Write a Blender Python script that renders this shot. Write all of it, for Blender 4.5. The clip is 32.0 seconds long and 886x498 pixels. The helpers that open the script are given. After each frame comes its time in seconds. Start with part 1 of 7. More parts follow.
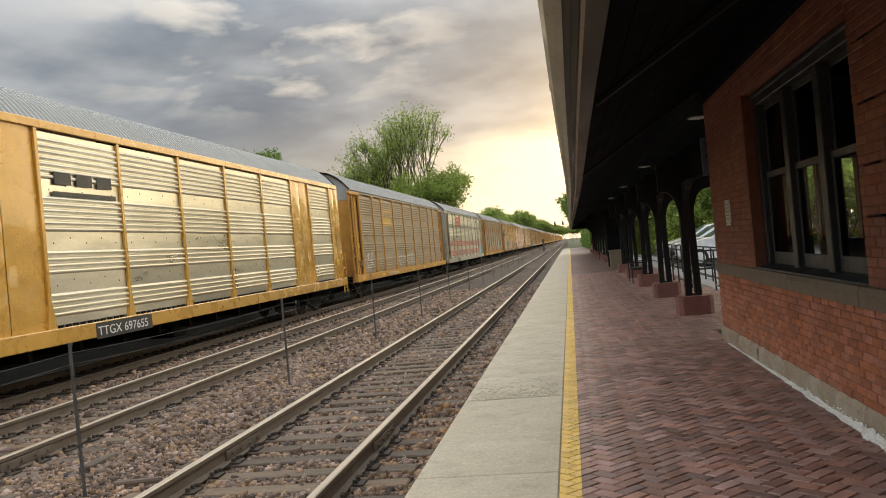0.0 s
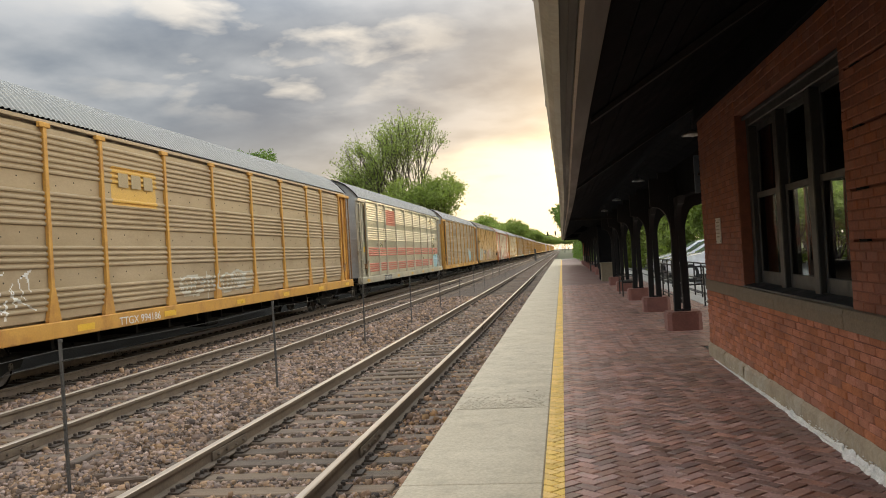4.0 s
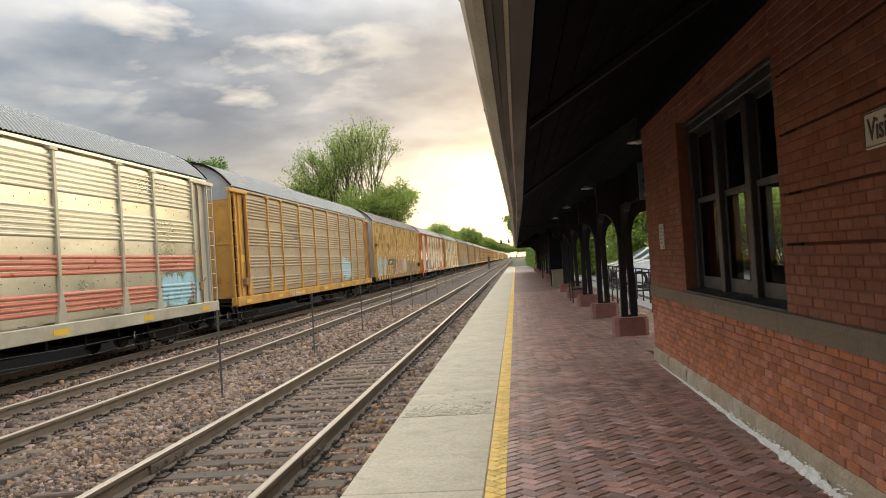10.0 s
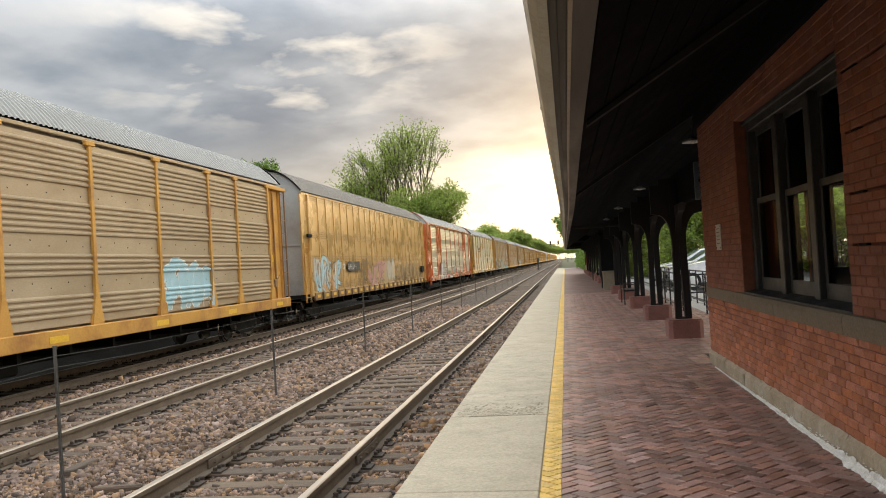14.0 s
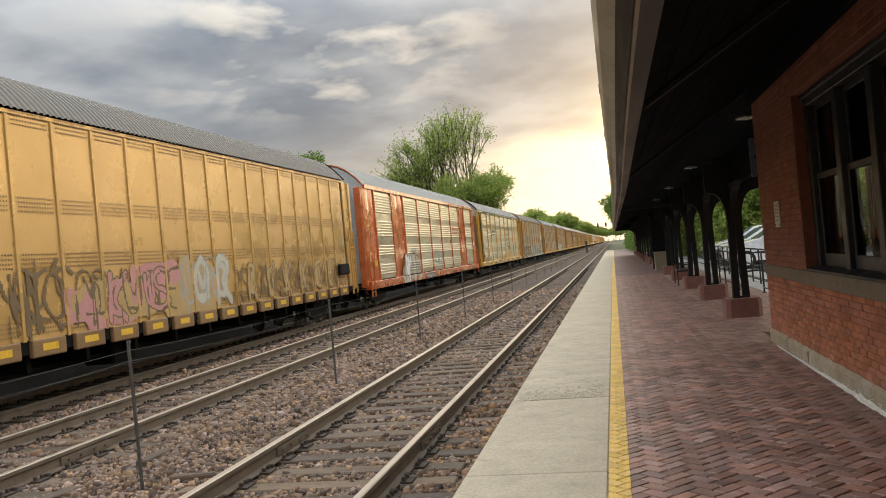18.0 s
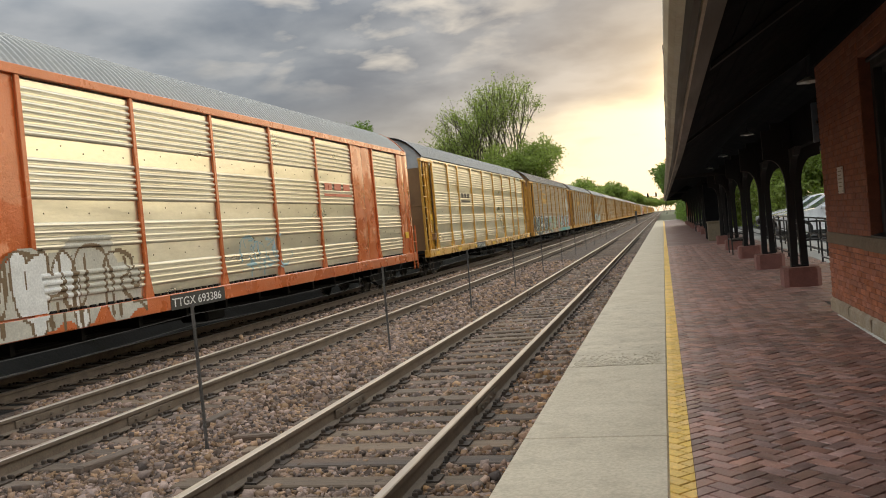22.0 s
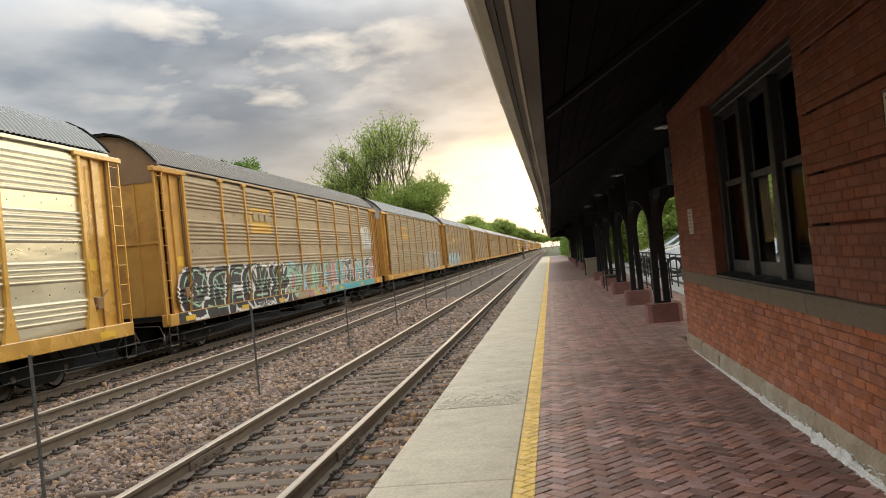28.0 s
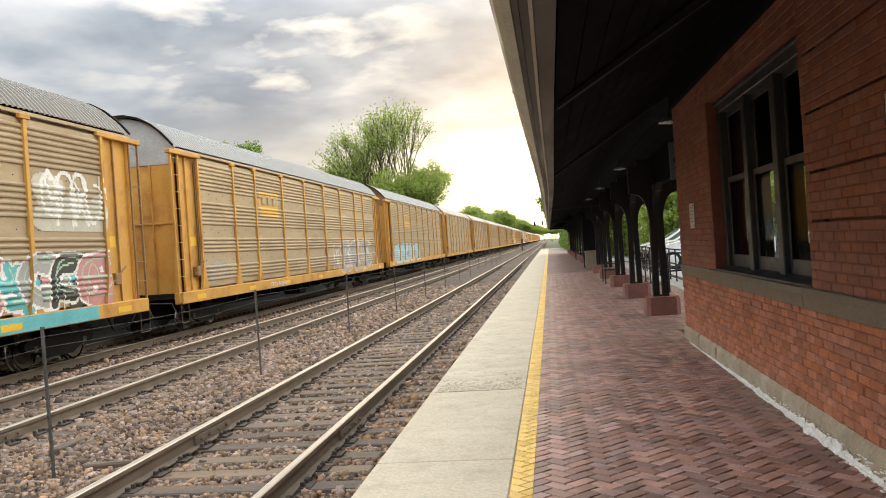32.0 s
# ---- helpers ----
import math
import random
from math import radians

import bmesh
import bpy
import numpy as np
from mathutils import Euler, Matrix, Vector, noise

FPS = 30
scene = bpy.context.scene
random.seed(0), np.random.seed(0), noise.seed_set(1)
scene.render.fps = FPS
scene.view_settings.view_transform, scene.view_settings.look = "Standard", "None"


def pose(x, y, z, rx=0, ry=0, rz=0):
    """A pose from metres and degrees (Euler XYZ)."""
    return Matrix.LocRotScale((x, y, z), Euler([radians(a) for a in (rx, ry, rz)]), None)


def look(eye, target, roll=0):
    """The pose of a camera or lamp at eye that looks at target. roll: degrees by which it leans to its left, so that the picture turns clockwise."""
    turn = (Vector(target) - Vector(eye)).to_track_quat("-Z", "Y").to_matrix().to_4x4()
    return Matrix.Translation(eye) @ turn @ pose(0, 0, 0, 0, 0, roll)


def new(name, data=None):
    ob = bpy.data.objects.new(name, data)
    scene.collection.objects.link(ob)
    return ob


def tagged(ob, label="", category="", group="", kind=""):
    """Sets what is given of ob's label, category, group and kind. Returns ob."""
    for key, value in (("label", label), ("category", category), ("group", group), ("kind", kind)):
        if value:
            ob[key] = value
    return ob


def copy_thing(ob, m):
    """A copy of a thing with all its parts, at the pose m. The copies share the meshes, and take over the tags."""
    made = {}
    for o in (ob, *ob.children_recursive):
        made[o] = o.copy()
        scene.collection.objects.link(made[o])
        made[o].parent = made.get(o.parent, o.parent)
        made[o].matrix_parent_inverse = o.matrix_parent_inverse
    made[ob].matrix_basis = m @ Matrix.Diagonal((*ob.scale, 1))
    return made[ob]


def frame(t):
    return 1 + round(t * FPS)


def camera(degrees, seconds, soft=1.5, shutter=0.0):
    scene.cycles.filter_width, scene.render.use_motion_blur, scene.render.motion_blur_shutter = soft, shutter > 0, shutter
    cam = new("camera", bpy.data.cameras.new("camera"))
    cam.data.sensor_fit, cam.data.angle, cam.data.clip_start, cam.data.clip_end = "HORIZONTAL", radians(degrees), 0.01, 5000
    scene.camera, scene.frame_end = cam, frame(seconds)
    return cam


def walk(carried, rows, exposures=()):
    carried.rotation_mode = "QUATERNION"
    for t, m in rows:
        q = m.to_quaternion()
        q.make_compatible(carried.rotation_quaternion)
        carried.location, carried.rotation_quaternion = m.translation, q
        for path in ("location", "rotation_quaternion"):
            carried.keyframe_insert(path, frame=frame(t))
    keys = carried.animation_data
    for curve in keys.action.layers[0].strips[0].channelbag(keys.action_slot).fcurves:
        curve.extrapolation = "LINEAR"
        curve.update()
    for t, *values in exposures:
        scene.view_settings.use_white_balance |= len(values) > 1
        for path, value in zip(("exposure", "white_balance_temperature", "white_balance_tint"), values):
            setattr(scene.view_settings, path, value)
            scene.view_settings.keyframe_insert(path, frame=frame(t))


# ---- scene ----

cam = camera(56.0, 32.0, 1.0)
PATH = [
    (0, (0.021, 0.121, 1.556), (-0.281, 2.098, 1.558), -5.3),
    (0.5, (0.021, 0.117, 1.558), (-0.33, 2.086, 1.568), -5.0),
    (1, (0.007, 0.105, 1.557), (-0.373, 2.068, 1.569), -4.6),
    (1.5, (0.006, 0.091, 1.563), (-0.375, 2.055, 1.564), -4.6),
    (2, (0.019, 0.076, 1.563), (-0.342, 2.044, 1.557), -4.2),
    (2.5, (0.023, 0.066, 1.57), (-0.311, 2.038, 1.572), -4.0),
    (3, (0.037, 0.061, 1.586), (-0.289, 2.034, 1.612), -4.1),
    (3.5, (0.032, 0.051, 1.587), (-0.275, 2.028, 1.615), -3.8),
    (4, (0.03, 0.059, 1.58), (-0.252, 2.039, 1.596), -3.4),
    (4.5, (0.016, 0.054, 1.584), (-0.236, 2.038, 1.577), -3.5),
    (6.5, (0.058, 0.108, 1.581), (-0.215, 2.09, 1.595), -4.5),
    (7, (0.088, 0.134, 1.571), (-0.22, 2.11, 1.61), -4.0),
    (7.5, (0.079, 0.114, 1.566), (-0.224, 2.091, 1.595), -4.3),
    (8, (0.05, 0.062, 1.572), (-0.246, 2.04, 1.54), -3.6),
    (8.5, (0.051, 0.023, 1.582), (-0.209, 2.004, 1.507), -2.9),
    (9, (0.087, 0.036, 1.58), (-0.14, 2.023, 1.538), -3.3),
    (9.5, (0.111, 0.069, 1.564), (-0.093, 2.058, 1.569), -3.8),
    (10, (0.121, 0.118, 1.556), (-0.051, 2.111, 1.585), -3.7),
    (10.5, (0.125, 0.136, 1.556), (-0.025, 2.13, 1.583), -3.7),
    (11, (0.128, 0.146, 1.548), (-0.024, 2.14, 1.565), -3.4),
    (11.5, (0.11, 0.14, 1.544), (-0.067, 2.132, 1.563), -3.5),
    (12, (0.096, 0.13, 1.54), (-0.124, 2.117, 1.573), -3.5),
    (12.5, (0.082, 0.123, 1.545), (-0.188, 2.105, 1.582), -3.5),
    (13, (0.074, 0.137, 1.547), (-0.213, 2.116, 1.587), -3.5),
    (13.5, (0.072, 0.126, 1.545), (-0.215, 2.104, 1.587), -3.4),
    (15.5, (0.088, 0.053, 1.564), (-0.197, 2.032, 1.577), -3.8),
    (16, (0.04, 0.008, 1.577), (-0.239, 1.989, 1.585), -3.8),
    (16.5, (0.015, -0.011, 1.575), (-0.268, 1.969, 1.582), -3.8),
    (17, (0.027, 0.015, 1.565), (-0.298, 1.988, 1.58), -4.4),
    (17.5, (0.016, 0.037, 1.561), (-0.351, 2.003, 1.575), -4.7),
    (18, (-0.017, 0.023, 1.556), (-0.417, 1.983, 1.571), -5.2),
    (18.5, (-0.047, -0.032, 1.558), (-0.466, 1.924, 1.581), -5.3),
    (19, (-0.069, -0.043, 1.558), (-0.503, 1.909, 1.58), -4.9),
    (19.5, (-0.083, -0.068, 1.553), (-0.535, 1.88, 1.579), -5.1),
    (20, (-0.089, -0.075, 1.55), (-0.565, 1.867, 1.588), -5.2),
    (20.5, (-0.088, -0.051, 1.548), (-0.593, 1.884, 1.585), -5.2),
    (21, (-0.078, -0.06, 1.535), (-0.578, 1.876, 1.545), -4.7),
    (21.5, (-0.072, -0.039, 1.532), (-0.55, 1.903, 1.506), -4.1),
    (22, (-0.098, -0.027, 1.521), (-0.614, 1.905, 1.476), -5.2),
    (22.5, (-0.091, 0.004, 1.525), (-0.63, 1.928, 1.451), -6.1),
    (23, (-0.043, -0.006, 1.526), (-0.517, 1.935, 1.427), -5.5),
    (23.5, (0.018, -0.019, 1.544), (-0.286, 1.955, 1.448), -3.5),
    (24, (0.058, -0.007, 1.562), (-0.189, 1.977, 1.507), -3.4),
    (24.5, (0.076, -0.003, 1.57), (-0.175, 1.981, 1.536), -3.1),
    (26.5, (0.159, 0.115, 1.528), (-0.097, 2.098, 1.481), -3.1),
    (27, (0.189, 0.128, 1.536), (-0.091, 2.108, 1.494), -4.2),
    (27.5, (0.206, 0.102, 1.549), (-0.075, 2.082, 1.543), -5.2),
    (28, (0.207, 0.08, 1.551), (-0.048, 2.064, 1.569), -5.6),
    (28.5, (0.2, 0.09, 1.55), (-0.029, 2.076, 1.567), -5.1),
    (29, (0.183, 0.105, 1.535), (-0.06, 2.09, 1.522), -3.9),
    (29.5, (0.192, 0.082, 1.529), (-0.001, 2.072, 1.464), -3.7),
    (30, (0.183, 0.065, 1.538), (0.037, 2.058, 1.473), -4.3),
    (30.5, (0.167, 0.023, 1.534), (0.014, 2.017, 1.486), -3.7),
    (31, (0.159, -0.016, 1.529), (-0.039, 1.974, 1.489), -3.5),
    (31.5, (0.145, -0.042, 1.523), (-0.107, 1.942, 1.494), -3.9),
    (32, (0.155, -0.081, 1.523), (-0.099, 1.903, 1.515), -3.9),
]
EXPOSURES = [(t, s, 7300, 12) for t, s in ((0.0, -0.21), (2.0, -0.23), (4.0, -0.05), (8.0, 0.0), (10.0, 0.1), (13.0, 0.15), (16.0, 0.05), (19.0, -0.16), (21.0, -0.25), (23.0, -0.3), (24.5, 0.04), (28.0, 0.04), (30.0, 0.47), (32.0, 0.5))]
walk(cam, [(t, look(eye, target, roll)) for t, eye, target, roll in PATH], EXPOSURES)

# ---------------------------------------------------------------- light
SUN_AZ, SUN_EL = 5.0, 7.0  # degrees right of the tracks, above the horizon
EAST = 4.2


def make_world():
    w = bpy.data.worlds.new("evening_sky")
    scene.world = w
    w.use_nodes = True
    nt = w.node_tree
    nt.nodes.clear()
    N = nt.nodes.new
    L = nt.links.new

    def math_node(op, a, b=None, clamp=False):
        n = N("ShaderNodeMath")
        n.operation, n.use_clamp = op, clamp
        for i, v in enumerate((a, b)):
            if v is None:
                continue
            if isinstance(v, (int, float)):
                n.inputs[i].default_value = v
            else:
                L(v, n.inputs[i])
        return n.outputs[0]

    def mix(f, a, b, kind="MIX"):
        n = N("ShaderNodeMix")
        n.data_type, n.blend_type = "RGBA", kind
        for s, v in ((n.inputs[0], f), (n.inputs[6], a), (n.inputs[7], b)):
            if isinstance(v, (int, float)):
                s.default_value = v
            elif isinstance(v, tuple):
                s.default_value = (*v, 1)
            else:
                L(v, s)
        return n.outputs[2]

    def ramp(x, stops):
        n = N("ShaderNodeValToRGB")
        e = n.color_ramp.elements
        while len(e) < len(stops):
            e.new(0.5)
        for el, (p, c) in zip(e, stops):
            el.position = p
            el.color = (c, c, c, 1) if isinstance(c, (int, float)) else (*c, 1)
        L(x, n.inputs[0])
        return n.outputs[0]

    tc = N("ShaderNodeTexCoord")
    sep = N("ShaderNodeSeparateXYZ")
    L(tc.outputs["Generated"], sep.inputs[0])
    x, y, z = sep.outputs
    up = math_node("MAXIMUM", z, 0.0)
    den = math_node("ADD", up, 0.18)
    comb = N("ShaderNodeCombineXYZ")
    L(math_node("DIVIDE", x, den), comb.inputs[0])
    L(math_node("DIVIDE", y, den), comb.inputs[1])

    def cloud(scale, off, detail=7.0, rough=0.55, dist=0.3):
        m = N("ShaderNodeMapping")
        m.inputs["Location"].default_value = (off, off * 0.7, off * 0.3)
        L(comb.outputs[0], m.inputs[0])
        n = N("ShaderNodeTexNoise")
        n.inputs["Scale"].default_value = scale
        n.inputs["Detail"].default_value = detail
        n.inputs["Roughness"].default_value = rough
        n.inputs["Distortion"].default_value = dist
        L(m.outputs[0], n.inputs["Vector"])
        return n.outputs["Fac"]

    def step_node(x, lo, hi):
        n = N("ShaderNodeMapRange")
        n.interpolation_type = "SMOOTHSTEP"
        n.inputs[1].default_value, n.inputs[2].default_value = lo, hi
        L(x, n.inputs[0])
        return n.outputs[0]

    def towards(az, el, power):
        v = Vector((math.sin(radians(az)), math.cos(radians(az)), math.tan(radians(el)))).normalized()
        n = N("ShaderNodeVectorMath")
        n.operation = "DOT_PRODUCT"
        L(tc.outputs["Generated"], n.inputs[0])
        n.inputs[1].default_value = v
        return math_node("POWER", math_node("MAXIMUM", n.outputs["Value"], 0.0), power)

    big = cloud(0.9, 3.1, 4.0, 0.5)
    small = cloud(2.9, 9.7, 6.0, 0.5, 0.1)
    body = math_node("ADD", math_node("MULTIPLY", big, 0.55), math_node("MULTIPLY", small, 0.45))
    grey = ramp(body, [(0.36, (0.135, 0.187, 0.278)), (0.45, (0.20, 0.26, 0.352)), (0.52, (0.305, 0.368, 0.455)), (0.60, (0.46, 0.52, 0.60))])
    # the deck thins out towards the horizon
    low = math_node("SUBTRACT", 1.0, math_node("MULTIPLY", up, 2.3), clamp=True)
    pale = math_node("SUBTRACT", 1.0, step_node(up, 0.03, 0.19))
    grey = mix(math_node("MULTIPLY", pale, 0.75), grey, (0.60, 0.60, 0.57))
    # bright tears in the deck, up to the left of the line
    tears = ramp(cloud(4.2, 4.4, 5.0, 0.5, 0.2), [(0.52, 0.0), (0.60, 0.5), (0.69, 1.0)])
    where = math_node("MULTIPLY", math_node("MULTIPLY", towards(-18, 14.0, 55.0), step_node(up, 0.15, 0.23)), 1.2, clamp=True)
    grey = mix(math_node("MULTIPLY", where, tears), grey, (0.78, 0.78, 0.76))
    # clear gap low over the line, below the ragged edge of the deck
    edge = math_node("ADD", up, math_node("MULTIPLY", math_node("SUBTRACT", cloud(1.1, 31.0, 5.0, 0.55, 0.3), 0.5), 0.16))
    edge = math_node("SUBTRACT", edge, math_node("MULTIPLY", x, 0.22))
    gap = math_node("SUBTRACT", 1.0, step_node(edge, 0.10, 0.165))
    ragged = math_node("ADD", x, math_node("MULTIPLY", math_node("SUBTRACT", cloud(2.0, 17.0, 5.0, 0.55, 0.3), 0.5), 0.30))
    gap = math_node("MULTIPLY", gap, step_node(ragged, -0.24, -0.06))
    wisp = ramp(cloud(1.6, 13.7, 5.0, 0.5, 0.3), [(0.55, 0.0), (0.66, 0.55)])
    clear = mix(wisp, mix(step_node(up, 0.0, 0.13), (0.96, 1.02, 0.97), (1.08, 1.06, 0.90)), (0.62, 0.61, 0.55))
    col = mix(gap, grey, clear)
    # the glow of the low sun, strongest behind the canopy
    east = math_node("MULTIPLY", math_node("POWER", low, 1.2), towards(46, 11, 20.0))
    col = mix(1.0, col, mix(math_node("MULTIPLY", east, 1.0, clamp=True), (0, 0, 0), (EAST, EAST * 0.84, EAST * 0.50)), "ADD")
    col = mix(1.0, col, mix(math_node("MULTIPLY", towards(SUN_AZ, SUN_EL, 60.0), 1.0, clamp=True), (0, 0, 0), (0.12, 0.11, 0.07)), "ADD")
    col = mix(1.0, col, mix(math_node("MULTIPLY", towards(SUN_AZ, SUN_EL, 600.0), 1.0, clamp=True), (0, 0, 0), (3.0, 2.3, 1.1)), "ADD")
    # an overcast sky grows brighter towards the zenith
    rise = N("ShaderNodeMapRange")
    rise.interpolation_type = "SMOOTHSTEP"
    rise.inputs[1].default_value, rise.inputs[2].default_value = 0.24, 0.62
    L(up, rise.inputs[0])
    zen = math_node("ADD", 1.0, math_node("MULTIPLY", rise.outputs[0], 6.0))
    hsv = N("ShaderNodeVectorMath")
    hsv.operation = "SCALE"
    L(col, hsv.inputs[0])
    L(zen, hsv.inputs["Scale"])
    warm = mix(1.0, hsv.outputs[0], mix(rise.outputs[0], (1.0, 1.0, 1.0), (1.06, 0.98, 0.84)), "MULTIPLY")
    sky = N("ShaderNodeTexSky")
    sky.sky_type, sky.sun_disc = "NISHITA", False
    sky.sun_elevation, sky.sun_rotation = radians(SUN_EL), radians(SUN_AZ)
    sky.dust_density = 2.0
    bg1, bg2, add, out = N("ShaderNodeBackground"), N("ShaderNodeBackground"), N("ShaderNodeAddShader"), N("ShaderNodeOutputWorld")
    L(warm, bg1.inputs[0])
    bg1.inputs[1].default_value = 0.95
    L(sky.outputs[0], bg2.inputs[0])
    bg2.inputs[1].default_value = 0.012
    L(bg1.outputs[0], add.inputs[0])
    L(bg2.outputs[0], add.inputs[1])
    L(add.outputs[0], out.inputs[0])


make_world()
sun = new("sun", bpy.data.lights.new("sun", "SUN"))
sun.data.energy, sun.data.angle, sun.data.color = 0.5, radians(50), (1.0, 0.80, 0.52)
_az, _el = radians(SUN_AZ), radians(SUN_EL)
sun.matrix_world = look((0, 0, 30), (-math.sin(_az) * math.cos(_el) * 30, -math.cos(_az) * math.cos(_el) * 30, 30 - 30 * math.sin(_el)))

# ---------------------------------------------------------------- materials


def surface(name, a, b, rough=0.7, metal=0.0, scale=3.0, fine=40.0, bump=0.3, depth=0.01, rnd=0.0, island=0.0, stain=None, stain_amount=0.0,
            stain_scale=1.2, rough_var=0.15, stretch=(1, 1, 1), wave=0.0, spec=0.5, coat=0.0, gr=0.2):
    """Two tones mixed by a coarse and a fine noise, with relief, an optional stain tone and a random shift from piece to piece."""
    m = bpy.data.materials.new(name)
    m.use_nodes = True
    nt = m.node_tree
    p = nt.nodes["Principled BSDF"]
    N, L = nt.nodes.new, nt.links.new
    tc, oi = N("ShaderNodeTexCoord"), N("ShaderNodeObjectInfo")
    off = N("ShaderNodeVectorMath")
    off.operation = "MULTIPLY_ADD"
    L(tc.outputs["Object"], off.inputs[0])
    off.inputs[1].default_value = stretch
    k = N("ShaderNodeMath")
    k.operation = "MULTIPLY"
    k.inputs[1].default_value = 37.0
    L(oi.outputs["Random"], k.inputs[0])
    L(k.outputs[0], off.inputs[2])
    vec = off.outputs[0]

    def noise_tex(s, detail=5.0, r=0.6):
        n = N("ShaderNodeTexNoise")
        n.inputs["Scale"].default_value, n.inputs["Detail"].default_value, n.inputs["Roughness"].default_value = s, detail, r
        L(vec, n.inputs["Vector"])
        return n.outputs["Fac"]

    def mixc(f, x, y, kind="MIX"):
        n = N("ShaderNodeMix")
        n.data_type, n.blend_type = "RGBA", kind
        for s, v in ((n.inputs[0], f), (n.inputs[6], x), (n.inputs[7], y)):
            if isinstance(v, (int, float)):
                s.default_value = v
            elif isinstance(v, tuple):
                s.default_value = (*v, 1)
            else:
                L(v, s)
        return n.outputs[2]

    def rng(x, lo, hi, to0=0.0, to1=1.0):
        n = N("ShaderNodeMapRange")
        n.inputs[1].default_value, n.inputs[2].default_value, n.inputs[3].default_value, n.inputs[4].default_value = lo, hi, to0, to1
        L(x, n.inputs[0])
        return n.outputs[0]

    coarse, grain = noise_tex(scale), noise_tex(fine, 4.0, 0.65)
    col = mixc(rng(coarse, 0.3, 0.7), a, b)
    col = mixc(1.0, col, mixc(rng(grain, 0.25, 0.75), (1 - gr * 1.1,) * 3, (1 + gr * 0.9,) * 3), "MULTIPLY")
    if rnd or island:
        src = oi.outputs["Random"]
        amount = rnd
        if island:
            g = N("ShaderNodeNewGeometry")
            add = N("ShaderNodeMath")
            add.operation = "ADD"
            L(g.outputs["Random Per Island"], add.inputs[0])
            L(oi.outputs["Random"], add.inputs[1])
            fr = N("ShaderNodeMath")
            fr.operation = "FRACT"
            L(add.outputs[0], fr.inputs[0])
            src, amount = fr.outputs[0], island
        hs = N("ShaderNodeHueSaturation")
        L(rng(src, 0, 1, 1 - amount, 1 + amount), hs.inputs["Value"])
        mul = N("ShaderNodeMath")
        mul.operation = "MULTIPLY"
        mul.inputs[1].default_value = 7.31
        L(src, mul.inputs[0])
        fr2 = N("ShaderNodeMath")
        fr2.operation = "FRACT"
        L(mul.outputs[0], fr2.inputs[0])
        L(rng(fr2.outputs[0], 0, 1, 1 - amount * 0.45, 1 + amount * 0.35), hs.inputs["Saturation"])
        L(rng(fr2.outputs[0], 0, 1, 0.5 - amount * 0.018, 0.5 + amount * 0.012), hs.inputs["Hue"])
        L(col, hs.inputs["Color"])
        col = hs.outputs[0]
    if stain:
        f = rng(noise_tex(stain_scale, 8.0, 0.65), 0.5, 0.72, 0.0, stain_amount)
        col = mixc(f, col, stain)
    L(col, p.inputs["Base Color"])
    L(rng(coarse, 0.3, 0.7, max(0.02, rough - rough_var), min(1.0, rough + rough_var)), p.inputs["Roughness"])
    p.inputs["Metallic"].default_value = metal
    p.inputs["Specular IOR Level"].default_value = spec
    p.inputs["Coat Weight"].default_value = coat
    if bump:
        h = grain
        if wave:
            w = noise_tex(wave, 2.0, 0.4)
            ad = N("ShaderNodeMath")
            ad.operation = "MULTIPLY_ADD"
            L(w, ad.inputs[0])
            ad.inputs[1].default_value = 12.0
            L(grain, ad.inputs[2])
            h = ad.outputs[0]
        bn = N("ShaderNodeBump")
        bn.inputs["Strength"].default_value, bn.inputs["Distance"].default_value = bump, depth
        L(h, bn.inputs["Height"])
        L(bn.outputs[0], p.inputs["Normal"])
    return m


def glass(name, tint=(0.85, 0.9, 0.9), rough=0.02):
    m = bpy.data.materials.new(name)
    m.use_nodes = True
    p = m.node_tree.nodes["Principled BSDF"]
    p.inputs["Base Color"].default_value = (*tint, 1)
    p.inputs["Roughness"].default_value = rough
    p.inputs["Transmission Weight"].default_value = 1.0
    p.inputs["IOR"].default_value = 1.05
    return m


M_BALLAST = surface("ballast_stone", (0.13, 0.079, 0.053), (0.30, 0.196, 0.137), 0.9, island=0.7, fine=60, bump=0.4)
# shade under the train, put into the colour of the far bed
M_BEDDARK = surface("train_shade_ballast", (0.007, 0.006, 0.005), (0.022, 0.018, 0.015), 0.95, scale=10, fine=26, bump=1.0, depth=0.04)
M_BED = surface("ballast_bed", (0.035, 0.023, 0.016), (0.12, 0.082, 0.06), 0.95, scale=18, fine=26, bump=1.0, depth=0.04, stain=(0.17, 0.10, 0.06), stain_amount=0.35, stain_scale=0.35)
M_GROUND = surface("far_ground", (0.06, 0.075, 0.03), (0.13, 0.12, 0.075), 0.95, scale=0.08, fine=2.0, bump=0.3, depth=0.05)
M_CONC = surface("platform_concrete", (0.455, 0.375, 0.27), (0.575, 0.485, 0.365), 0.9, scale=1.3, fine=38, bump=0.5, depth=0.006, stain=(0.32, 0.26, 0.19), stain_amount=0.6, stain_scale=4.0)
M_CONC2 = surface("old_platform_concrete", (0.455, 0.38, 0.28), (0.58, 0.49, 0.37), 0.92, scale=2.2, fine=30, bump=0.8, depth=0.008, stain=(0.26, 0.215, 0.165), stain_amount=0.6, stain_scale=5.0)
M_RUSTSTONE = surface("rust_stained_ballast", (0.17, 0.085, 0.045), (0.32, 0.19, 0.115), 0.9, island=0.55, fine=60, bump=0.4)
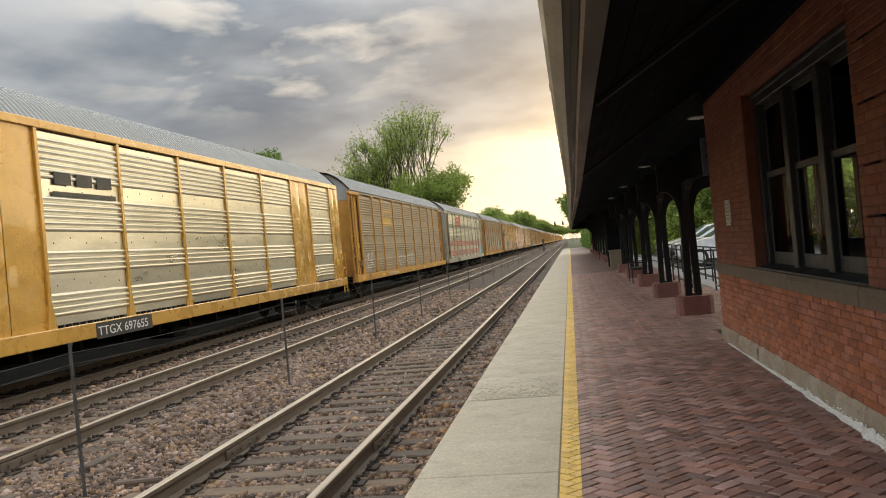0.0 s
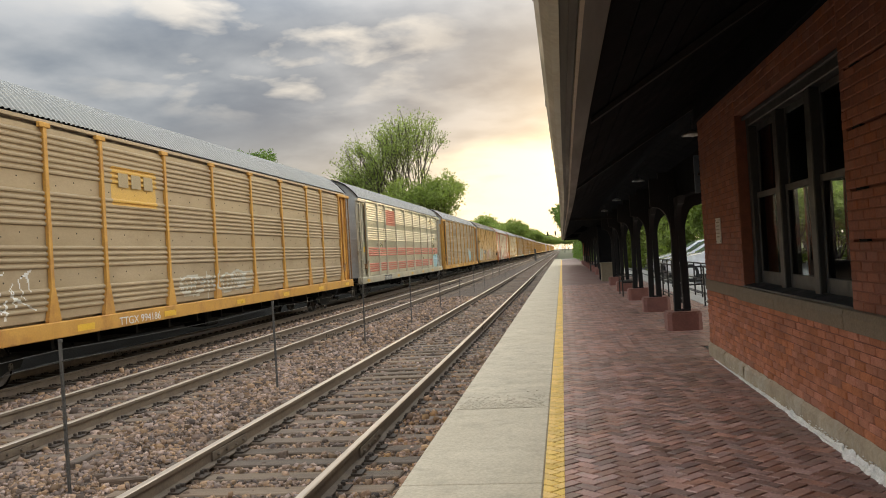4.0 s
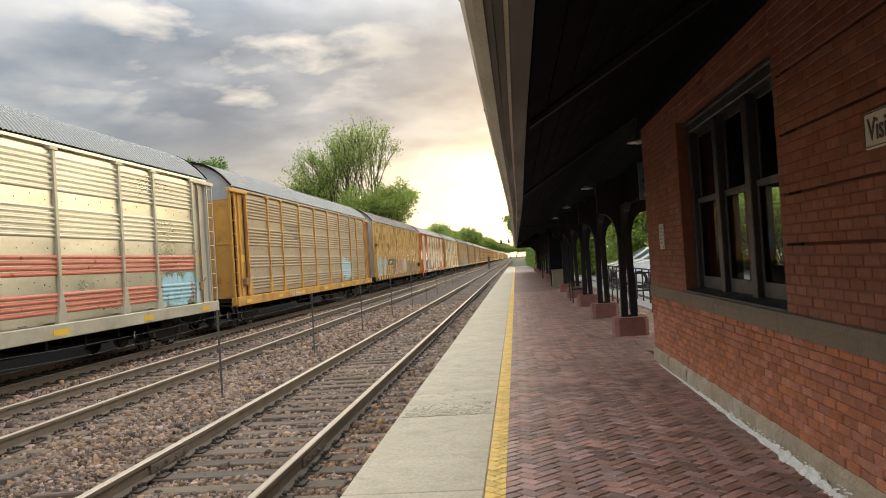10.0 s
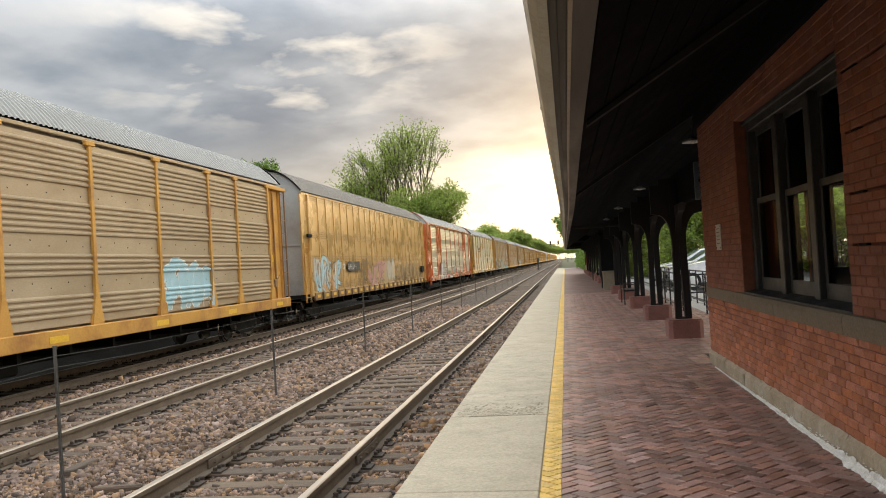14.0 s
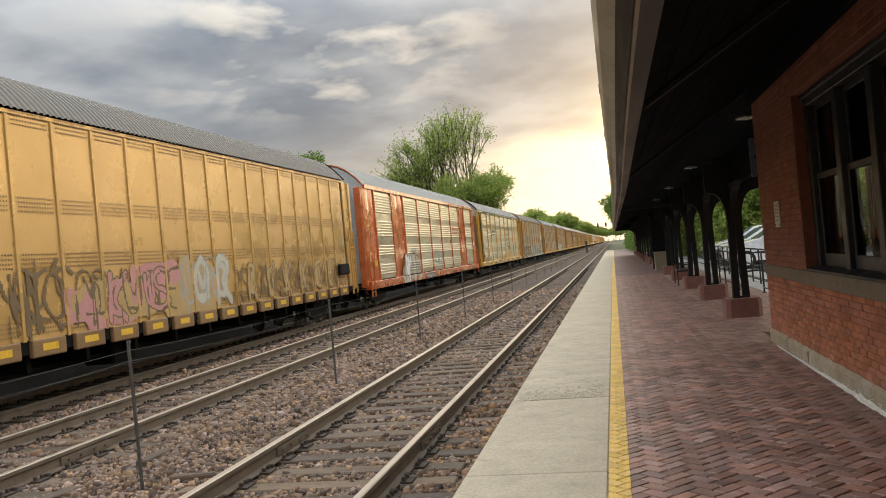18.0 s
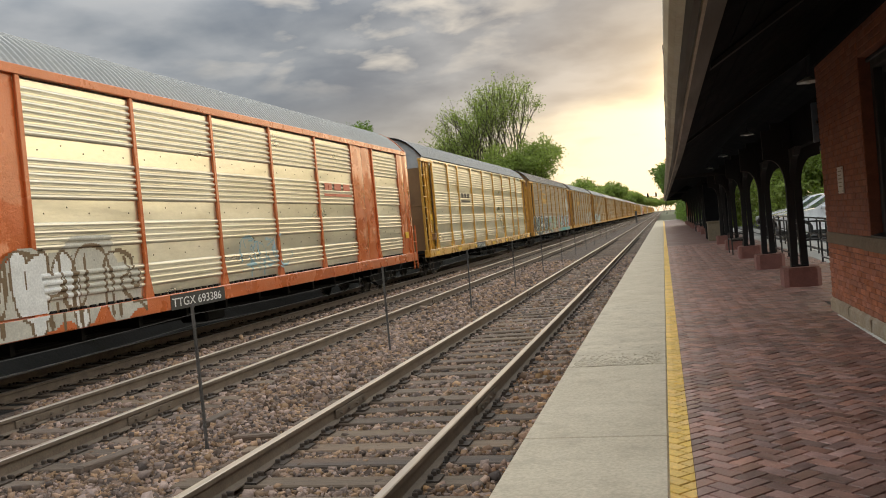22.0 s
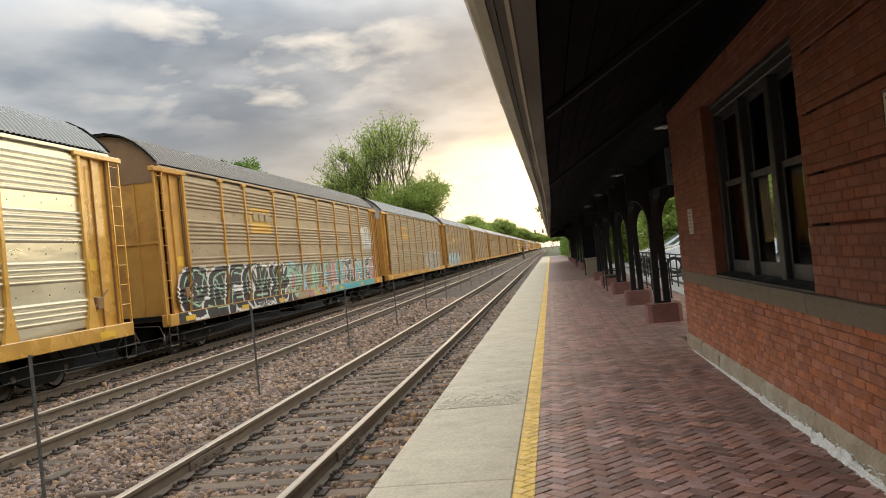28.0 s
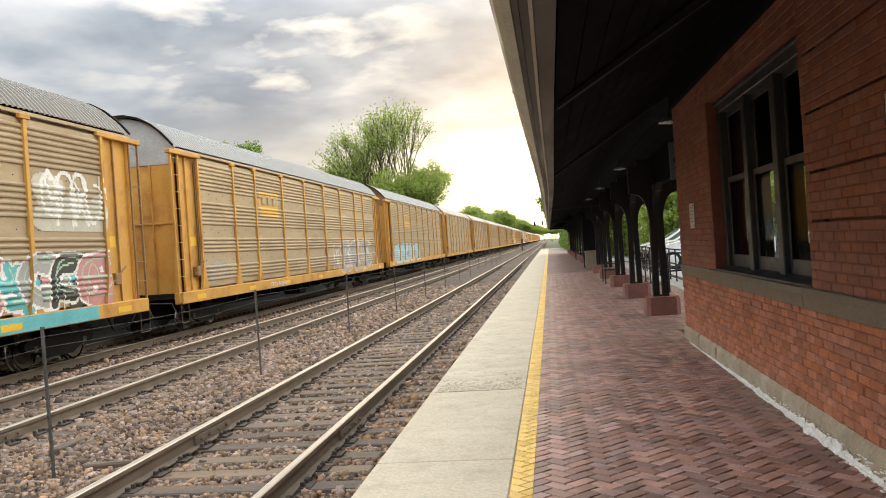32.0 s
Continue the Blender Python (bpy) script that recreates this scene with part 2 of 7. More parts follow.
M_CONC_EDGE = surface("rough_concrete", (0.27, 0.255, 0.23), (0.40, 0.385, 0.35), 0.9, scale=4, fine=50, bump=0.6, depth=0.01)
M_YELLOW = surface("yellow_line_paint", (0.68, 0.42, 0.10), (0.82, 0.53, 0.15), 0.7, scale=6, fine=50, bump=0.3, depth=0.004, rnd=0.12, island=0.12, stain=(0.34, 0.2, 0.07), stain_amount=0.5, stain_scale=6)
M_PAVER = surface("clay_paver", (0.185, 0.098, 0.080), (0.37, 0.198, 0.162), 0.5, scale=5, fine=60, bump=0.45, depth=0.006, rnd=0.42, island=0.42, stain=(0.14, 0.105, 0.09), stain_amount=0.6, stain_scale=0.8)
M_PAVEJOINT = surface("paver_joint_sand", (0.016, 0.013, 0.012), (0.045, 0.036, 0.032), 0.95, scale=8, fine=80)
M_PAVEFAR = surface("paver_far", (0.13, 0.07, 0.063), (0.21, 0.12, 0.105), 0.6, scale=1.5, fine=9, bump=0.3)
# smoother upper brick, with the eave's shade put into its darker colour
M_BRICKUP = surface("smooth_eave_shaded_brick", (0.235, 0.079, 0.043), (0.33, 0.119, 0.067), 0.8, scale=7, fine=55, bump=0.35, depth=0.006, rnd=0.1, island=0.16, stain=(0.09, 0.036, 0.026), stain_amount=0.4, stain_scale=2.0)
M_BRICK = surface("red_brick", (0.385, 0.145, 0.082), (0.51, 0.208, 0.124), 0.95, scale=7, fine=55, bump=0.5, depth=0.008, spec=0.2, rnd=0.16, island=0.2, stain=(0.2, 0.08, 0.055), stain_amount=0.45, stain_scale=2.0)
M_MORTAR = surface("brick_mortar", (0.18, 0.066, 0.041), (0.26, 0.10, 0.063), 0.95, scale=10, fine=90)
M_STONE = surface("base_limestone", (0.33, 0.255, 0.175), (0.47, 0.385, 0.28), 0.9, scale=3, fine=35, bump=0.7, depth=0.02, stain=(0.6, 0.57, 0.51), stain_amount=0.5, stain_scale=2.6)
M_SALT = surface("salt_crust", (0.66, 0.64, 0.60), (0.88, 0.86, 0.83), 0.95, scale=9, fine=60, bump=0.6, depth=0.01)
M_SILL = surface("brown_sill_stone", (0.172, 0.13, 0.085), (0.25, 0.194, 0.134), 0.85, scale=3, fine=45, bump=0.5, depth=0.01, stain=(0.09, 0.065, 0.042), stain_amount=0.5, stain_scale=3.0)
M_FRAME = surface("dark_window_paint", (0.028, 0.030, 0.031), (0.048, 0.050, 0.050), 0.5, scale=4, fine=50, bump=0.15, depth=0.003)
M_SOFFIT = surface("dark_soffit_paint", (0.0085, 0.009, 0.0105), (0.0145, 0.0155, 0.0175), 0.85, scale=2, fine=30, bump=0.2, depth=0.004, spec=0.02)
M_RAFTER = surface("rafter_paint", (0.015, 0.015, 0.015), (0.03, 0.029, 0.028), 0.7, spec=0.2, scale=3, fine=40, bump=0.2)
M_FASCIA = surface("fascia_brown_paint", (0.017, 0.0135, 0.010), (0.036, 0.029, 0.022), 0.55, scale=3, fine=30, bump=0.2, stretch=(1, 0.1, 1))
M_GUTTER = surface("gutter_cream_metal", (0.22, 0.185, 0.132), (0.31, 0.265, 0.195), 0.42, metal=0.3, scale=2, fine=30, bump=0.1)
M_COLUMN = surface("column_black_paint", (0.013, 0.0135, 0.0145), (0.022, 0.0225, 0.0235), 0.7, scale=4, fine=40, bump=0.15, spec=0.25)
M_PED = surface("pedestal_brick", (0.20, 0.085, 0.07), (0.29, 0.135, 0.115), 0.75, scale=4, fine=45, bump=0.4, depth=0.006, rnd=0.1)
M_SHINGLE = surface("roof_shingle", (0.07, 0.055, 0.045), (0.12, 0.10, 0.085), 0.9, scale=2, fine=25, bump=0.5)
M_TIE = surface("weathered_tie", (0.085, 0.058, 0.040), (0.185, 0.135, 0.10), 0.9, scale=3, fine=26, bump=0.8, depth=0.015, rnd=0.3, stretch=(0.25, 1.6, 1.6), stain=(0.17, 0.085, 0.045), stain_amount=0.5, stain_scale=1.2)
M_RAILSIDE = surface("rail_rust", (0.105, 0.074, 0.052), (0.19, 0.142, 0.104), 0.8, scale=4, fine=50, bump=0.3)
M_RAILHEAD = surface("rail_polished", (0.36, 0.30, 0.25), (0.48, 0.42, 0.36), 0.36, metal=0.9, scale=1.0, fine=30, bump=0.05, stretch=(1, 0.05, 1), rough_var=0.06)
M_CLIP = surface("spike_iron", (0.035, 0.026, 0.02), (0.075, 0.05, 0.035), 0.85, scale=10, fine=60)
M_POST = surface("weathered_post_steel", (0.06, 0.055, 0.05), (0.12, 0.11, 0.10), 0.7, metal=0.2, scale=5, fine=40)
M_WIRE = surface("fence_wire", (0.05, 0.047, 0.045), (0.09, 0.085, 0.08), 0.8)
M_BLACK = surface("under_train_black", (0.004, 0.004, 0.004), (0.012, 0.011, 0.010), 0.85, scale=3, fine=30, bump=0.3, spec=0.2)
M_WHEEL = surface("wheel_steel", (0.04, 0.033, 0.028), (0.09, 0.075, 0.06), 0.6, metal=0.6, scale=6, fine=40)
M_TREAD = surface("wheel_tread", (0.35, 0.33, 0.31), (0.5, 0.48, 0.45), 0.25, metal=1.0)
M_ROOF = surface("galvanised_roof", (0.255, 0.25, 0.24), (0.335, 0.33, 0.315), 0.55, metal=0.15, scale=0.6, fine=20, bump=0.1, rnd=0.12, gr=0.08, stain=(0.22, 0.21, 0.195), stain_amount=0.35, stain_scale=0.5)
M_ROOF_TAN = surface("weathered_roof", (0.15, 0.13, 0.112), (0.22, 0.195, 0.17), 0.55, metal=0.2, scale=0.6, fine=20, bump=0.1, gr=0.1)
M_SILVER = surface("bright_galvanised_panel", (0.65, 0.62, 0.525), (0.79, 0.76, 0.665), 0.33, metal=0.92, scale=0.5, fine=12, bump=0.45, depth=0.004, rnd=0.06, rough_var=0.09, wave=1.1, gr=0.07, stain=(0.48, 0.43, 0.32), stain_amount=0.45, stain_scale=0.9, stretch=(1, 0.5, 1.6))
M_RED = surface("red_stripe_paint", (0.50, 0.13, 0.09), (0.62, 0.20, 0.14), 0.4, metal=0.3, scale=2, fine=30, bump=0.1)
M_BEIGE = surface("weathered_beige_panel", (0.35, 0.262, 0.166), (0.455, 0.35, 0.233), 0.52, metal=0.12, spec=0.3, scale=1.0, fine=24, bump=0.12, depth=0.004, rnd=0.08, gr=0.1, stain=(0.235, 0.16, 0.09), stain_amount=0.5, stain_scale=1.1, stretch=(1, 0.5, 1.5))
M_TAN = surface("tan_panel_paint", (0.52, 0.305, 0.105), (0.61, 0.37, 0.138), 0.30, metal=0.22, scale=0.9, fine=24, bump=0.3, depth=0.004, rnd=0.04, wave=0.8, gr=0.05, stain=(0.43, 0.26, 0.095), stain_amount=0.35, stain_scale=0.8)
M_YPAINT = surface("yellow_car_paint", (0.60, 0.30, 0.05), (0.70, 0.38, 0.07), 0.28, metal=0.15, scale=1.2, fine=26, bump=1.0, depth=0.007, wave=1.0, coat=0.7, gr=0.06, stain=(0.36, 0.18, 0.045), stain_amount=0.35, stain_scale=1.0)
M_YWORN = surface("worn_yellow_paint", (0.53, 0.265, 0.06), (0.63, 0.338, 0.088), 0.55, metal=0.03, spec=0.25, scale=1.6, fine=26, bump=0.15, gr=0.1, stain=(0.29, 0.115, 0.05), stain_amount=0.85, stain_scale=1.3)
M_ORANGE = surface("orange_car_paint", (0.51, 0.10, 0.022), (0.62, 0.15, 0.038), 0.3, metal=0.12, scale=1.2, fine=26, bump=1.0, depth=0.007, wave=1.0, coat=0.6, gr=0.06, stain=(0.36, 0.09, 0.03), stain_amount=0.4, stain_scale=1.2)
M_GREY = surface("grey_car_paint", (0.36, 0.37, 0.38), (0.48, 0.49, 0.49), 0.45, metal=0.3, scale=1.2, fine=26, bump=0.1, stain=(0.25, 0.23, 0.2), stain_amount=0.5, stain_scale=1.0)
M_PALE = surface("pale_silver_paint", (0.45, 0.41, 0.325), (0.56, 0.515, 0.41), 0.4, metal=0.35, scale=1.2, fine=26, bump=0.1, gr=0.08, stain=(0.26, 0.225, 0.17), stain_amount=0.6, stain_scale=1.0)
M_BROWNEND = surface("brown_car_end", (0.20, 0.105, 0.045), (0.29, 0.165, 0.075), 0.55, scale=1.0, fine=26, bump=0.1, stain=(0.12, 0.06, 0.03), stain_amount=0.5, stain_scale=1.0)
M_WHITE = surface("white_lettering", (0.68, 0.67, 0.64), (0.80, 0.79, 0.76), 0.6)
M_INK = surface("black_lettering", (0.02, 0.02, 0.02), (0.05, 0.047, 0.042), 0.5)
M_TAB = surface("yellow_reflector", (0.70, 0.40, 0.03), (0.80, 0.48, 0.05), 0.4)
M_LOGO_Y = surface("faded_yellow_logo", (0.60, 0.33, 0.06), (0.66, 0.40, 0.09), 0.5)
M_LOGO_G = surface("faded_grey_logo", (0.33, 0.25, 0.15), (0.42, 0.32, 0.19), 0.6)
M_LEAF = surface("spring_leaf", (0.24, 0.32, 0.06), (0.38, 0.47, 0.13), 0.6, scale=0.5, fine=3, bump=0, island=0.3)
# near-black tones of the added bank and scrub that darken the train's underside
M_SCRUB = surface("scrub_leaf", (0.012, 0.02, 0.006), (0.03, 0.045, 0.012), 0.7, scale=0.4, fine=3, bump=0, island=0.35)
M_SOIL = surface("bank_shade_black", (0.006, 0.0055, 0.0045), (0.016, 0.014, 0.011), 0.95, scale=1, fine=12, bump=0.6, depth=0.03)
M_LEAFD = surface("dark_leaf", (0.09, 0.17, 0.03), (0.18, 0.28, 0.055), 0.6, scale=0.4, fine=3, bump=0, island=0.35)
for _m in (M_LEAF, M_LEAFD):
    # thin leaves let light through
    _nt = _m.node_tree
    _p, _out = _nt.nodes["Principled BSDF"], _nt.nodes["Material Output"]
    _tr, _mx = _nt.nodes.new("ShaderNodeBsdfTranslucent"), _nt.nodes.new("ShaderNodeMixShader")
    _nt.links.new(_p.inputs["Base Color"].links[0].from_socket, _tr.inputs["Color"])
    _mx.inputs[0].default_value = 0.68
    _nt.links.new(_p.outputs[0], _mx.inputs[1])
    _nt.links.new(_tr.outputs[0], _mx.inputs[2])
    _nt.links.new(_mx.outputs[0], _out.inputs["Surface"])
M_BARK = surface("bark", (0.055, 0.042, 0.032), (0.12, 0.095, 0.07), 0.9, scale=3, fine=20, bump=0.6)
M_ASPHALT = surface("asphalt", (0.045, 0.044, 0.043), (0.085, 0.083, 0.08), 0.9, scale=2, fine=60, bump=0.4)
M_WALKWAY = surface("pale_walkway", (0.42, 0.41, 0.38), (0.52, 0.51, 0.48), 0.85, scale=1, fine=40, bump=0.2)
M_IRON = surface("black_iron", (0.012, 0.012, 0.013), (0.03, 0.03, 0.03), 0.45, metal=0.2)
M_CARPAINT = surface("white_car_paint", (0.70, 0.71, 0.73), (0.78, 0.79, 0.80), 0.2, scale=1, fine=5, bump=0, coat=0.6, rough_var=0.03)
M_CARDARK = surface("dark_car_trim", (0.02, 0.02, 0.022), (0.035, 0.035, 0.037), 0.4)
# blue-grey base colour lightened to stand in for reflected sky
M_CARGLASS = surface("car_glass", (0.07, 0.09, 0.11), (0.11, 0.14, 0.16), 0.06, bump=0, rough_var=0.02)
M_TIRE = surface("tyre_rubber", (0.015, 0.015, 0.015), (0.03, 0.03, 0.03), 0.85)
M_LAMP = surface("white_enamel", (0.62, 0.62, 0.60), (0.75, 0.75, 0.72), 0.35)
# the room's dimness is put into this dark plaster colour
M_PLASTER = surface("room_shade_plaster", (0.05, 0.046, 0.04), (0.08, 0.074, 0.066), 0.9)
M_BOX = surface("tan_utility_box", (0.20, 0.165, 0.11), (0.28, 0.235, 0.165), 0.6, scale=2, fine=30)
M_SIGN = surface("cream_sign", (0.62, 0.58, 0.50), (0.72, 0.68, 0.60), 0.5, scale=3, fine=40)
M_SIGNTXT = surface("sign_lettering", (0.05, 0.045, 0.035), (0.08, 0.07, 0.055), 0.5)
M_PLAQUE = surface("pale_plaque", (0.50, 0.47, 0.43), (0.60, 0.57, 0.52), 0.5, scale=6, fine=50)
M_BLUE = surface("blue_grey_panel", (0.07, 0.11, 0.16), (0.11, 0.16, 0.22), 0.5)
M_GLASS = glass("window_glass")


def paint(name, c):
    return surface(name, tuple(v * 0.85 for v in c), tuple(min(1, v * 1.1) for v in c), 0.5, scale=3, fine=30, bump=0.1)


SPRAY = {k: paint("spray_" + k, c) for k, c in dict(
    white=(0.72, 0.71, 0.68), black=(0.03, 0.03, 0.035), teal=(0.10, 0.42, 0.45), mint=(0.36, 0.55, 0.42), pink=(0.52, 0.24, 0.24),
    silver=(0.50, 0.47, 0.40), sand=(0.46, 0.30, 0.13), sky=(0.35, 0.55, 0.62), grey=(0.35, 0.34, 0.33), brown=(0.16, 0.10, 0.05), umber=(0.21, 0.125, 0.055), orange=(0.62, 0.30, 0.10), tan=(0.42, 0.31, 0.18)).items()}

# ---------------------------------------------------------------- mesh tools


class Geo:
    """Collects vertices and faces, with a material slot for each face."""

    def __init__(self):
        self.v, self.f, self.s = [], [], []

    def add(self, verts, faces, slot=0):
        n = len(self.v)
        self.v += [tuple(p) for p in verts]
        self.f += [tuple(i + n for i in f) for f in faces]
        self.s += [slot] * len(faces)
        return self

    def box(self, x0, x1, y0, y1, z0, z1, c=0.0, slot=0):
        x0, x1, y0, y1, z0, z1 = min(x0, x1), max(x0, x1), min(y0, y1), max(y0, y1), min(z0, z1), max(z0, z1)
        if c <= 0:
            v = [(x, y, z) for x in (x0, x1) for y in (y0, y1) for z in (z0, z1)]
            return self.add(v, [(0, 1, 3, 2), (4, 6, 7, 5), (0, 4, 5, 1), (2, 3, 7, 6), (0, 2, 6, 4), (1, 5, 7, 3)], slot)
        c = min(c, (x1 - x0) / 2.01, (y1 - y0) / 2.01, (z1 - z0) / 2.01)
        lo, hi = (x0, y0, z0), (x1, y1, z1)
        idx, v = {}, []
        for sx in (0, 1):
            for sy in (0, 1):
                for sz in (0, 1):
                    for ax in range(3):
                        sg = (sx, sy, sz)
                        p = [(lo[k] + c if sg[k] == 0 else hi[k] - c) if k != ax else (lo[k] if sg[k] == 0 else hi[k]) for k in range(3)]
                        idx[sg, ax] = len(v)
                        v.append(p)
        f = []
        for ax in range(3):
            o = [k for k in range(3) if k != ax]
            for s in (0, 1):
                q = []
                for a, b in ((0, 0), (1, 0), (1, 1), (0, 1)):
                    sg = [0, 0, 0]
                    sg[ax], sg[o[0]], sg[o[1]] = s, a, b
                    q.append(idx[tuple(sg), ax])
                f.append(q if (s == 1) == (ax != 1) else q[::-1])
        for ax in range(3):
            o = [k for k in range(3) if k != ax]
            for a in (0, 1):
                for b in (0, 1):
                    q = []
                    for s in (0, 1):
                        sg = [0, 0, 0]
                        sg[ax], sg[o[0]], sg[o[1]] = s, a, b
                        q += [idx[tuple(sg), o[0]], idx[tuple(sg), o[1]]]
                    f.append((q[0], q[1], q[3], q[2]))
        for sx in (0, 1):
            for sy in (0, 1):
                for sz in (0, 1):
                    f.append([idx[(sx, sy, sz), k] for k in range(3)])
        return self.add(v, f, slot)

    def tube(self, p0, p1, r0, r1=None, n=8, caps=True, slot=0):
        p0, p1 = Vector(p0), Vector(p1)
        r1 = r0 if r1 is None else r1
        d = (p1 - p0).normalized()
        a = d.orthogonal().normalized()
        b = d.cross(a)
        v = [p + r * (math.cos(t) * a + math.sin(t) * b) for p, r in ((p0, r0), (p1, r1)) for t in (2 * math.pi * i / n for i in range(n))]
        f = [(i, (i + 1) % n, n + (i + 1) % n, n + i) for i in range(n)]
        if caps:
            f += [tuple(range(n))[::-1], tuple(range(n, 2 * n))]
        return self.add(v, f, slot)

    def extrude(self, outline, axis, a, b, slot=0, caps=True):
        """A closed outline in the plane across axis, drawn out from a to b."""
        n = len(outline)

        def at(p, t):
            q = list(p)
            q.insert("xyz".index(axis), t)
            return q
        v = [at(p, a) for p in outline] + [at(p, b) for p in outline]
        f = [(i, (i + 1) % n, n + (i + 1) % n, n + i) for i in range(n)]
        if caps:
            f += [tuple(range(n))[::-1], tuple(range(n, 2 * n))]
        return self.add(v, f, slot)

    def lathe(self, profile, centre, axis="z", n=16, slot=0):
        """Pairs of radius and height, turned round an axis through centre."""
        v, f = [], []
        for r, h in profile:
            for i in range(n):
                t = 2 * math.pi * i / n
                c, s = r * math.cos(t), r * math.sin(t)
                p = {"z": (c, s, h), "x": (h, c, s), "y": (c, h, s)}[axis]
                v.append([centre[k] + p[k] for k in range(3)])
        for j in range(len(profile) - 1):
            f += [(j * n + i, j * n + (i + 1) % n, (j + 1) * n + (i + 1) % n, (j + 1) * n + i) for i in range(n)]
        return self.add(v, f, slot)

    def mesh(self, name, mats, smooth=0.0):
        me = bpy.data.meshes.new(name)
        me.from_pydata(self.v, [], self.f)
        for m in mats if isinstance(mats, (list, tuple)) else [mats]:
            me.materials.append(m)
        if any(self.s):
            me.polygons.foreach_set("material_index", self.s)
        bm = bmesh.new()
        bm.from_mesh(me)
        bmesh.ops.recalc_face_normals(bm, faces=bm.faces)
        bm.to_mesh(me)
        bm.free()
        if smooth:
            me.polygons.foreach_set("use_smooth", [True] * len(me.polygons))
            me.set_sharp_from_angle(angle=radians(smooth))
        return me


def thing(name, at, label, category, group="", kind=""):
    ob = new(name)
    ob.matrix_basis = pose(*at) if not isinstance(at, Matrix) else at
    ob.empty_display_size = 0.2
    return tagged(ob, label, category, group, kind)


def part(name, me, parent=None, at=None, label=""):
    """Links a mesh as one object under a thing or a part."""
    ob = new(name, me)
    if at is not None:
        ob.matrix_basis = at if isinstance(at, Matrix) else pose(*at)
    if parent is not None:
        ob.parent = parent
    if label:
        ob["label"] = label
    return ob


def solo(name, me, label, category, kind="", at=None, group=""):
    return tagged(part(name, me, None, at), label, category, group, kind)


def big_mesh(name, verts, faces, mat):
    """A mesh from arrays of vertices and quads."""
    me = bpy.data.meshes.new(name)
    me.vertices.add(len(verts))
    me.vertices.foreach_set("co", np.asarray(verts, np.float32).ravel())
    me.loops.add(faces.size)
    me.loops.foreach_set("vertex_index", faces.astype(np.int32).ravel())
    me.polygons.add(len(faces))
    me.polygons.foreach_set("loop_start", np.arange(0, faces.size, 4, dtype=np.int32))
    me.update(calc_edges=True)
    me.validate()
    me.materials.append(mat)
    return me


CUBE_V = np.array([(x, y, z) for x in (-1, 1) for y in (-1, 1) for z in (-1, 1)], float)
CUBE_F = np.array([(0, 1, 3, 2), (4, 6, 7, 5), (0, 4, 5, 1), (2, 3, 7, 6), (0, 2, 6, 4), (1, 5, 7, 3)])


def lettering(text, size, depth, mat, squeeze=1.0):
    """A mesh of the built-in font, in the x-z plane, starting at the origin and facing -y."""
    cu = bpy.data.curves.new("lettering", "FONT")
    cu.body, cu.size, cu.extrude = text, size, depth
    ob = bpy.data.objects.new("lettering", cu)
    scene.collection.objects.link(ob)
    me = bpy.data.meshes.new_from_object(ob.evaluated_get(bpy.context.evaluated_depsgraph_get()))
    bpy.data.objects.remove(ob)
    bpy.data.curves.remove(cu)
    me.transform(Matrix.Diagonal((squeeze, 1, 1, 1)))
    me.materials.clear()
    me.materials.append(mat)
    return me


WALL_X = 2.0
TRACKS = {"near": -2.805, "middle": -6.80, "far": -11.10}
RAIL_Z = {"near": -0.18, "middle": -0.18, "far": -0.40}

# ---------------------------------------------------------------- ground and tracks


def make_ground():
    g = Geo()
    s = 4000
    g.add([(-s, -s, -0.75), (s, -s, -0.75), (s, s, -0.75), (-s, s, -0.75)], [(0, 1, 2, 3)])
    solo("ground", g.mesh("ground", M_GROUND), "flat grassy ground running out to the horizon", "ground", "structure")


def bed_height(x, y):
    """Top of the ballast: level with the ties inside a track, a little heaped between the tracks."""
    z = np.full(np.shape(x), -0.385)
    for c in TRACKS.values():
        z = np.where(np.abs(x - c) < 0.72, -0.40, z)
    z = z - 0.22 * np.clip((-8.75 - x) / 0.6, 0, 1) - 0.2 * np.clip((-13.2 - x) / 1.2, 0, 1)
    z = z + 0.035 * np.clip(1 - np.abs(x + 4.75) / 0.55, 0, 1)
    return z + 0.018 * np.sin(1.7 * x + 0.9 * y) * np.sin(0.8 * x - 1.3 * y)


def make_bed():
    xs = np.r_[np.arange(-16.0, -1.19, 0.12)]
    ys = np.r_[np.arange(-12.0, 60.0, 0.2), np.arange(60, 960, 15.0)]
    X, Y = np.meshgrid(xs, ys)
    Z = bed_height(X, Y) + np.random.default_rng(1).uniform(-0.012, 0.012, X.shape)
    v = np.stack([X, Y, Z], -1).reshape(-1, 3)
    n, m = len(xs), len(ys)
    i = (np.arange(m - 1)[:, None] * n + np.arange(n - 1)).ravel()
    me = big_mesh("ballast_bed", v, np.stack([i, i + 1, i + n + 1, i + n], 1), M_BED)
    # faces beneath the train take the near-black tone that carries its shade
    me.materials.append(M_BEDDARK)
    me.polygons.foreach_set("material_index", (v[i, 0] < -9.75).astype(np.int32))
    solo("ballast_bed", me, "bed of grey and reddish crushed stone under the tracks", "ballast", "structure")


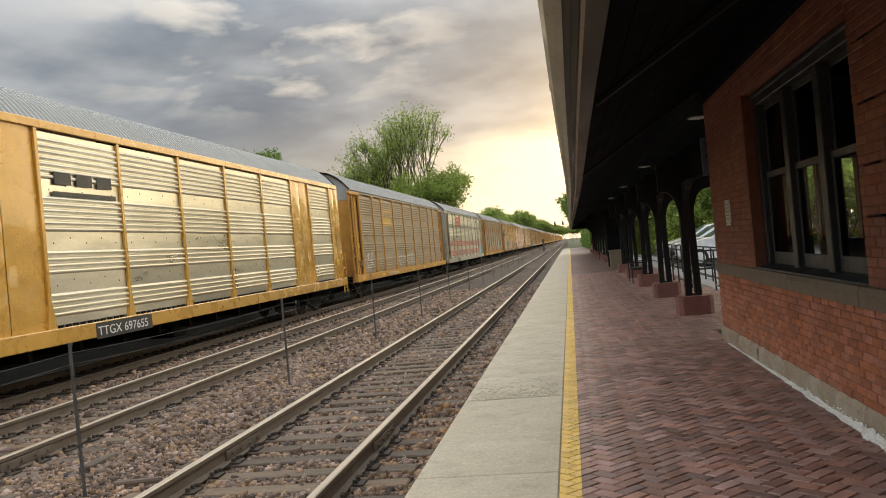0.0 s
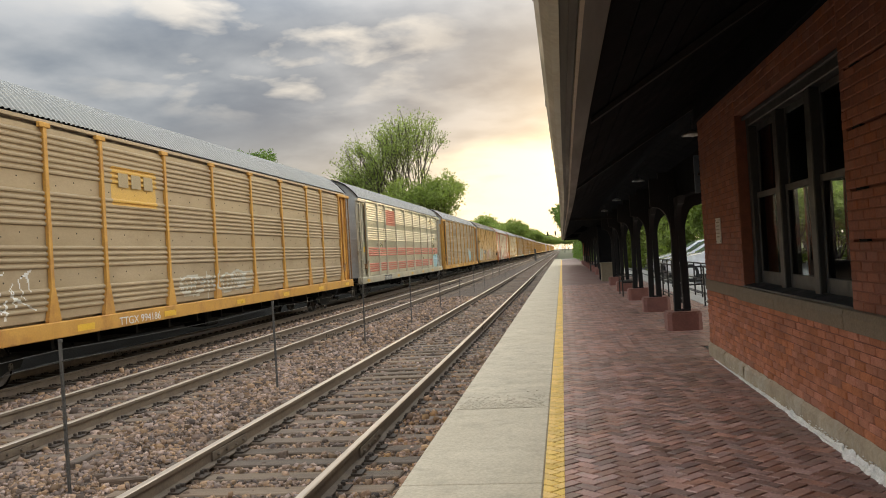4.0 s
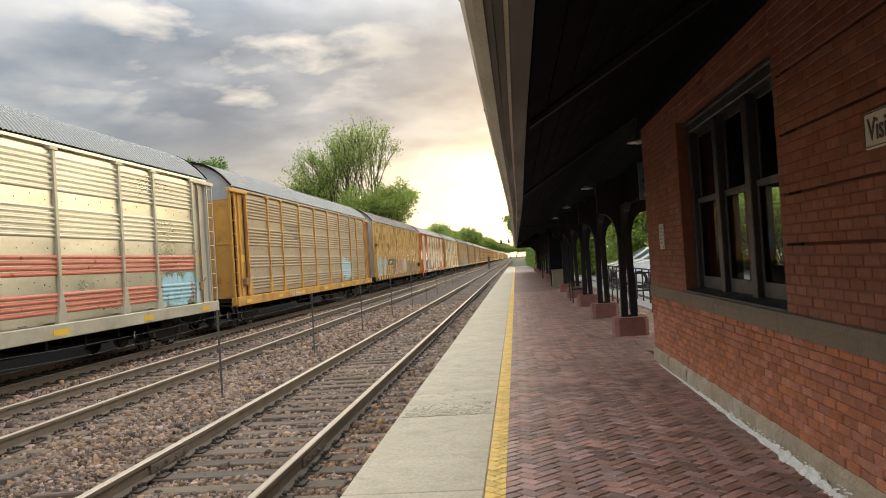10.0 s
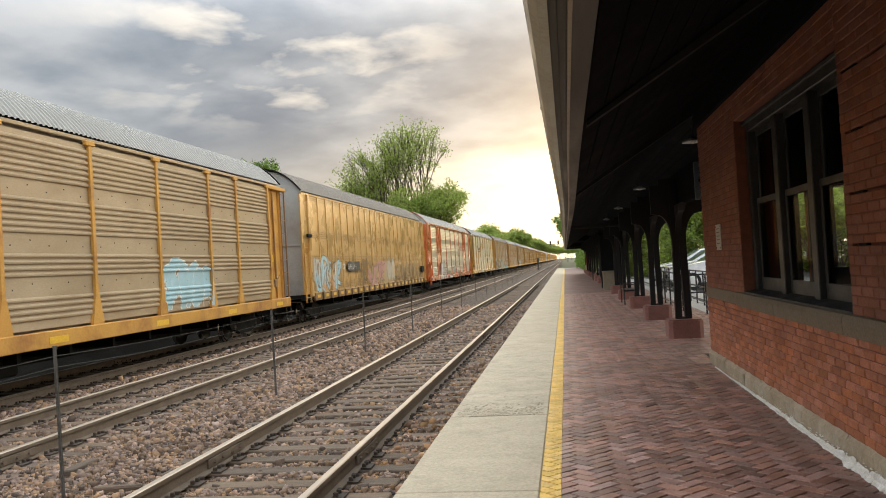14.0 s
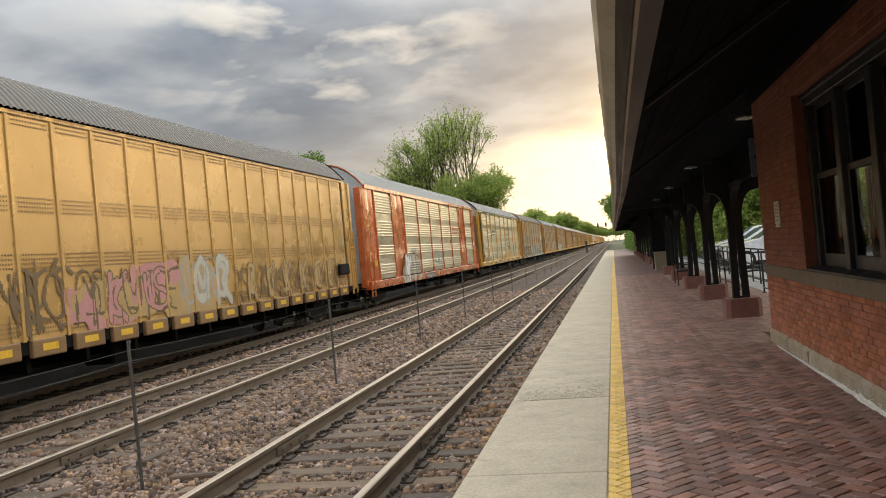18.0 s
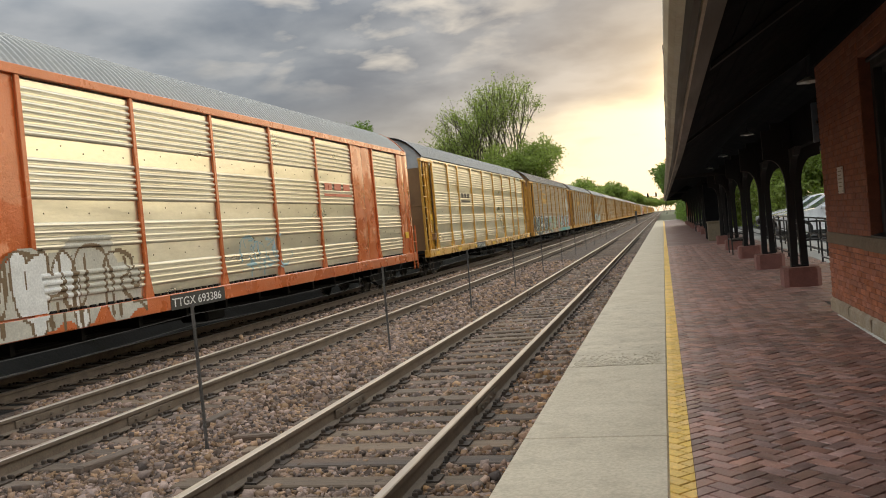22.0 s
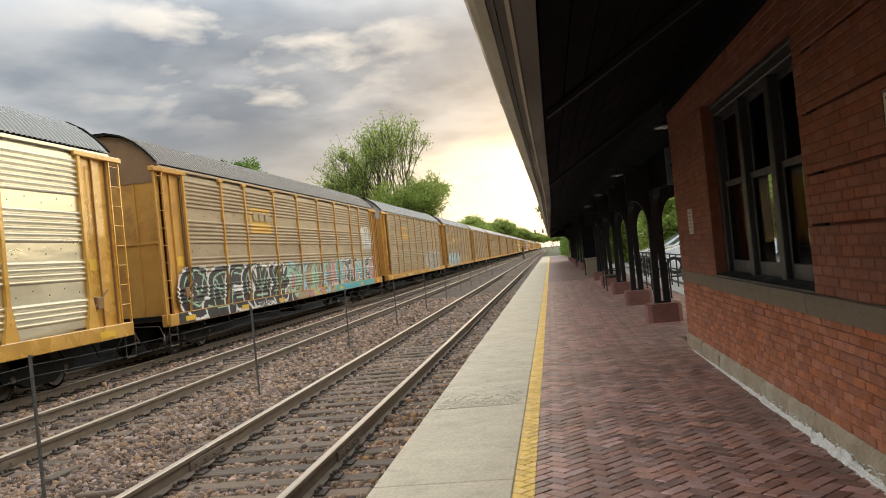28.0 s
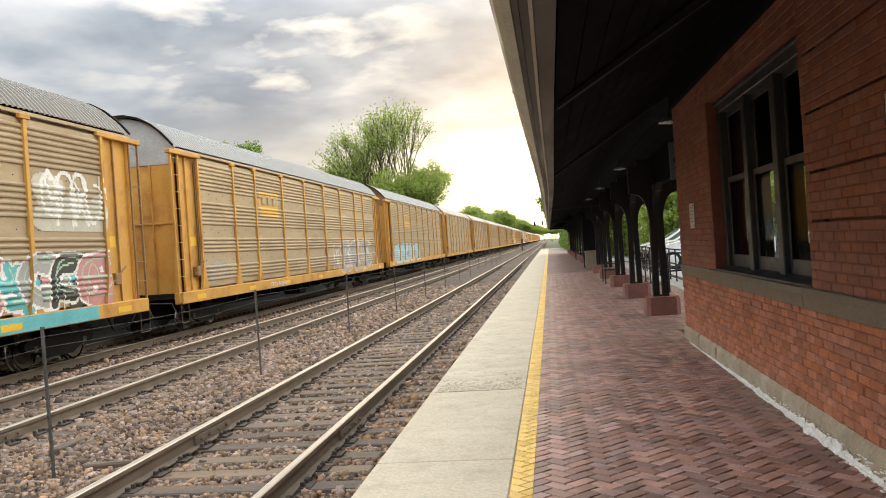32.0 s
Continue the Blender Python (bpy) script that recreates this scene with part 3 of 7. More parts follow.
def make_stones():
    rng = np.random.default_rng(4)
    put = []
    for x0, x1, y0, y1, per, size in ((-9.8, -1.2, -4.0, 3.6, 260, 0.03), (-9.8, -1.2, 3.6, 9.5, 950, 0.0215), (-9.8, -1.2, 9.5, 18.0, 600, 0.025), (-9.8, -1.2, 18.0, 38.0, 230, 0.031)):
        n = int((x1 - x0) * (y1 - y0) * per)
        x, y = rng.uniform(x0, x1, n), rng.uniform(y0, y1, n)
        keep = (x > -1.35 - 0.72 * y - 0.6) | (y < 3.6)
        r = size * rng.lognormal(0, 0.34, n)
        for c in TRACKS.values():
            on_tie = (np.abs(x - c) < 1.32) & (np.abs(((y + 0.25) % 0.5) - 0.25) < 0.135)
            on_rail = np.abs(np.abs(x - c) - 0.755) < 0.10
            keep &= ~(on_tie & (rng.random(n) > 0.06)) & ~on_rail
        put.append(np.stack([x, y, bed_height(x, y) + r * rng.uniform(0.0, 0.55, n), r], 1)[keep])
    put = np.concatenate(put)
    n = len(put)
    shape = CUBE_V[None] * rng.uniform(0.55, 1.15, (n, 8, 3)) * rng.uniform(0.6, 1.25, (n, 1, 3))
    a, b = rng.uniform(0, 6.28, (2, n))
    ca, sa, cb, sb = np.cos(a), np.sin(a), np.cos(b), np.sin(b)
    x, y, z = shape[..., 0], shape[..., 1], shape[..., 2]
    y, z = y * cb[:, None] - z * sb[:, None], y * sb[:, None] + z * cb[:, None]
    x, y = x * ca[:, None] - y * sa[:, None], x * sa[:, None] + y * ca[:, None]
    v = np.stack([x, y, z], -1) * put[:, None, 3:4] * 0.8 + put[:, None, :3]
    f = (np.arange(n)[:, None, None] * 8 + CUBE_F[None]).reshape(-1, 4)
    rusty = (put[:, 0] > -2.0) & (np.abs(put[:, 1] - 9.0) < 5.5 * rng.uniform(0.3, 1, n)) & (rng.random(n) < 0.6)
    fr = (np.arange(rusty.sum())[:, None, None] * 8 + CUBE_F[None]).reshape(-1, 4)
    solo("rusty_stones", big_mesh("rusty_stones", v[rusty].reshape(-1, 3), fr, M_RUSTSTONE), "rust-stained ballast stones beside the platform edge", "ballast", "stuff")
    v = v[~rusty]
    f = (np.arange(len(v))[:, None, None] * 8 + CUBE_F[None]).reshape(-1, 4)
    solo("ballast_stones", big_mesh("ballast_stones", v.reshape(-1, 3), f, M_BALLAST), "loose grey and pinkish ballast stones between the rails", "ballast", "stuff")


RAIL_OUTLINE = [(-0.07, 0), (0.07, 0), (0.07, 0.012), (0.012, 0.03), (0.009, 0.125), (0.034, 0.135), (0.036, 0.172), (0.028, 0.18), (-0.028, 0.18), (-0.036, 0.172), (-0.034, 0.135), (-0.009, 0.125), (-0.012, 0.03), (-0.07, 0.012)]


def make_track(key, label, near_ties):
    c = TRACKS[key]
    t = thing("railway_track", (c, 0, 0), label, "railway track", "parallel railway tracks", "structure")
    base = RAIL_Z[key] - 0.18
    g = Geo()
    n = len(RAIL_OUTLINE)
    ys = [-14, 960]
    v = [(x, y, z + base) for y in ys for x, z in RAIL_OUTLINE]
    for i in range(n):
        g.add([v[i], v[(i + 1) % n], v[n + (i + 1) % n], v[n + i]], [(0, 1, 2, 3)], 1 if i in (6, 7, 8) else 0)
    rail = g.mesh("rail", [M_RAILSIDE, M_RAILHEAD])
    for s in (-1, 1):
        part("rail", rail, t, (s * 0.755, 0, 0))
    ties = []
    for k in range(4):
        g = Geo()
        random.seed(k)
        g.box(-1.3 + random.uniform(-0.05, 0.05), 1.3 + random.uniform(-0.05, 0.05), -0.115, 0.115, base - 0.17, base + 0.002, 0.012)
        ties.append(g.mesh("tie", M_TIE))
    random.seed(11)
    y = -4.0
    while y < near_ties:
        part("tie", random.choice(ties), t, (random.uniform(-0.05, 0.05), y, random.uniform(-0.012, 0.004), 0, 0, random.uniform(-0.7, 0.7)))
        y += 0.5
    g = Geo()
    while y < 300:
        g.box(-1.3, 1.3, y - 0.115, y + 0.115, base - 0.15, base)
        y += 0.5
    tagged(part("distant_ties", g.mesh("distant_ties", M_TIE), t), kind="stuff")
    g = Geo()
    y = -4.0
    while y < near_ties:
        for s in (-1, 1):
            x = s * 0.755
            g.box(x - 0.17, x + 0.17, y - 0.09, y + 0.09, base, base + 0.014)
            for q in (-1, 1):
                for e in (-0.05, 0.05):
                    g.box(x + q * 0.095 - 0.02, x + q * 0.095 + 0.02, y + e - 0.014, y + e + 0.014, base, base + 0.05, 0.006)
                g.box(x + q * 0.085 - 0.03, x + q * 0.085 + 0.03, y + 0.13, y + 0.165, base - 0.02, base + 0.035, 0.006)
        y += 0.5
    tagged(part("tie_plates_and_spikes", g.mesh("tie_plates_and_spikes", M_CLIP), t, label="rusty tie plates, spikes and rail anchors"), kind="stuff")
    for yj in (8.4, 21.1):
        for s in (-1, 1):
            g = Geo()
            for q in (-1, 1):
                g.box(s * 0.755 + q * 0.012, s * 0.755 + q * 0.034, yj - 0.45, yj + 0.45, base + 0.03, base + 0.12, 0.005)
                for b in (-0.33, -0.12, 0.12, 0.33):
                    g.tube((s * 0.755 + q * 0.03, yj + b, base + 0.075), (s * 0.755 + q * 0.06, yj + b, base + 0.075), 0.018, n=6)
            part("joint_bar", g.mesh("joint_bar", M_RAILSIDE), t, label="bolted rail joint bars")


# ---------------------------------------------------------------- platform
EDGE_X, YEL0, YEL1 = -1.18, -0.185, -0.045


def make_platform():
    plat = thing("platform", (0, 0, 0), "long low station platform of concrete and clay pavers", "platform", kind="structure")
    random.seed(5)
    slab_y = [-14, -8.5, -3.3, 1.5, 5.75, 8.5, 14.3] + [14.3 + 6.1 * k for k in range(1, 20)]
    for a, b in zip(slab_y, slab_y[1:]):
        g = Geo()
        g.box(EDGE_X, YEL0 - 0.001, a + 0.006, b - 0.006, -0.26, random.uniform(-0.004, 0.002), 0.012)
        part("concrete_slab", g.mesh("concrete_slab", M_CONC if b < 8.6 or b > 15 else M_CONC2), plat)
    g = Geo()
    g.box(EDGE_X + 0.06, 5.0, -14, 130, -0.8, -0.045)
    part("platform_core", g.mesh("platform_core", M_CONC_EDGE), plat)
    g = Geo()
    g.box(YEL0 - 0.012, 4.3, -14, 120, -0.045, -0.016)
    part("joint_sand_bed", g.mesh("joint_sand_bed", M_PAVEJOINT), plat)
    g = Geo()
    g.box(EDGE_X - 0.05, EDGE_X + 0.06, -14, 130, -0.8, -0.26)
    part("platform_footing", g.mesh("platform_footing", M_CONC_EDGE), plat)
    # spalled patch and a few chips on the edge
    g = Geo()
    rng = random.Random(3)
    for _ in range(420):
        x, y = rng.uniform(-1.12, -0.24), 8.75 + abs(rng.gauss(0, 0.35)) - 0.25
        r = rng.uniform(0.006, 0.016)
        g.box(x - r, x + r, y - r * rng.uniform(0.6, 1.4), y + r, 0.0, 0.004 + r * 0.25, r * 0.3)
    tagged(part("spalled_chips", g.mesh("spalled_chips", M_CONC2), plat, label="crumbled concrete along a slab joint"), kind="stuff")
    return plat


PAVER_L, PAVER_W = 0.2, 0.1


def herring_tiles(x0, x1, y0, y1):
    """Centres and angles of pavers in herringbone at 45 degrees to the track: two bricks in an L, stepped along both diagonals."""
    w = PAVER_W
    c = math.cos(math.pi / 4)
    out = []
    na, nb = int((y1 - y0) / (2 * w * c)) + 4, int((x1 - x0) / (4 * w * c)) + 3
    for a in range(-3, na):
        for b in range(-2, nb):
            bx, by = a * w + b * 2 * w, a * w - b * 2 * w
            for dx, dy, ang in ((w, 0.5 * w, 0), (0.5 * w, 2 * w, 90)):
                px, py = bx + dx, by + dy
                x, y = (px - py) * c, (px + py) * c
                x += x0
                y += y0
                if x0 < x < x1 and y0 < y < y1:
                    out.append((x, y, ang + 45))
    return out


def make_pavers(plat):
    gap = 0.011
    rng = random.Random(8)

    def corners(x, y, ang):
        t = radians(ang)
        ct, st = math.cos(t), math.sin(t)
        h, k = PAVER_L / 2 - gap / 2, PAVER_W / 2 - gap / 2
        return [(x + a * ct - b * st, y + a * st + b * ct) for a, b in ((-h, -k), (h, -k), (h, k), (-h, k))]

    def cut(poly, lim, keep_above):
        out = []
        for p, q in zip(poly, poly[1:] + poly[:1]):
            pin, qin = (p[0] >= lim) == keep_above, (q[0] >= lim) == keep_above
            if pin:
                out.append(p)
            if pin != qin:
                u = (lim - p[0]) / (q[0] - p[0])
                out.append((lim, p[1] + u * (q[1] - p[1])))
        return out

    def slab(g, poly, z=0.0, c=0.006):
        n = len(poly)
        if n < 3:
            return
        mx, my = sum(p[0] for p in poly) / n, sum(p[1] for p in poly) / n
        small = max(abs(p[0] - mx) + abs(p[1] - my) for p in poly)
        if small < 0.02:
            return
        k = 1 - c / small * 1.4
        v = [(x, y, -0.03) for x, y in poly] + [(x, y, z - c) for x, y in poly] + [(mx + (x - mx) * k, my + (y - my) * k, z) for x, y in poly]
        f = [tuple(range(2 * n, 3 * n))]
        for r in (0, n):
            f += [(r + i, r + (i + 1) % n, r + n + (i + 1) % n, r + n + i) for i in range(n)]
        g.add(v, f)

    def brick(g, x, y, ang, z=0.0, c=0.006):
        slab(g, corners(x, y, ang), z, c)

    def split(red, yel, x, y, ang, z, c=0.006):
        """A paver on the painted line is cut where the paint and the concrete begin."""
        p = cut(corners(x, y, ang), YEL0, True)
        slab(yel, cut(p, YEL1, False), z, c)
        slab(red, cut(p, YEL1 + 0.001, True), z, c)

    shapes = {}
    for ang in (45, 135):
        g = Geo()
        brick(g, 0, 0, ang)
        shapes[ang] = g.mesh("paver", M_PAVER)
    rest, restyel = Geo(), Geo()
    near = 0
    far, faryel = Geo(), Geo()
    for x, y, ang in herring_tiles(-0.35, 3.4, -5.0, 36.0):
        z = rng.uniform(-0.0022, 0.0012)
        red, yel, c = (rest, restyel, 0.004) if y < 13 else (far, faryel, 0.004)
        if y < 13 and x > 2.06:
            continue
        if x < YEL1 + 0.12:
            split(red, yel, x, y, ang, z, c)
        elif 5.0 < y < 8.0 and near < 300 and x < 1.6:
            near += 1
            part("paver", shapes[ang], plat, (x, y, z))
        else:
            brick(red, x, y, ang, z, c)
    tagged(part("pavers", rest.mesh("pavers", M_PAVER), plat, label="worn reddish clay pavers in herringbone"), kind="stuff")
    tagged(part("yellow_pavers", restyel.mesh("yellow_pavers", M_YELLOW), plat, label="clay pavers painted yellow as a safety line"), kind="stuff")
    tagged(part("far_pavers", far.mesh("far_pavers", M_PAVER), plat), kind="stuff")
    tagged(part("far_yellow_pavers", faryel.mesh("far_yellow_pavers", M_YELLOW), plat), kind="stuff")
    g = Geo()
    g.box(YEL1, 3.4, 36.0, 120, -0.03, 0.0)
    part("distant_paving", g.mesh("distant_paving", M_PAVEFAR), plat)
    g = Geo()
    g.box(YEL0, YEL1 - 0.004, 36.0, 120, -0.03, 0.0)
    part("distant_yellow_line", g.mesh("distant_yellow_line", M_YELLOW), plat)


# ---------------------------------------------------------------- station building
B_END, B_START = 12.0, -9.0
WIN_Y0, WIN_Y1, WIN_Z0, WIN_Z1 = 6.12, 9.58, 1.055, 2.92
BASE_TOP, SILL_Z0, SILL_Z1, WALL_TOP = 0.175, 0.895, 1.040, 3.22
COURSE = (WALL_TOP - SILL_Z1) / 32
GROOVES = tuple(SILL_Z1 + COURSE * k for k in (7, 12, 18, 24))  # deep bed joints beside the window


def make_walls():
    x0, x1 = WALL_X - 0.008, WALL_X + 0.36
    wall = thing("wall_platform_side", (0, 0, 0), "red brick station wall with stone base and sill course", "wall", kind="structure")
    g = Geo()
    g.box(x0 - 0.004, x1, B_START, WIN_Y0, -0.1, SILL_Z1)
    lo = SILL_Z1
    for z in GROOVES + (None,):
        hi = WALL_TOP + 0.4 if z is None else z - 0.009
        g.box(x0 - 0.004, x1, B_START, WIN_Y0 - 0.08, lo, hi)
        if z is not None:
            g.box(x0 + 0.03, x1, B_START, WIN_Y0 - 0.08, hi, z + 0.009)
            lo = z + 0.009
    g.box(x0 - 0.006, x1, WIN_Y0 - 0.08, WIN_Y0 - 0.001, SILL_Z1, WALL_TOP + 0.4)
    g.box(x0 - 0.004, x1, WIN_Y1, B_END - 0.02, -0.1, WALL_TOP + 0.4)
    g.box(x0 - 0.004, x1, WIN_Y0, WIN_Y1, -0.1, WIN_Z0 - 0.02)
    g.box(x0, x1, WIN_Y0, WIN_Y1, WIN_Z1, WALL_TOP + 0.4)
    part("wall_core", g.mesh("wall_core", M_MORTAR), wall)
    end = thing("wall_end", (0, 0, 0), "red brick end wall with a window to the parking side", "wall", kind="structure")
    g = Geo()
    y0, y1 = B_END - 0.34, B_END - 0.018
    g.box(x1, 3.16, y0, y1, -0.1, 5.2)
    g.box(3.33, 3.60, y0, y1, -0.1, 5.2)
    g.box(3.84, 8.6, y0, y1, -0.1, 5.2)
    for a, b in ((3.16, 3.33), (3.60, 3.84)):
        g.box(a, b, y0, y1, -0.1, 1.0)
        g.box(a, b, y0, y1, 2.3, 5.2)
    part("wall_core", g.mesh("wall_core", M_MORTAR), end)
    g = Geo()
    for a, b in ((3.16, 3.18), (3.31, 3.33), (3.60, 3.62), (3.82, 3.84)):
        g.box(a, b, y0 + 0.1, y0 + 0.18, 1.0, 2.3, 0.006)
    for a, b in ((3.18, 3.31), (3.62, 3.82)):
        for z in (1.0, 2.27):
            g.box(a, b, y0 + 0.11, y0 + 0.17, z, z + 0.03, 0.006)
    part("window_frame", g.mesh("window_frame", M_FRAME), end)
    # lining boards added over the inner wall to make the room look unlit
    g = Geo()
    for a, b in ((x1, 3.16), (3.33, 3.60), (3.84, 8.3)):
        g.box(a, b, y0 - 0.03, y0, 0.0, 3.35)
    for a, b in ((3.16, 3.33), (3.60, 3.84)):
        g.box(a, b, y0 - 0.03, y0, 0.0, 1.0)
        g.box(a, b, y0 - 0.03, y0, 2.3, 3.35)
    part("wall_lining", g.mesh("wall_lining", M_PLASTER), end, label="added inner wall lining, coloured dark for the dim room")
    g = Geo()
    g.box(x1, 8.6, B_START, B_START + 0.3, -0.1, 5.2)
    g.box(8.3, 8.6, B_START + 0.3, y0, -0.1, 3.8)
    solo("wall_rear", g.mesh("wall_rear", M_MORTAR), "plain brick walls closing the station", "wall", "structure")
    g = Geo()
    g.box(x1, 8.3, B_START + 0.3, y0, -0.06, 0.0)
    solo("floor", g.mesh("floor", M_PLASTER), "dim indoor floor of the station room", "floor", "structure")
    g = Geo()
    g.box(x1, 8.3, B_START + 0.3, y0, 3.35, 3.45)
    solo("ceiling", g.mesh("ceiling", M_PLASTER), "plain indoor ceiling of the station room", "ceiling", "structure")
    g = Geo()
    g.box(x1 + 0.9, x1 + 0.98, 7.6, y0, 0, 1.25, 0.02)
    solo("counter", g.mesh("counter", M_FRAME), "dark waist-high counter inside the station window", "counter")
    return wall, end


def wall_bricks(wall, end):
    rng = random.Random(21)
    bl, bh, j = 0.205, 0.0605, 0.007
    near, rest = 0, Geo()
    meshes = []
    for k in range(6):
        r = random.Random(k)
        g = Geo()
        g.box(-0.02, 0.07, -bl / 2 + j / 2, bl / 2 - j / 2, -bh / 2, bh / 2, 0.007)
        g.v = [(x + (r.uniform(-0.005, 0.004) if x < 0.0 else 0), y + r.uniform(-0.002, 0.002), z + r.uniform(-0.002, 0.002)) for x, y, z in g.v]
        meshes.append(g.mesh("brick", M_BRICK))

    def lay(y0, y1, z0, z1, rough, as_parts):
        nonlocal near
        course = bh + j
        n = int((z1 - z0) / course + 0.5)
        course = (z1 - z0) / n
        for i in range(n):
            z = z0 + (i + 0.5) * course
            y = y1 - (bl / 2 if i % 2 else 0)
            cuts = [y1, y] if i % 2 else [y1]
            while y > y0 + 0.06:
                y -= bl
                cuts.append(max(y, y0))
            if cuts[0] - cuts[1] < 0.02:
                cuts.pop(1)
            for a, b in zip(cuts, cuts[1:]):
                if a - b < 0.03:
                    continue
                trim0 = trim1 = 0.0
                if y1 < 6.5 and z0 > 1.0 and b < 5.96:
                    trim1 = 0.006 if any(abs(z + course / 2 - s) < 0.01 for s in GROOVES) else 0.0
                    trim0 = 0.006 if any(abs(z - course / 2 - s) < 0.01 for s in GROOVES) else 0.0
                full = abs(a - b - bl) < 0.004
                if as_parts and full and near < 300 and y0 < 10 and 3.2 < b:
                    near += 1
                    part("brick", rng.choice(meshes), wall, (WALL_X + rng.uniform(-rough, rough), (a + b) / 2, z))
                else:
                    o = rng.uniform(-rough, rough) * 0.8
                    g = Geo()
                    g.box(WALL_X - 0.018 + o, WALL_X + 0.06, b + j / 2, a - j / 2, z - course / 2 + j / 2 + trim0, z + course / 2 - j / 2 - trim1, 0.006)
                    if rough > 0.0035:
                        g.v = [(x + (rng.uniform(-0.005, 0.004) if x < WALL_X else 0), yy, zz) for x, yy, zz in g.v]
                    rest.add(g.v, g.f)
    lay(-5.0, B_END, BASE_TOP, SILL_Z0, 0.0042, True)
    tagged(part("bricks", rest.mesh("bricks", M_BRICK), wall, label="rough-faced red bricks in running bond"), kind="stuff")
    # upper courses: smooth faces, and a tone that includes shade from the eave
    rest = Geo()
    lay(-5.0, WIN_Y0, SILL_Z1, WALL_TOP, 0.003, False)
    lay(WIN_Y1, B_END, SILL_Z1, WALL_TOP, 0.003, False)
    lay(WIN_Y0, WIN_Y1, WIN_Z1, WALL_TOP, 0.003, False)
    tagged(part("bricks", rest.mesh("bricks", M_BRICKUP), wall, label="smooth red bricks in running bond, darkened for shade under the eave"), kind="stuff")
    # dark pieces added at the groove ends, standing in for shade inside slots
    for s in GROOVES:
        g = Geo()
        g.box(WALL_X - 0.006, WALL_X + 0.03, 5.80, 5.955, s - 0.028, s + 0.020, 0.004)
        part("iron_anchor", g.mesh("iron_anchor", M_BLACK), wall, label="dark piece added for the shade of a slot in the brickwork")
    g = Geo()
    course = 0.0675
    for i in range(46):
        z = BASE_TOP + (i + 0.5) * course
        for k in range(7):
            a = WALL_X + 0.02 + k * 0.205 - (0.1 if i % 2 else 0)
            if a > 3.16 - 0.205 and 0.95 < z < 2.35:
                continue
            g.box(max(a, WALL_X), a + 0.196, B_END - 0.06, B_END + 0.002, z - 0.029, z + 0.029)
    tagged(part("bricks", g.mesh("bricks", M_BRICK), end), kind="stuff")


def make_base(wall):
    rng = random.Random(2)
    ys = [2.0, 3.1, 4.2, 5.3, 6.4, 7.49, 8.6, 9.75, 10.9, B_END + 0.02]
    xf = WALL_X - 0.045
    for a, b in zip(ys, ys[1:]):
        g = Geo()
        n = 10
        out = [(xf, -0.1), (xf, BASE_TOP - 0.045), (xf + 0.02, BASE_TOP - 0.02), (WALL_X - 0.01, BASE_TOP), (WALL_X + 0.1, BASE_TOP), (WALL_X + 0.1, -0.1)]
        v = []
        for k in range(n + 1):
            y = a + 0.006 + (b - a - 0.012) * k / n
            for x, z in out:
                w = rng.uniform(-0.010, 0.010) if x < WALL_X - 0.02 else 0
                v.append((x + w, y, z + (rng.uniform(-0.006, 0.006) if z > 0 else 0)))
        m = len(out)
        f = [(k * m + i, k * m + (i + 1) % m, (k + 1) * m + (i + 1) % m, (k + 1) * m + i) for k in range(n) for i in range(m)]
        f += [tuple(range(m)), tuple(n * m + i for i in range(m))[::-1]]
        g.add(v, f)
        part("base_stone", g.mesh("base_stone", M_STONE), wall)
    g = Geo()
    g.box(xf, WALL_X + 0.1, B_START, 2.0, -0.1, BASE_TOP, 0.01)
    part("base_stone", g.mesh("base_stone", M_STONE), wall)
    # salt crust along the foot
    g = Geo()
    nr = np.random.default_rng(17)
    ys_c = np.arange(3.3, 11.4, 0.02)
    knots = np.arange(3.0, 12.0, 0.11)
    rough_h = np.interp(ys_c, knots, nr.uniform(0.0, 1.0, len(knots)))
    broad_h = np.interp(ys_c, np.arange(3.0, 12.6, 0.6), nr.uniform(0.1, 1.0, 16))
    heavy_c = np.clip(1.35 - (ys_c - 3.3) / 6.0, 0.12, 1) * np.where(nr.random(len(ys_c)) < 0.1, 0.3, 1)
    top_c = (0.012 + 0.10 * (0.25 + 0.75 * rough_h) * broad_h) * heavy_c
    foot_c = (0.004 + 0.075 * np.interp(ys_c, knots + 0.04, nr.uniform(0.0, 1.0, len(knots))) * broad_h) * heavy_c ** 1.5
    v = []
    for y, h, w in zip(ys_c, top_c, foot_c):
        j = nr.uniform(-0.004, 0.004)
        v += [(xf - 0.011, y, h), (xf - 0.022 + j, y, h * 0.75), (xf - 0.026 + j, y, min(h * 0.4, 0.03)), (xf - 0.03 - w * 0.5, y, 0.012 + abs(j)), (xf - 0.03 - w, y, -0.004)]
    g.add(v, [(k * 5 + i, k * 5 + i + 1, k * 5 + 6 + i, k * 5 + 5 + i) for k in range(len(ys_c) - 1) for i in range(4)])
    for _ in range(700):
        y = 3.9 + abs(rng.gauss(0, 3.0))
        if y > 10.6:
            continue
        heavy = max(0.15, 1 - (y - 4) / 5.5)
        r = rng.uniform(0.003, 0.011) * heavy + 0.002
        if rng.random() < 0.6:
            x, z = xf - rng.uniform(0, 0.10) * heavy * rng.random(), 0.002
        else:
            x, z = xf - 0.006, rng.uniform(0, 0.085) * (0.4 + 0.6 * heavy)
        g.box(x - r, x + r * 0.8, y - r * 1.8, y + r * 1.8, z, z + r * 0.8, r * 0.35)
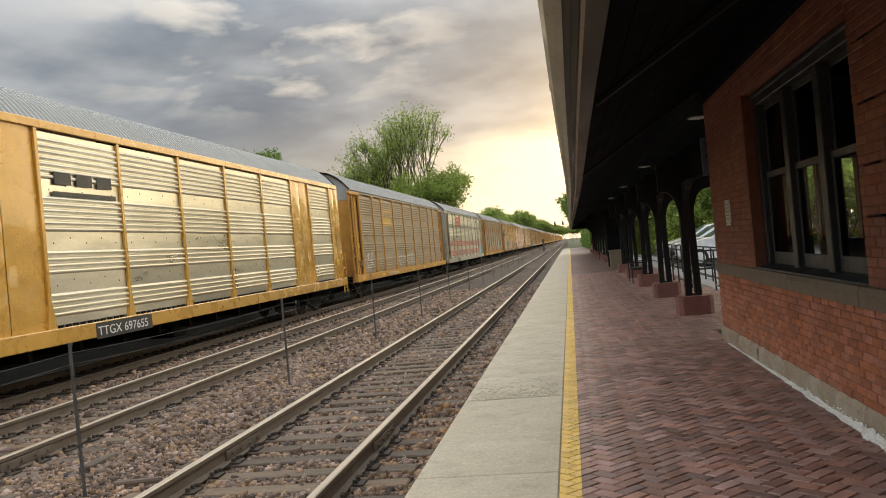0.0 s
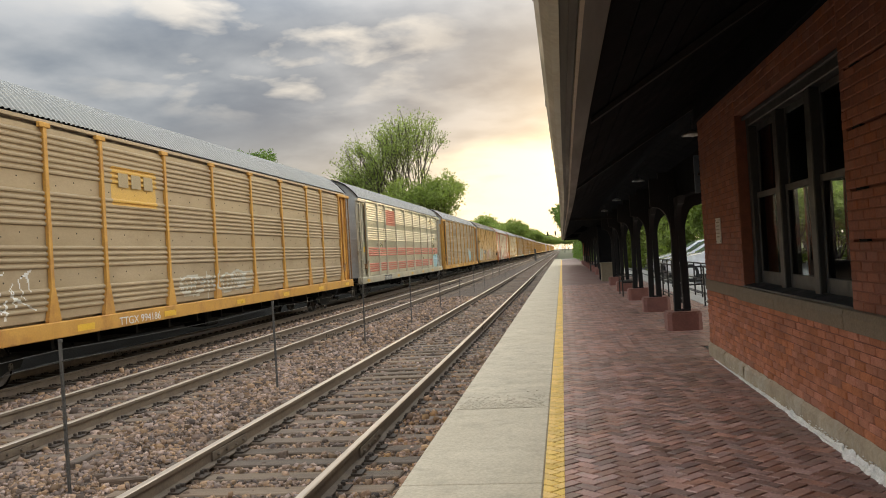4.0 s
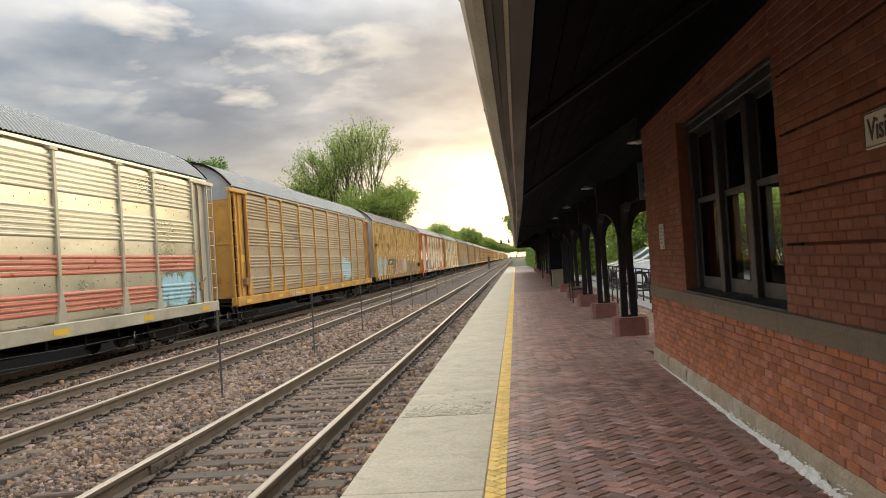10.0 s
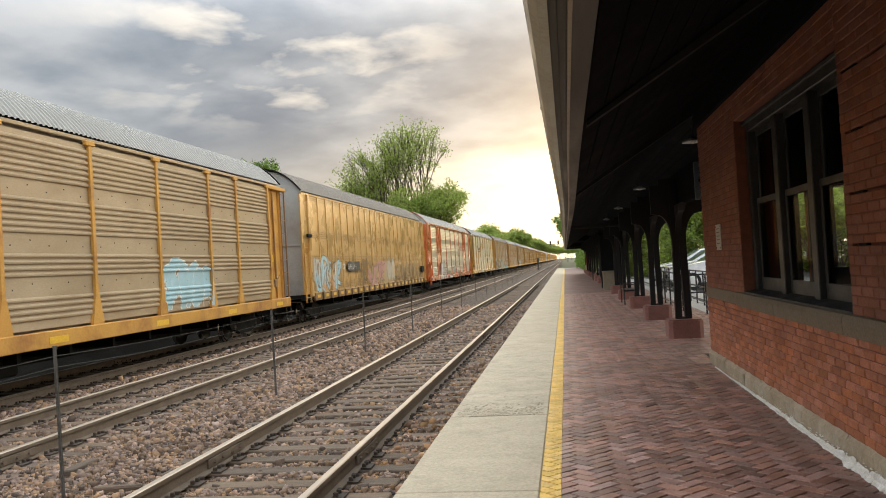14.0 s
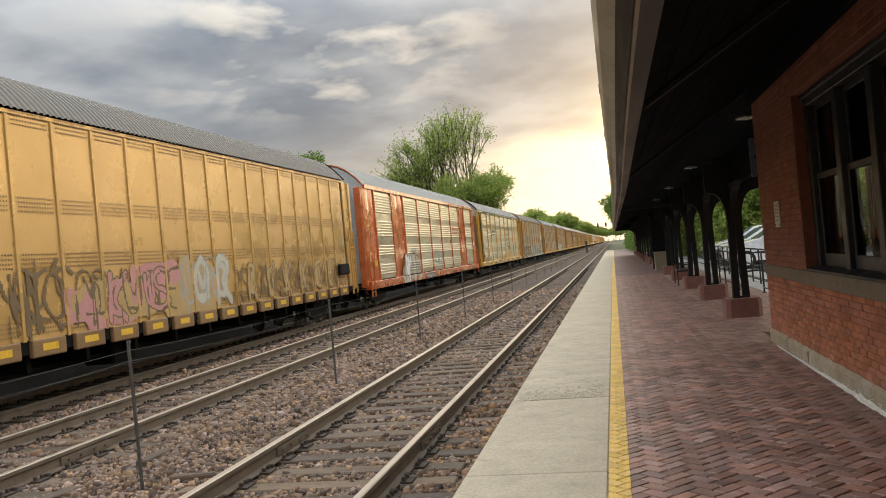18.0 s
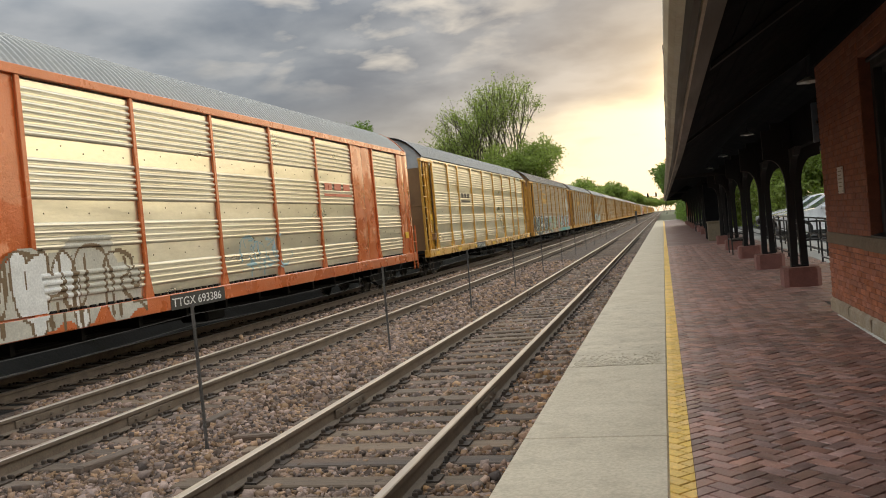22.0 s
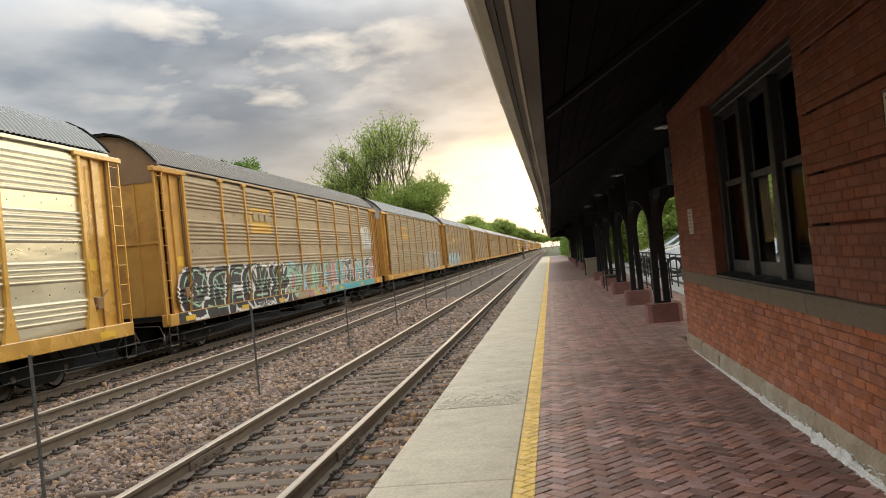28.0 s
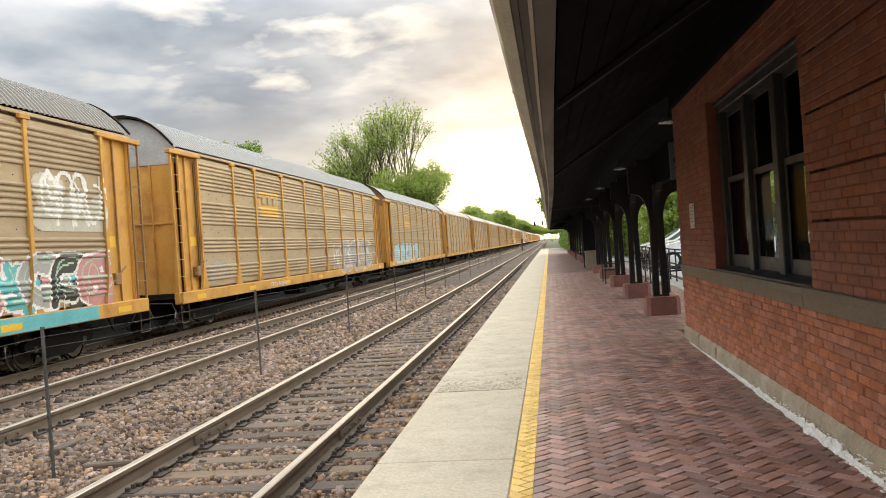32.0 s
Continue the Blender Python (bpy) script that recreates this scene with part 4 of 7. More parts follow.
    tagged(part("salt_crust", g.mesh("salt_crust", M_SALT), wall, label="white salt crust flaking along the stone base"), kind="stuff")
    # sill course
    ys = [2.0, 3.9, 6.22, 8.15, 9.82]
    for a, b in zip(ys, ys[1:]):
        g = Geo()
        g.extrude([(WALL_X - 0.055, SILL_Z0), (WALL_X - 0.065, SILL_Z0 + 0.1), (WALL_X - 0.05, SILL_Z1), (WALL_X + 0.12, SILL_Z1 + 0.025), (WALL_X + 0.12, SILL_Z0)], "y", a + 0.004, b - 0.004)
        part("sill_stone", g.mesh("sill_stone", M_SILL), wall)
    g = Geo()
    g.box(WALL_X - 0.025, WALL_X + 0.1, 9.825, B_END + 0.03, SILL_Z0, SILL_Z1, 0.008)
    part("sill_stone", g.mesh("sill_stone", M_SILL), wall)


def make_window():
    w = thing("window_1", (0, 0, 0), "dark-framed triple sash window in the brick wall", "window", kind="structure")
    xf = WALL_X + 0.15
    g = Geo()
    g.box(xf - 0.05, xf + 0.08, WIN_Y0, WIN_Y0 + 0.13, WIN_Z0, WIN_Z1, 0.008)
    g.box(xf - 0.05, xf + 0.08, WIN_Y1 - 0.13, WIN_Y1, WIN_Z0, WIN_Z1, 0.008)
    g.box(xf - 0.06, xf + 0.08, WIN_Y0 + 0.13, WIN_Y1 - 0.13, WIN_Z1 - 0.14, WIN_Z1, 0.008)
    g.box(xf - 0.09, xf - 0.06, WIN_Y0, WIN_Y1, WIN_Z1 - 0.06, WIN_Z1 - 0.02, 0.005)
    part("window_frame", g.mesh("window_frame", M_FRAME), w)
    inner0, inner1 = WIN_Y0 + 0.13, WIN_Y1 - 0.13
    step = (inner1 - inner0) / 3
    for k in (1, 2):
        g = Geo()
        y = inner0 + k * step
        g.box(xf - 0.05, xf + 0.08, y - 0.075, y + 0.075, WIN_Z0, WIN_Z1 - 0.14, 0.008)
        part("mullion", g.mesh("mullion", M_FRAME), w)
    mid = 2.03
    for k in range(3):
        a, b = inner0 + k * step + (0.075 if k else 0), inner0 + (k + 1) * step - (0.075 if k < 2 else 0)
        for z0, z1, dx, bot in ((WIN_Z0, mid + 0.03, 0.0, 0.16), (mid - 0.03, WIN_Z1 - 0.14, 0.03, 0.06)):
            g = Geo()
            s = 0.055
            x = xf + dx
            g.box(x, x + 0.03, a, a + s, z0, z1, 0.005)
            g.box(x, x + 0.03, b - s, b, z0, z1, 0.005)
            g.box(x, x + 0.03, a + s, b - s, z0, z0 + bot, 0.005)
            g.box(x, x + 0.03, a + s, b - s, z1 - 0.06, z1, 0.005)
            sash = part("sash", g.mesh("sash", M_FRAME), w)
            g = Geo()
            g.box(x + 0.012, x + 0.018, a + s, b - s, z0 + bot, z1 - 0.06)
            p = part("pane", g.mesh("pane", M_GLASS), sash, label="clear window pane")
            p.visible_shadow = False
    g = Geo()
    g.extrude([(WALL_X - 0.02, SILL_Z1), (WALL_X - 0.02, SILL_Z1 + 0.02), (xf + 0.06, SILL_Z1 + 0.06), (xf + 0.06, SILL_Z1)], "y", WIN_Y0, WIN_Y1)
    part("window_sill", g.mesh("window_sill", M_FRAME), w)


def make_signs():
    g = Geo()
    g.box(WALL_X - 0.032, WALL_X - 0.02, 10.68, 10.99, 1.527, 1.845, 0.004)
    p = solo("plaque", g.mesh("plaque", M_PLAQUE), "small pale metal plaque screwed to the brick pier", "plaque")
    for y in (10.71, 10.96):
        for z in (1.555, 1.817):
            g = Geo()
            g.tube((WALL_X - 0.036, y, z), (WALL_X - 0.03, y, z), 0.008, n=8)
            part("screw", g.mesh("screw", M_FRAME), p)
    g = Geo()
    for k in range(5):
        g.box(WALL_X - 0.0345, WALL_X - 0.032, 10.74, 10.93, 1.605 + k * 0.045, 1.617 + k * 0.045)
    part("lettering_bar", g.mesh("lettering_bar", M_BOX), p)
    y1, y0 = 4.60, 3.05
    g = Geo()
    g.box(WALL_X - 0.045, WALL_X - 0.02, y0, y1, 1.985, 2.175, 0.006)
    s = solo("visitor_sign", g.mesh("visitor_sign", M_SIGN), "cream sign board lettered Visitor Center on the brick wall", "sign")
    g = Geo()
    for a, b, c, d in ((y0 + 0.012, y1 - 0.012, 1.993, 1.998), (y0 + 0.012, y1 - 0.012, 2.162, 2.167), (y0 + 0.012, y0 + 0.018, 1.998, 2.162), (y1 - 0.018, y1 - 0.012, 1.998, 2.162)):
        g.box(WALL_X - 0.049, WALL_X - 0.045, a, b, c, d)
    part("border", g.mesh("border", M_SIGNTXT), s)
    me = lettering("Visitor Center", 0.165, 0.002, M_SIGNTXT, 0.95)
    part("lettering", me, s, Matrix.Translation((WALL_X - 0.048, y1 - 0.055, 2.025)) @ pose(0, 0, 0, 90, 0, -90), "dark serif lettering")
    g = Geo()
    g.box(1.92, 1.99, B_END + 0.05, B_END + 0.11, 2.24, 2.77, 0.008)
    bs = solo("blade_sign", g.mesh("blade_sign", M_BLUE), "narrow blue-grey panel beside the building corner", "sign")
    g = Geo()
    g.box(1.96, 2.2, B_END + 0.0, B_END + 0.06, 2.48, 2.52)
    part("bracket", g.mesh("bracket", M_IRON), bs)


# ---------------------------------------------------------------- canopy
EAVE_Z, PITCH = 2.40, 0.64
REAR_Z = 2.85
CAN_END = 83.0


def eave_x(y):
    t = min(1, max(0, (y - 3) / 14))
    return -0.007 + 0.055 * t * t * (3 - 2 * t)


def make_canopy():
    cn = thing("canopy", (0, 0, 0), "dark-painted overhanging eave and platform canopy with boarded soffit", "canopy", kind="structure")
    ys = [-9.5, 0, 3, 5, 7, 9, 11, 13, 15, 17, 30, 50, CAN_END]

    def run(name, outline, mat, label="", y0=None, y1=None):
        g = Geo()
        yy = [y for y in ys if (y0 is None or y >= y0) and (y1 is None or y <= y1)]
        m = len(outline)
        v = [(x + eave_x(y), y, z) for y in yy for x, z in outline]
        f = [(k * m + i, k * m + (i + 1) % m, (k + 1) * m + (i + 1) % m, (k + 1) * m + i) for k in range(len(yy) - 1) for i in range(m)]
        f += [tuple(range(m)), tuple((len(yy) - 1) * m + i for i in range(m))[::-1]]
        g.add(v, f)
        return part(name, g.mesh(name, mat), cn, label=label)

    run("gutter", [(0.0, EAVE_Z + 0.14), (-0.012, EAVE_Z + 0.14), (-0.012, EAVE_Z + 0.085), (0.008, EAVE_Z + 0.04), (0.04, EAVE_Z + 0.005), (0.075, EAVE_Z), (0.075, EAVE_Z + 0.02), (0.05, EAVE_Z + 0.02), (0.02, EAVE_Z + 0.06)], M_GUTTER, "cream metal gutter catching the light")
    run("fascia", [(0.066, EAVE_Z + 0.012), (0.066, EAVE_Z + 0.2), (0.105, EAVE_Z + 0.2), (0.105, EAVE_Z - 0.015)], M_FASCIA)
    run("eave_board", [(0.107, EAVE_Z - 0.005), (0.107, EAVE_Z + 0.02), (0.14, EAVE_Z + 0.02), (0.14, EAVE_Z - 0.005)], M_FASCIA)
    run("eave_moulding", [(0.142, EAVE_Z - 0.03), (0.142, EAVE_Z + 0.02), (0.158, EAVE_Z + 0.02), (0.158, EAVE_Z - 0.03)], M_GUTTER)
    run("eave_soffit", [(0.16, EAVE_Z - 0.012), (0.16, EAVE_Z + 0.03), (0.246, EAVE_Z + 0.03), (0.246, EAVE_Z - 0.012)], M_FASCIA)
    g = Geo()
    g.box(0.165, 0.2, 12.3, 12.4, EAVE_Z - 0.02, EAVE_Z - 0.012)
    part("gutter_strap", g.mesh("gutter_strap", M_FRAME), cn)

    def slope(x):
        return EAVE_Z + 0.02 + PITCH * (x - 0.246)
    # soffit boards, laid along the track
    g = Geo()
    x = 0.25
    while x < WALL_X + 0.2:
        w = 0.14
        g.add([(x, -9.5, slope(x)), (x + w - 0.008, -9.5, slope(x + w - 0.008)), (x + w - 0.008, CAN_END, slope(x + w - 0.008)), (x, CAN_END, slope(x)),
               (x, -9.5, slope(x) + 0.03), (x + w - 0.008, -9.5, slope(x + w) + 0.03), (x + w - 0.008, CAN_END, slope(x + w) + 0.03), (x, CAN_END, slope(x) + 0.03)],
              [(0, 1, 2, 3), (4, 7, 6, 5), (0, 3, 7, 4), (1, 5, 6, 2)])
        x += w
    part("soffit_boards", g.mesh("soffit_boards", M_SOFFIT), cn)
    # roof skins: over the building, and a gable over the columns
    rx = 5.3
    g = Geo()
    g.extrude([(0.06, EAVE_Z + 0.2), (rx, slope(rx) + 0.2), (10.6 - 0.06, EAVE_Z + 0.2), (10.6 - 0.06, EAVE_Z + 0.12), (rx, slope(rx) + 0.1), (0.06, EAVE_Z + 0.12)], "y", -9.6, B_END + 0.35)
    part("building_roof", g.mesh("building_roof", M_SHINGLE), cn, label="brown shingled station roof")
    cx = 2.2
    g = Geo()
    g.extrude([(0.06, EAVE_Z + 0.2), (cx, slope(cx) + 0.2), (2 * cx - 0.06, REAR_Z + 0.2), (2 * cx - 0.06, REAR_Z + 0.05), (cx, slope(cx) + 0.06), (0.06, EAVE_Z + 0.12)], "y", B_END + 0.36, CAN_END)
    part("platform_roof", g.mesh("platform_roof", M_SHINGLE), cn, label="brown shingled canopy roof")
    def rear(x):
        return slope(cx) + (REAR_Z + 0.05 - slope(cx)) * (x - cx) / (cx - 0.06)

    g = Geo()
    for k in range(14):
        x0 = cx + k * 0.15
        if x0 > 2 * cx - 0.3:
            break
        z0, z1 = rear(x0), rear(x0 + 0.142)
        g.add([(x0, B_END + 0.4, z0), (x0 + 0.142, B_END + 0.4, z1), (x0 + 0.142, CAN_END, z1), (x0, CAN_END, z0), (x0, B_END + 0.4, z0 + 0.03), (x0 + 0.142, B_END + 0.4, z1 + 0.03), (x0 + 0.142, CAN_END, z1 + 0.03), (x0, CAN_END, z0 + 0.03)],
              [(0, 1, 2, 3), (4, 7, 6, 5), (0, 3, 7, 4), (1, 5, 6, 2)])
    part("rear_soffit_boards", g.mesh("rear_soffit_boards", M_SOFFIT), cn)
    g = Geo()
    g.box(2 * cx - 0.3, 2 * cx + 0.02, B_END + 0.4, CAN_END, REAR_Z - 0.03, REAR_Z + 0.17, 0.01)
    part("rear_fascia", g.mesh("rear_fascia", M_FASCIA), cn)
    g = Geo()
    g.extrude([(0.26, EAVE_Z - 0.03), (0.26, EAVE_Z + 0.12), (cx, slope(cx) + 0.05), (2 * cx - 0.31, REAR_Z + 0.1), (2 * cx - 0.31, EAVE_Z - 0.03)], "y", CAN_END - 0.1, CAN_END - 0.02)
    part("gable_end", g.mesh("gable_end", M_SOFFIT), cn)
    # rafters
    for y in (-7.1, -0.8, 5.65, 12.1):
        g = Geo()
        xa, xb = 0.27, WALL_X + 0.02
        h, t = 0.10, 0.055
        g.add([(xa, y - t, slope(xa) - 0.01), (xb, y - t, slope(xb) - 0.01), (xb, y - t, slope(xb) - h), (xa, y - t, slope(xa) - h * 0.4), (xa, y + t, slope(xa) - 0.01), (xb, y + t, slope(xb) - 0.01), (xb, y + t, slope(xb) - h), (xa, y + t, slope(xa) - h * 0.4)],
              [(0, 1, 2, 3), (4, 7, 6, 5), (0, 4, 5, 1), (3, 2, 6, 7), (0, 3, 7, 4), (1, 5, 6, 2)])
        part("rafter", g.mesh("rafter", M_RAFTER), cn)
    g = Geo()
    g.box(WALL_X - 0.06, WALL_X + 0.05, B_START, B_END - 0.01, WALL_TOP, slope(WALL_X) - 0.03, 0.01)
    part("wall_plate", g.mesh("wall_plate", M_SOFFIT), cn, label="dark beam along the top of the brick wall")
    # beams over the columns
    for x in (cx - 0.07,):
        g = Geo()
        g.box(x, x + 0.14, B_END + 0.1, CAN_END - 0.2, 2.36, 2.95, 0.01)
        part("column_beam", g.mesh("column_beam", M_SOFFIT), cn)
    # ties from the column heads to the eave
    for y in (24.75, 48.0, 71.9):
        g = Geo()
        g.box(0.26, cx - 0.08, y - 0.05, y + 0.05, EAVE_Z - 0.03, EAVE_Z + 0.05, 0.008)
        part("tie_beam", g.mesh("tie_beam", M_RAFTER), cn)
    # hangers clasping the gutter
    for k in range(14):
        y = 3.1 + 2.3 * k
        g = Geo()
        g.box(eave_x(y) - 0.016, eave_x(y) + 0.066, y - 0.02, y + 0.02, EAVE_Z + 0.086, EAVE_Z + 0.146, 0.004)
        part("gutter_hanger", g.mesh("gutter_hanger", M_FASCIA), cn)
    return cn


PED_Y = [15.6, 20.0, 24.4, 29.4, 34.1, 43.2, 48.0, 52.8, 57.6, 62.4, 67.1, 71.9, 76.7, 81.5]
PED_X = 2.12


def make_columns():
    col = thing("canopy_column", (PED_X, PED_Y[0], 0), "black iron twin-post column with arched brackets on a brick pedestal", "column", "columns along the platform")
    g = Geo()
    a, b, c = 0.30, 0.32, 0.07
    out = [(-a, -b + c), (-a + c, -b), (a - c, -b), (a, -b + c), (a, b - c), (a - c, b), (-a + c, b), (-a, b - c)]
    g.extrude(out, "z", -0.02, 0.30)
    s = 0.02
    g.extrude([(x - s * (1 if x > 0 else -1), y - s * (1 if y > 0 else -1)) for x, y in out], "z", 0.30, 0.33)
    part("pedestal", g.mesh("pedestal", M_PED), col, label="dull red brick pedestal with chamfered corners")
    for s in (-1, 1):
        g = Geo()
        v = []
        for z, x, w in ((0.33, 0.085, 0.056), (1.6, 0.062, 0.06), (2.75, 0.058, 0.075)):
            v += [(s * x - w, -0.075, z), (s * x + w, -0.075, z), (s * x + w, 0.075, z), (s * x - w, 0.075, z)]
        f = [(k + i, k + (i + 1) % 4, k + 4 + (i + 1) % 4, k + 4 + i) for k in (0, 4) for i in range(4)] + [(0, 3, 2, 1), (8, 9, 10, 11)]
        g.add(v, f)
        part("post", g.mesh("post", M_COLUMN), col)
    for s in (-1, 1):
        g = Geo()
        out = []
        for k in range(11):
            t = k / 10 * math.pi / 2
            out.append((s * (0.125 + 0.24 * (1 - math.cos(t))), 1.74 + 0.48 * math.sin(t)))
        out += [(s * 0.46, 2.24), (s * 0.46, 2.74), (s * 0.06, 2.74), (s * 0.06, 1.74)]
        g.extrude(out, "y", -0.06, 0.06)
        part("arched_bracket", g.mesh("arched_bracket", M_COLUMN), col)
        g = Geo()
        out = [(s * (0.075 + 0.55 * (1 - math.cos(k / 20 * math.pi))), 1.74 + 0.50 * math.sin(k / 20 * math.pi)) for k in range(11)]
        g.extrude(out + [(s * 0.9, 2.37), (s * 0.06, 2.37)], "x", -0.05, 0.05)
        part("lengthwise_bracket", g.mesh("lengthwise_bracket", M_COLUMN), col)
    g = Geo()
    g.box(-0.12, 0.12, -0.09, 0.09, 0.33, 0.36, 0.006)
    part("base_plate", g.mesh("base_plate", M_COLUMN), col)
    g = Geo()
    g.box(-0.3, 1.9, -0.06, 0.06, 2.62, 2.85, 0.01)
    part("cross_beam", g.mesh("cross_beam", M_COLUMN), col)
    for y in PED_Y[1:]:
        copy_thing(col, pose(PED_X, y, 0))


def make_lamps():
    lamp = thing("pendant_lamp", (2.25, 14.1, 3.33), "white enamel dish pendant lamp, unlit, under the canopy", "lamp", "lamps under the canopy")
    g = Geo()
    g.lathe([(0.0, 0.06), (0.05, 0.055), (0.08, 0.03), (0.17, -0.015), (0.175, -0.03), (0.165, -0.03), (0.07, 0.015), (0.0, 0.02)], (0, 0, 0), n=20)
    part("shade", g.mesh("shade", M_LAMP, 40), lamp)
    g = Geo()
    g.lathe([(0.0, -0.06), (0.035, -0.05), (0.045, -0.015), (0.03, 0.02), (0.0, 0.025)], (0, 0, 0), n=12)
    part("bulb", g.mesh("bulb", M_LAMP, 60), lamp)
    g = Geo()
    g.tube((0, 0, 0.05), (0, 0, 0.34), 0.012)
    part("stem", g.mesh("stem", M_IRON), lamp)
    for y in (23.9, 33.2, 42.6):
        copy_thing(lamp, pose(2.25, y, 3.36))


make_ground()
make_bed()
make_stones()
make_track("near", "nearest railway track with weathered wooden ties", 62)
make_track("middle", "empty middle railway track with weathered wooden ties", 62)
make_track("far", "railway track under the passing train", 40)
PLAT = make_platform()
WALL, WALL_END = make_walls()
make_base(WALL)
make_window()
make_signs()
CANOPY = make_canopy()
make_columns()
make_lamps()

# ---------------------------------------------------------------- train
CAR_PITCH, CAR_LEN, HALF_W = 28.6, 27.0, 1.58
SILL0, PAN0, PAN1, EAVE, CROWN = 0.85, 1.19, 4.90, 5.04, 5.94  # heights over the rail


def train_y(t, n):
    """Where the near end of car n stands along the track at t seconds."""
    return 36.18 - 6.456 * t - 0.009 * t * t + CAR_PITCH * (n - 2)


def panel_profile():
    """Depth and height of a pressed panel from the bottom up: flat bands between groups of ridges; third value: group."""
    out, z = [], 0.0
    total = PAN1 - PAN0 - 0.06
    plan = [("f", 0.16), ("r", 4, 3), ("f", 0.34), ("r", 4, 2), ("f", 0.34), ("r", 6, 1), ("f", 0.30), ("r", 7, 0), ("f", 0.08)]
    flat = sum(p[1] for p in plan if p[0] == "f")
    pitch = (total - flat) / sum(p[1] for p in plan if p[0] == "r")
    for p in plan:
        if p[0] == "f":
            out.append((0.0, z, -1))
            z += p[1]
            out.append((0.0, z, -1))
        else:
            for _ in range(p[1]):
                for d, h in ((0.0, 0.0), (0.034, 0.16), (0.040, 0.40), (0.034, 0.62), (0.0, 0.80)):
                    out.append((d, z + h * pitch, p[2]))
                z += pitch
    return out


PROFILE = panel_profile()
_panels = {}


def panel_mesh(width, mats, key, rivets=True, coarse=False):
    if (round(width, 2), key) in _panels:
        return _panels[round(width, 2), key]
    g = Geo()
    h = width / 2
    for (d0, z0, k0), (d1, z1, k1) in zip(PROFILE, PROFILE[1:]):
        if z1 - z0 < 1e-5 and abs(d0 - d1) < 1e-5:
            continue
        slot = 1 if len(mats) > 1 and min(k0, k1) >= 2 and max(d0, d1) > 0.001 else 0
        g.add([(d0, -h, z0), (d0, h, z0), (d1, h, z1), (d1, -h, z1)], [(0, 1, 2, 3)], slot)
    top = PROFILE[-1][1]
    g.add([(-0.02, -h, 0), (-0.02, h, 0), (-0.02, h, top), (-0.02, -h, top)], [(0, 3, 2, 1)])
    if rivets:
        for i in range(1, len(PROFILE)):
            (d0, z0, k0), (d1, z1, k1) = PROFILE[i - 1], PROFILE[i]
            if k0 == k1 == -1 and z1 - z0 > 0.2:
                n = max(3, int(width / 0.5))
                for r in range(n):
                    y = -h + width * (r + 0.5) / n
                    for zz in ((z0 + z1) / 2 + (0.05 if r % 2 else -0.05),):
                        g.tube((0, y, zz), (0.009, y, zz), 0.016, 0.010, n=6, slot=len(mats))
    me = g.mesh("panel", [*mats, M_CLIP], 35)
    _panels[round(width, 2), key] = me
    return me


def post_mesh(mat, key):
    """A side post: a cap at the head, a slim stem, and a foot that widens over the sill."""
    if ("post", key) in _panels:
        return _panels["post", key]
    g = Geo()
    g.box(0, 0.075, -0.055, 0.055, PAN0 + 0.5, PAN1 - 0.06, 0.008)
    g.box(0, 0.085, -0.17, 0.17, PAN1 - 0.06, PAN1 + 0.04, 0.012)
    v = []
    for z, w in ((SILL0 + 0.12, 0.21), (PAN0 + 0.05, 0.19), (PAN0 + 0.62, 0.058)):
        v += [(0, -w, z), (0, w, z), (0.078, w, z), (0.078, -w, z)]
    g.add(v, [(k + i, k + (i + 1) % 4, k + 4 + (i + 1) % 4, k + 4 + i) for k in (0, 4) for i in range(4)] + [(0, 3, 2, 1), (8, 9, 10, 11)])
    me = g.mesh("side_post", mat)
    _panels["post", key] = me
    return me


def slim_post_mesh(mat, key):
    if ("slim", key) in _panels:
        return _panels["slim", key]
    g = Geo()
    g.box(0, 0.06, -0.05, 0.05, PAN0 + 0.4, PAN1 + 0.04, 0.008)
    g.add([(0, -0.14, PAN0 - 0.05), (0, 0.14, PAN0 - 0.05), (0.062, 0.14, PAN0 - 0.05), (0.062, -0.14, PAN0 - 0.05), (0, -0.05, PAN0 + 0.42), (0, 0.05, PAN0 + 0.42), (0.062, 0.05, PAN0 + 0.42), (0.062, -0.05, PAN0 + 0.42)],
          [(0, 1, 5, 4), (1, 2, 6, 5), (2, 3, 7, 6), (3, 0, 4, 7), (0, 3, 2, 1), (4, 5, 6, 7)])
    me = g.mesh("side_post", mat)
    _panels["slim", key] = me
    return me


def arc(t):
    """The roof's cross-section, t from -1 to 1 across the car."""
    x = t * (HALF_W - 0.02)
    return x, EAVE + (CROWN - EAVE) * (1 - abs(t) ** 2.3)


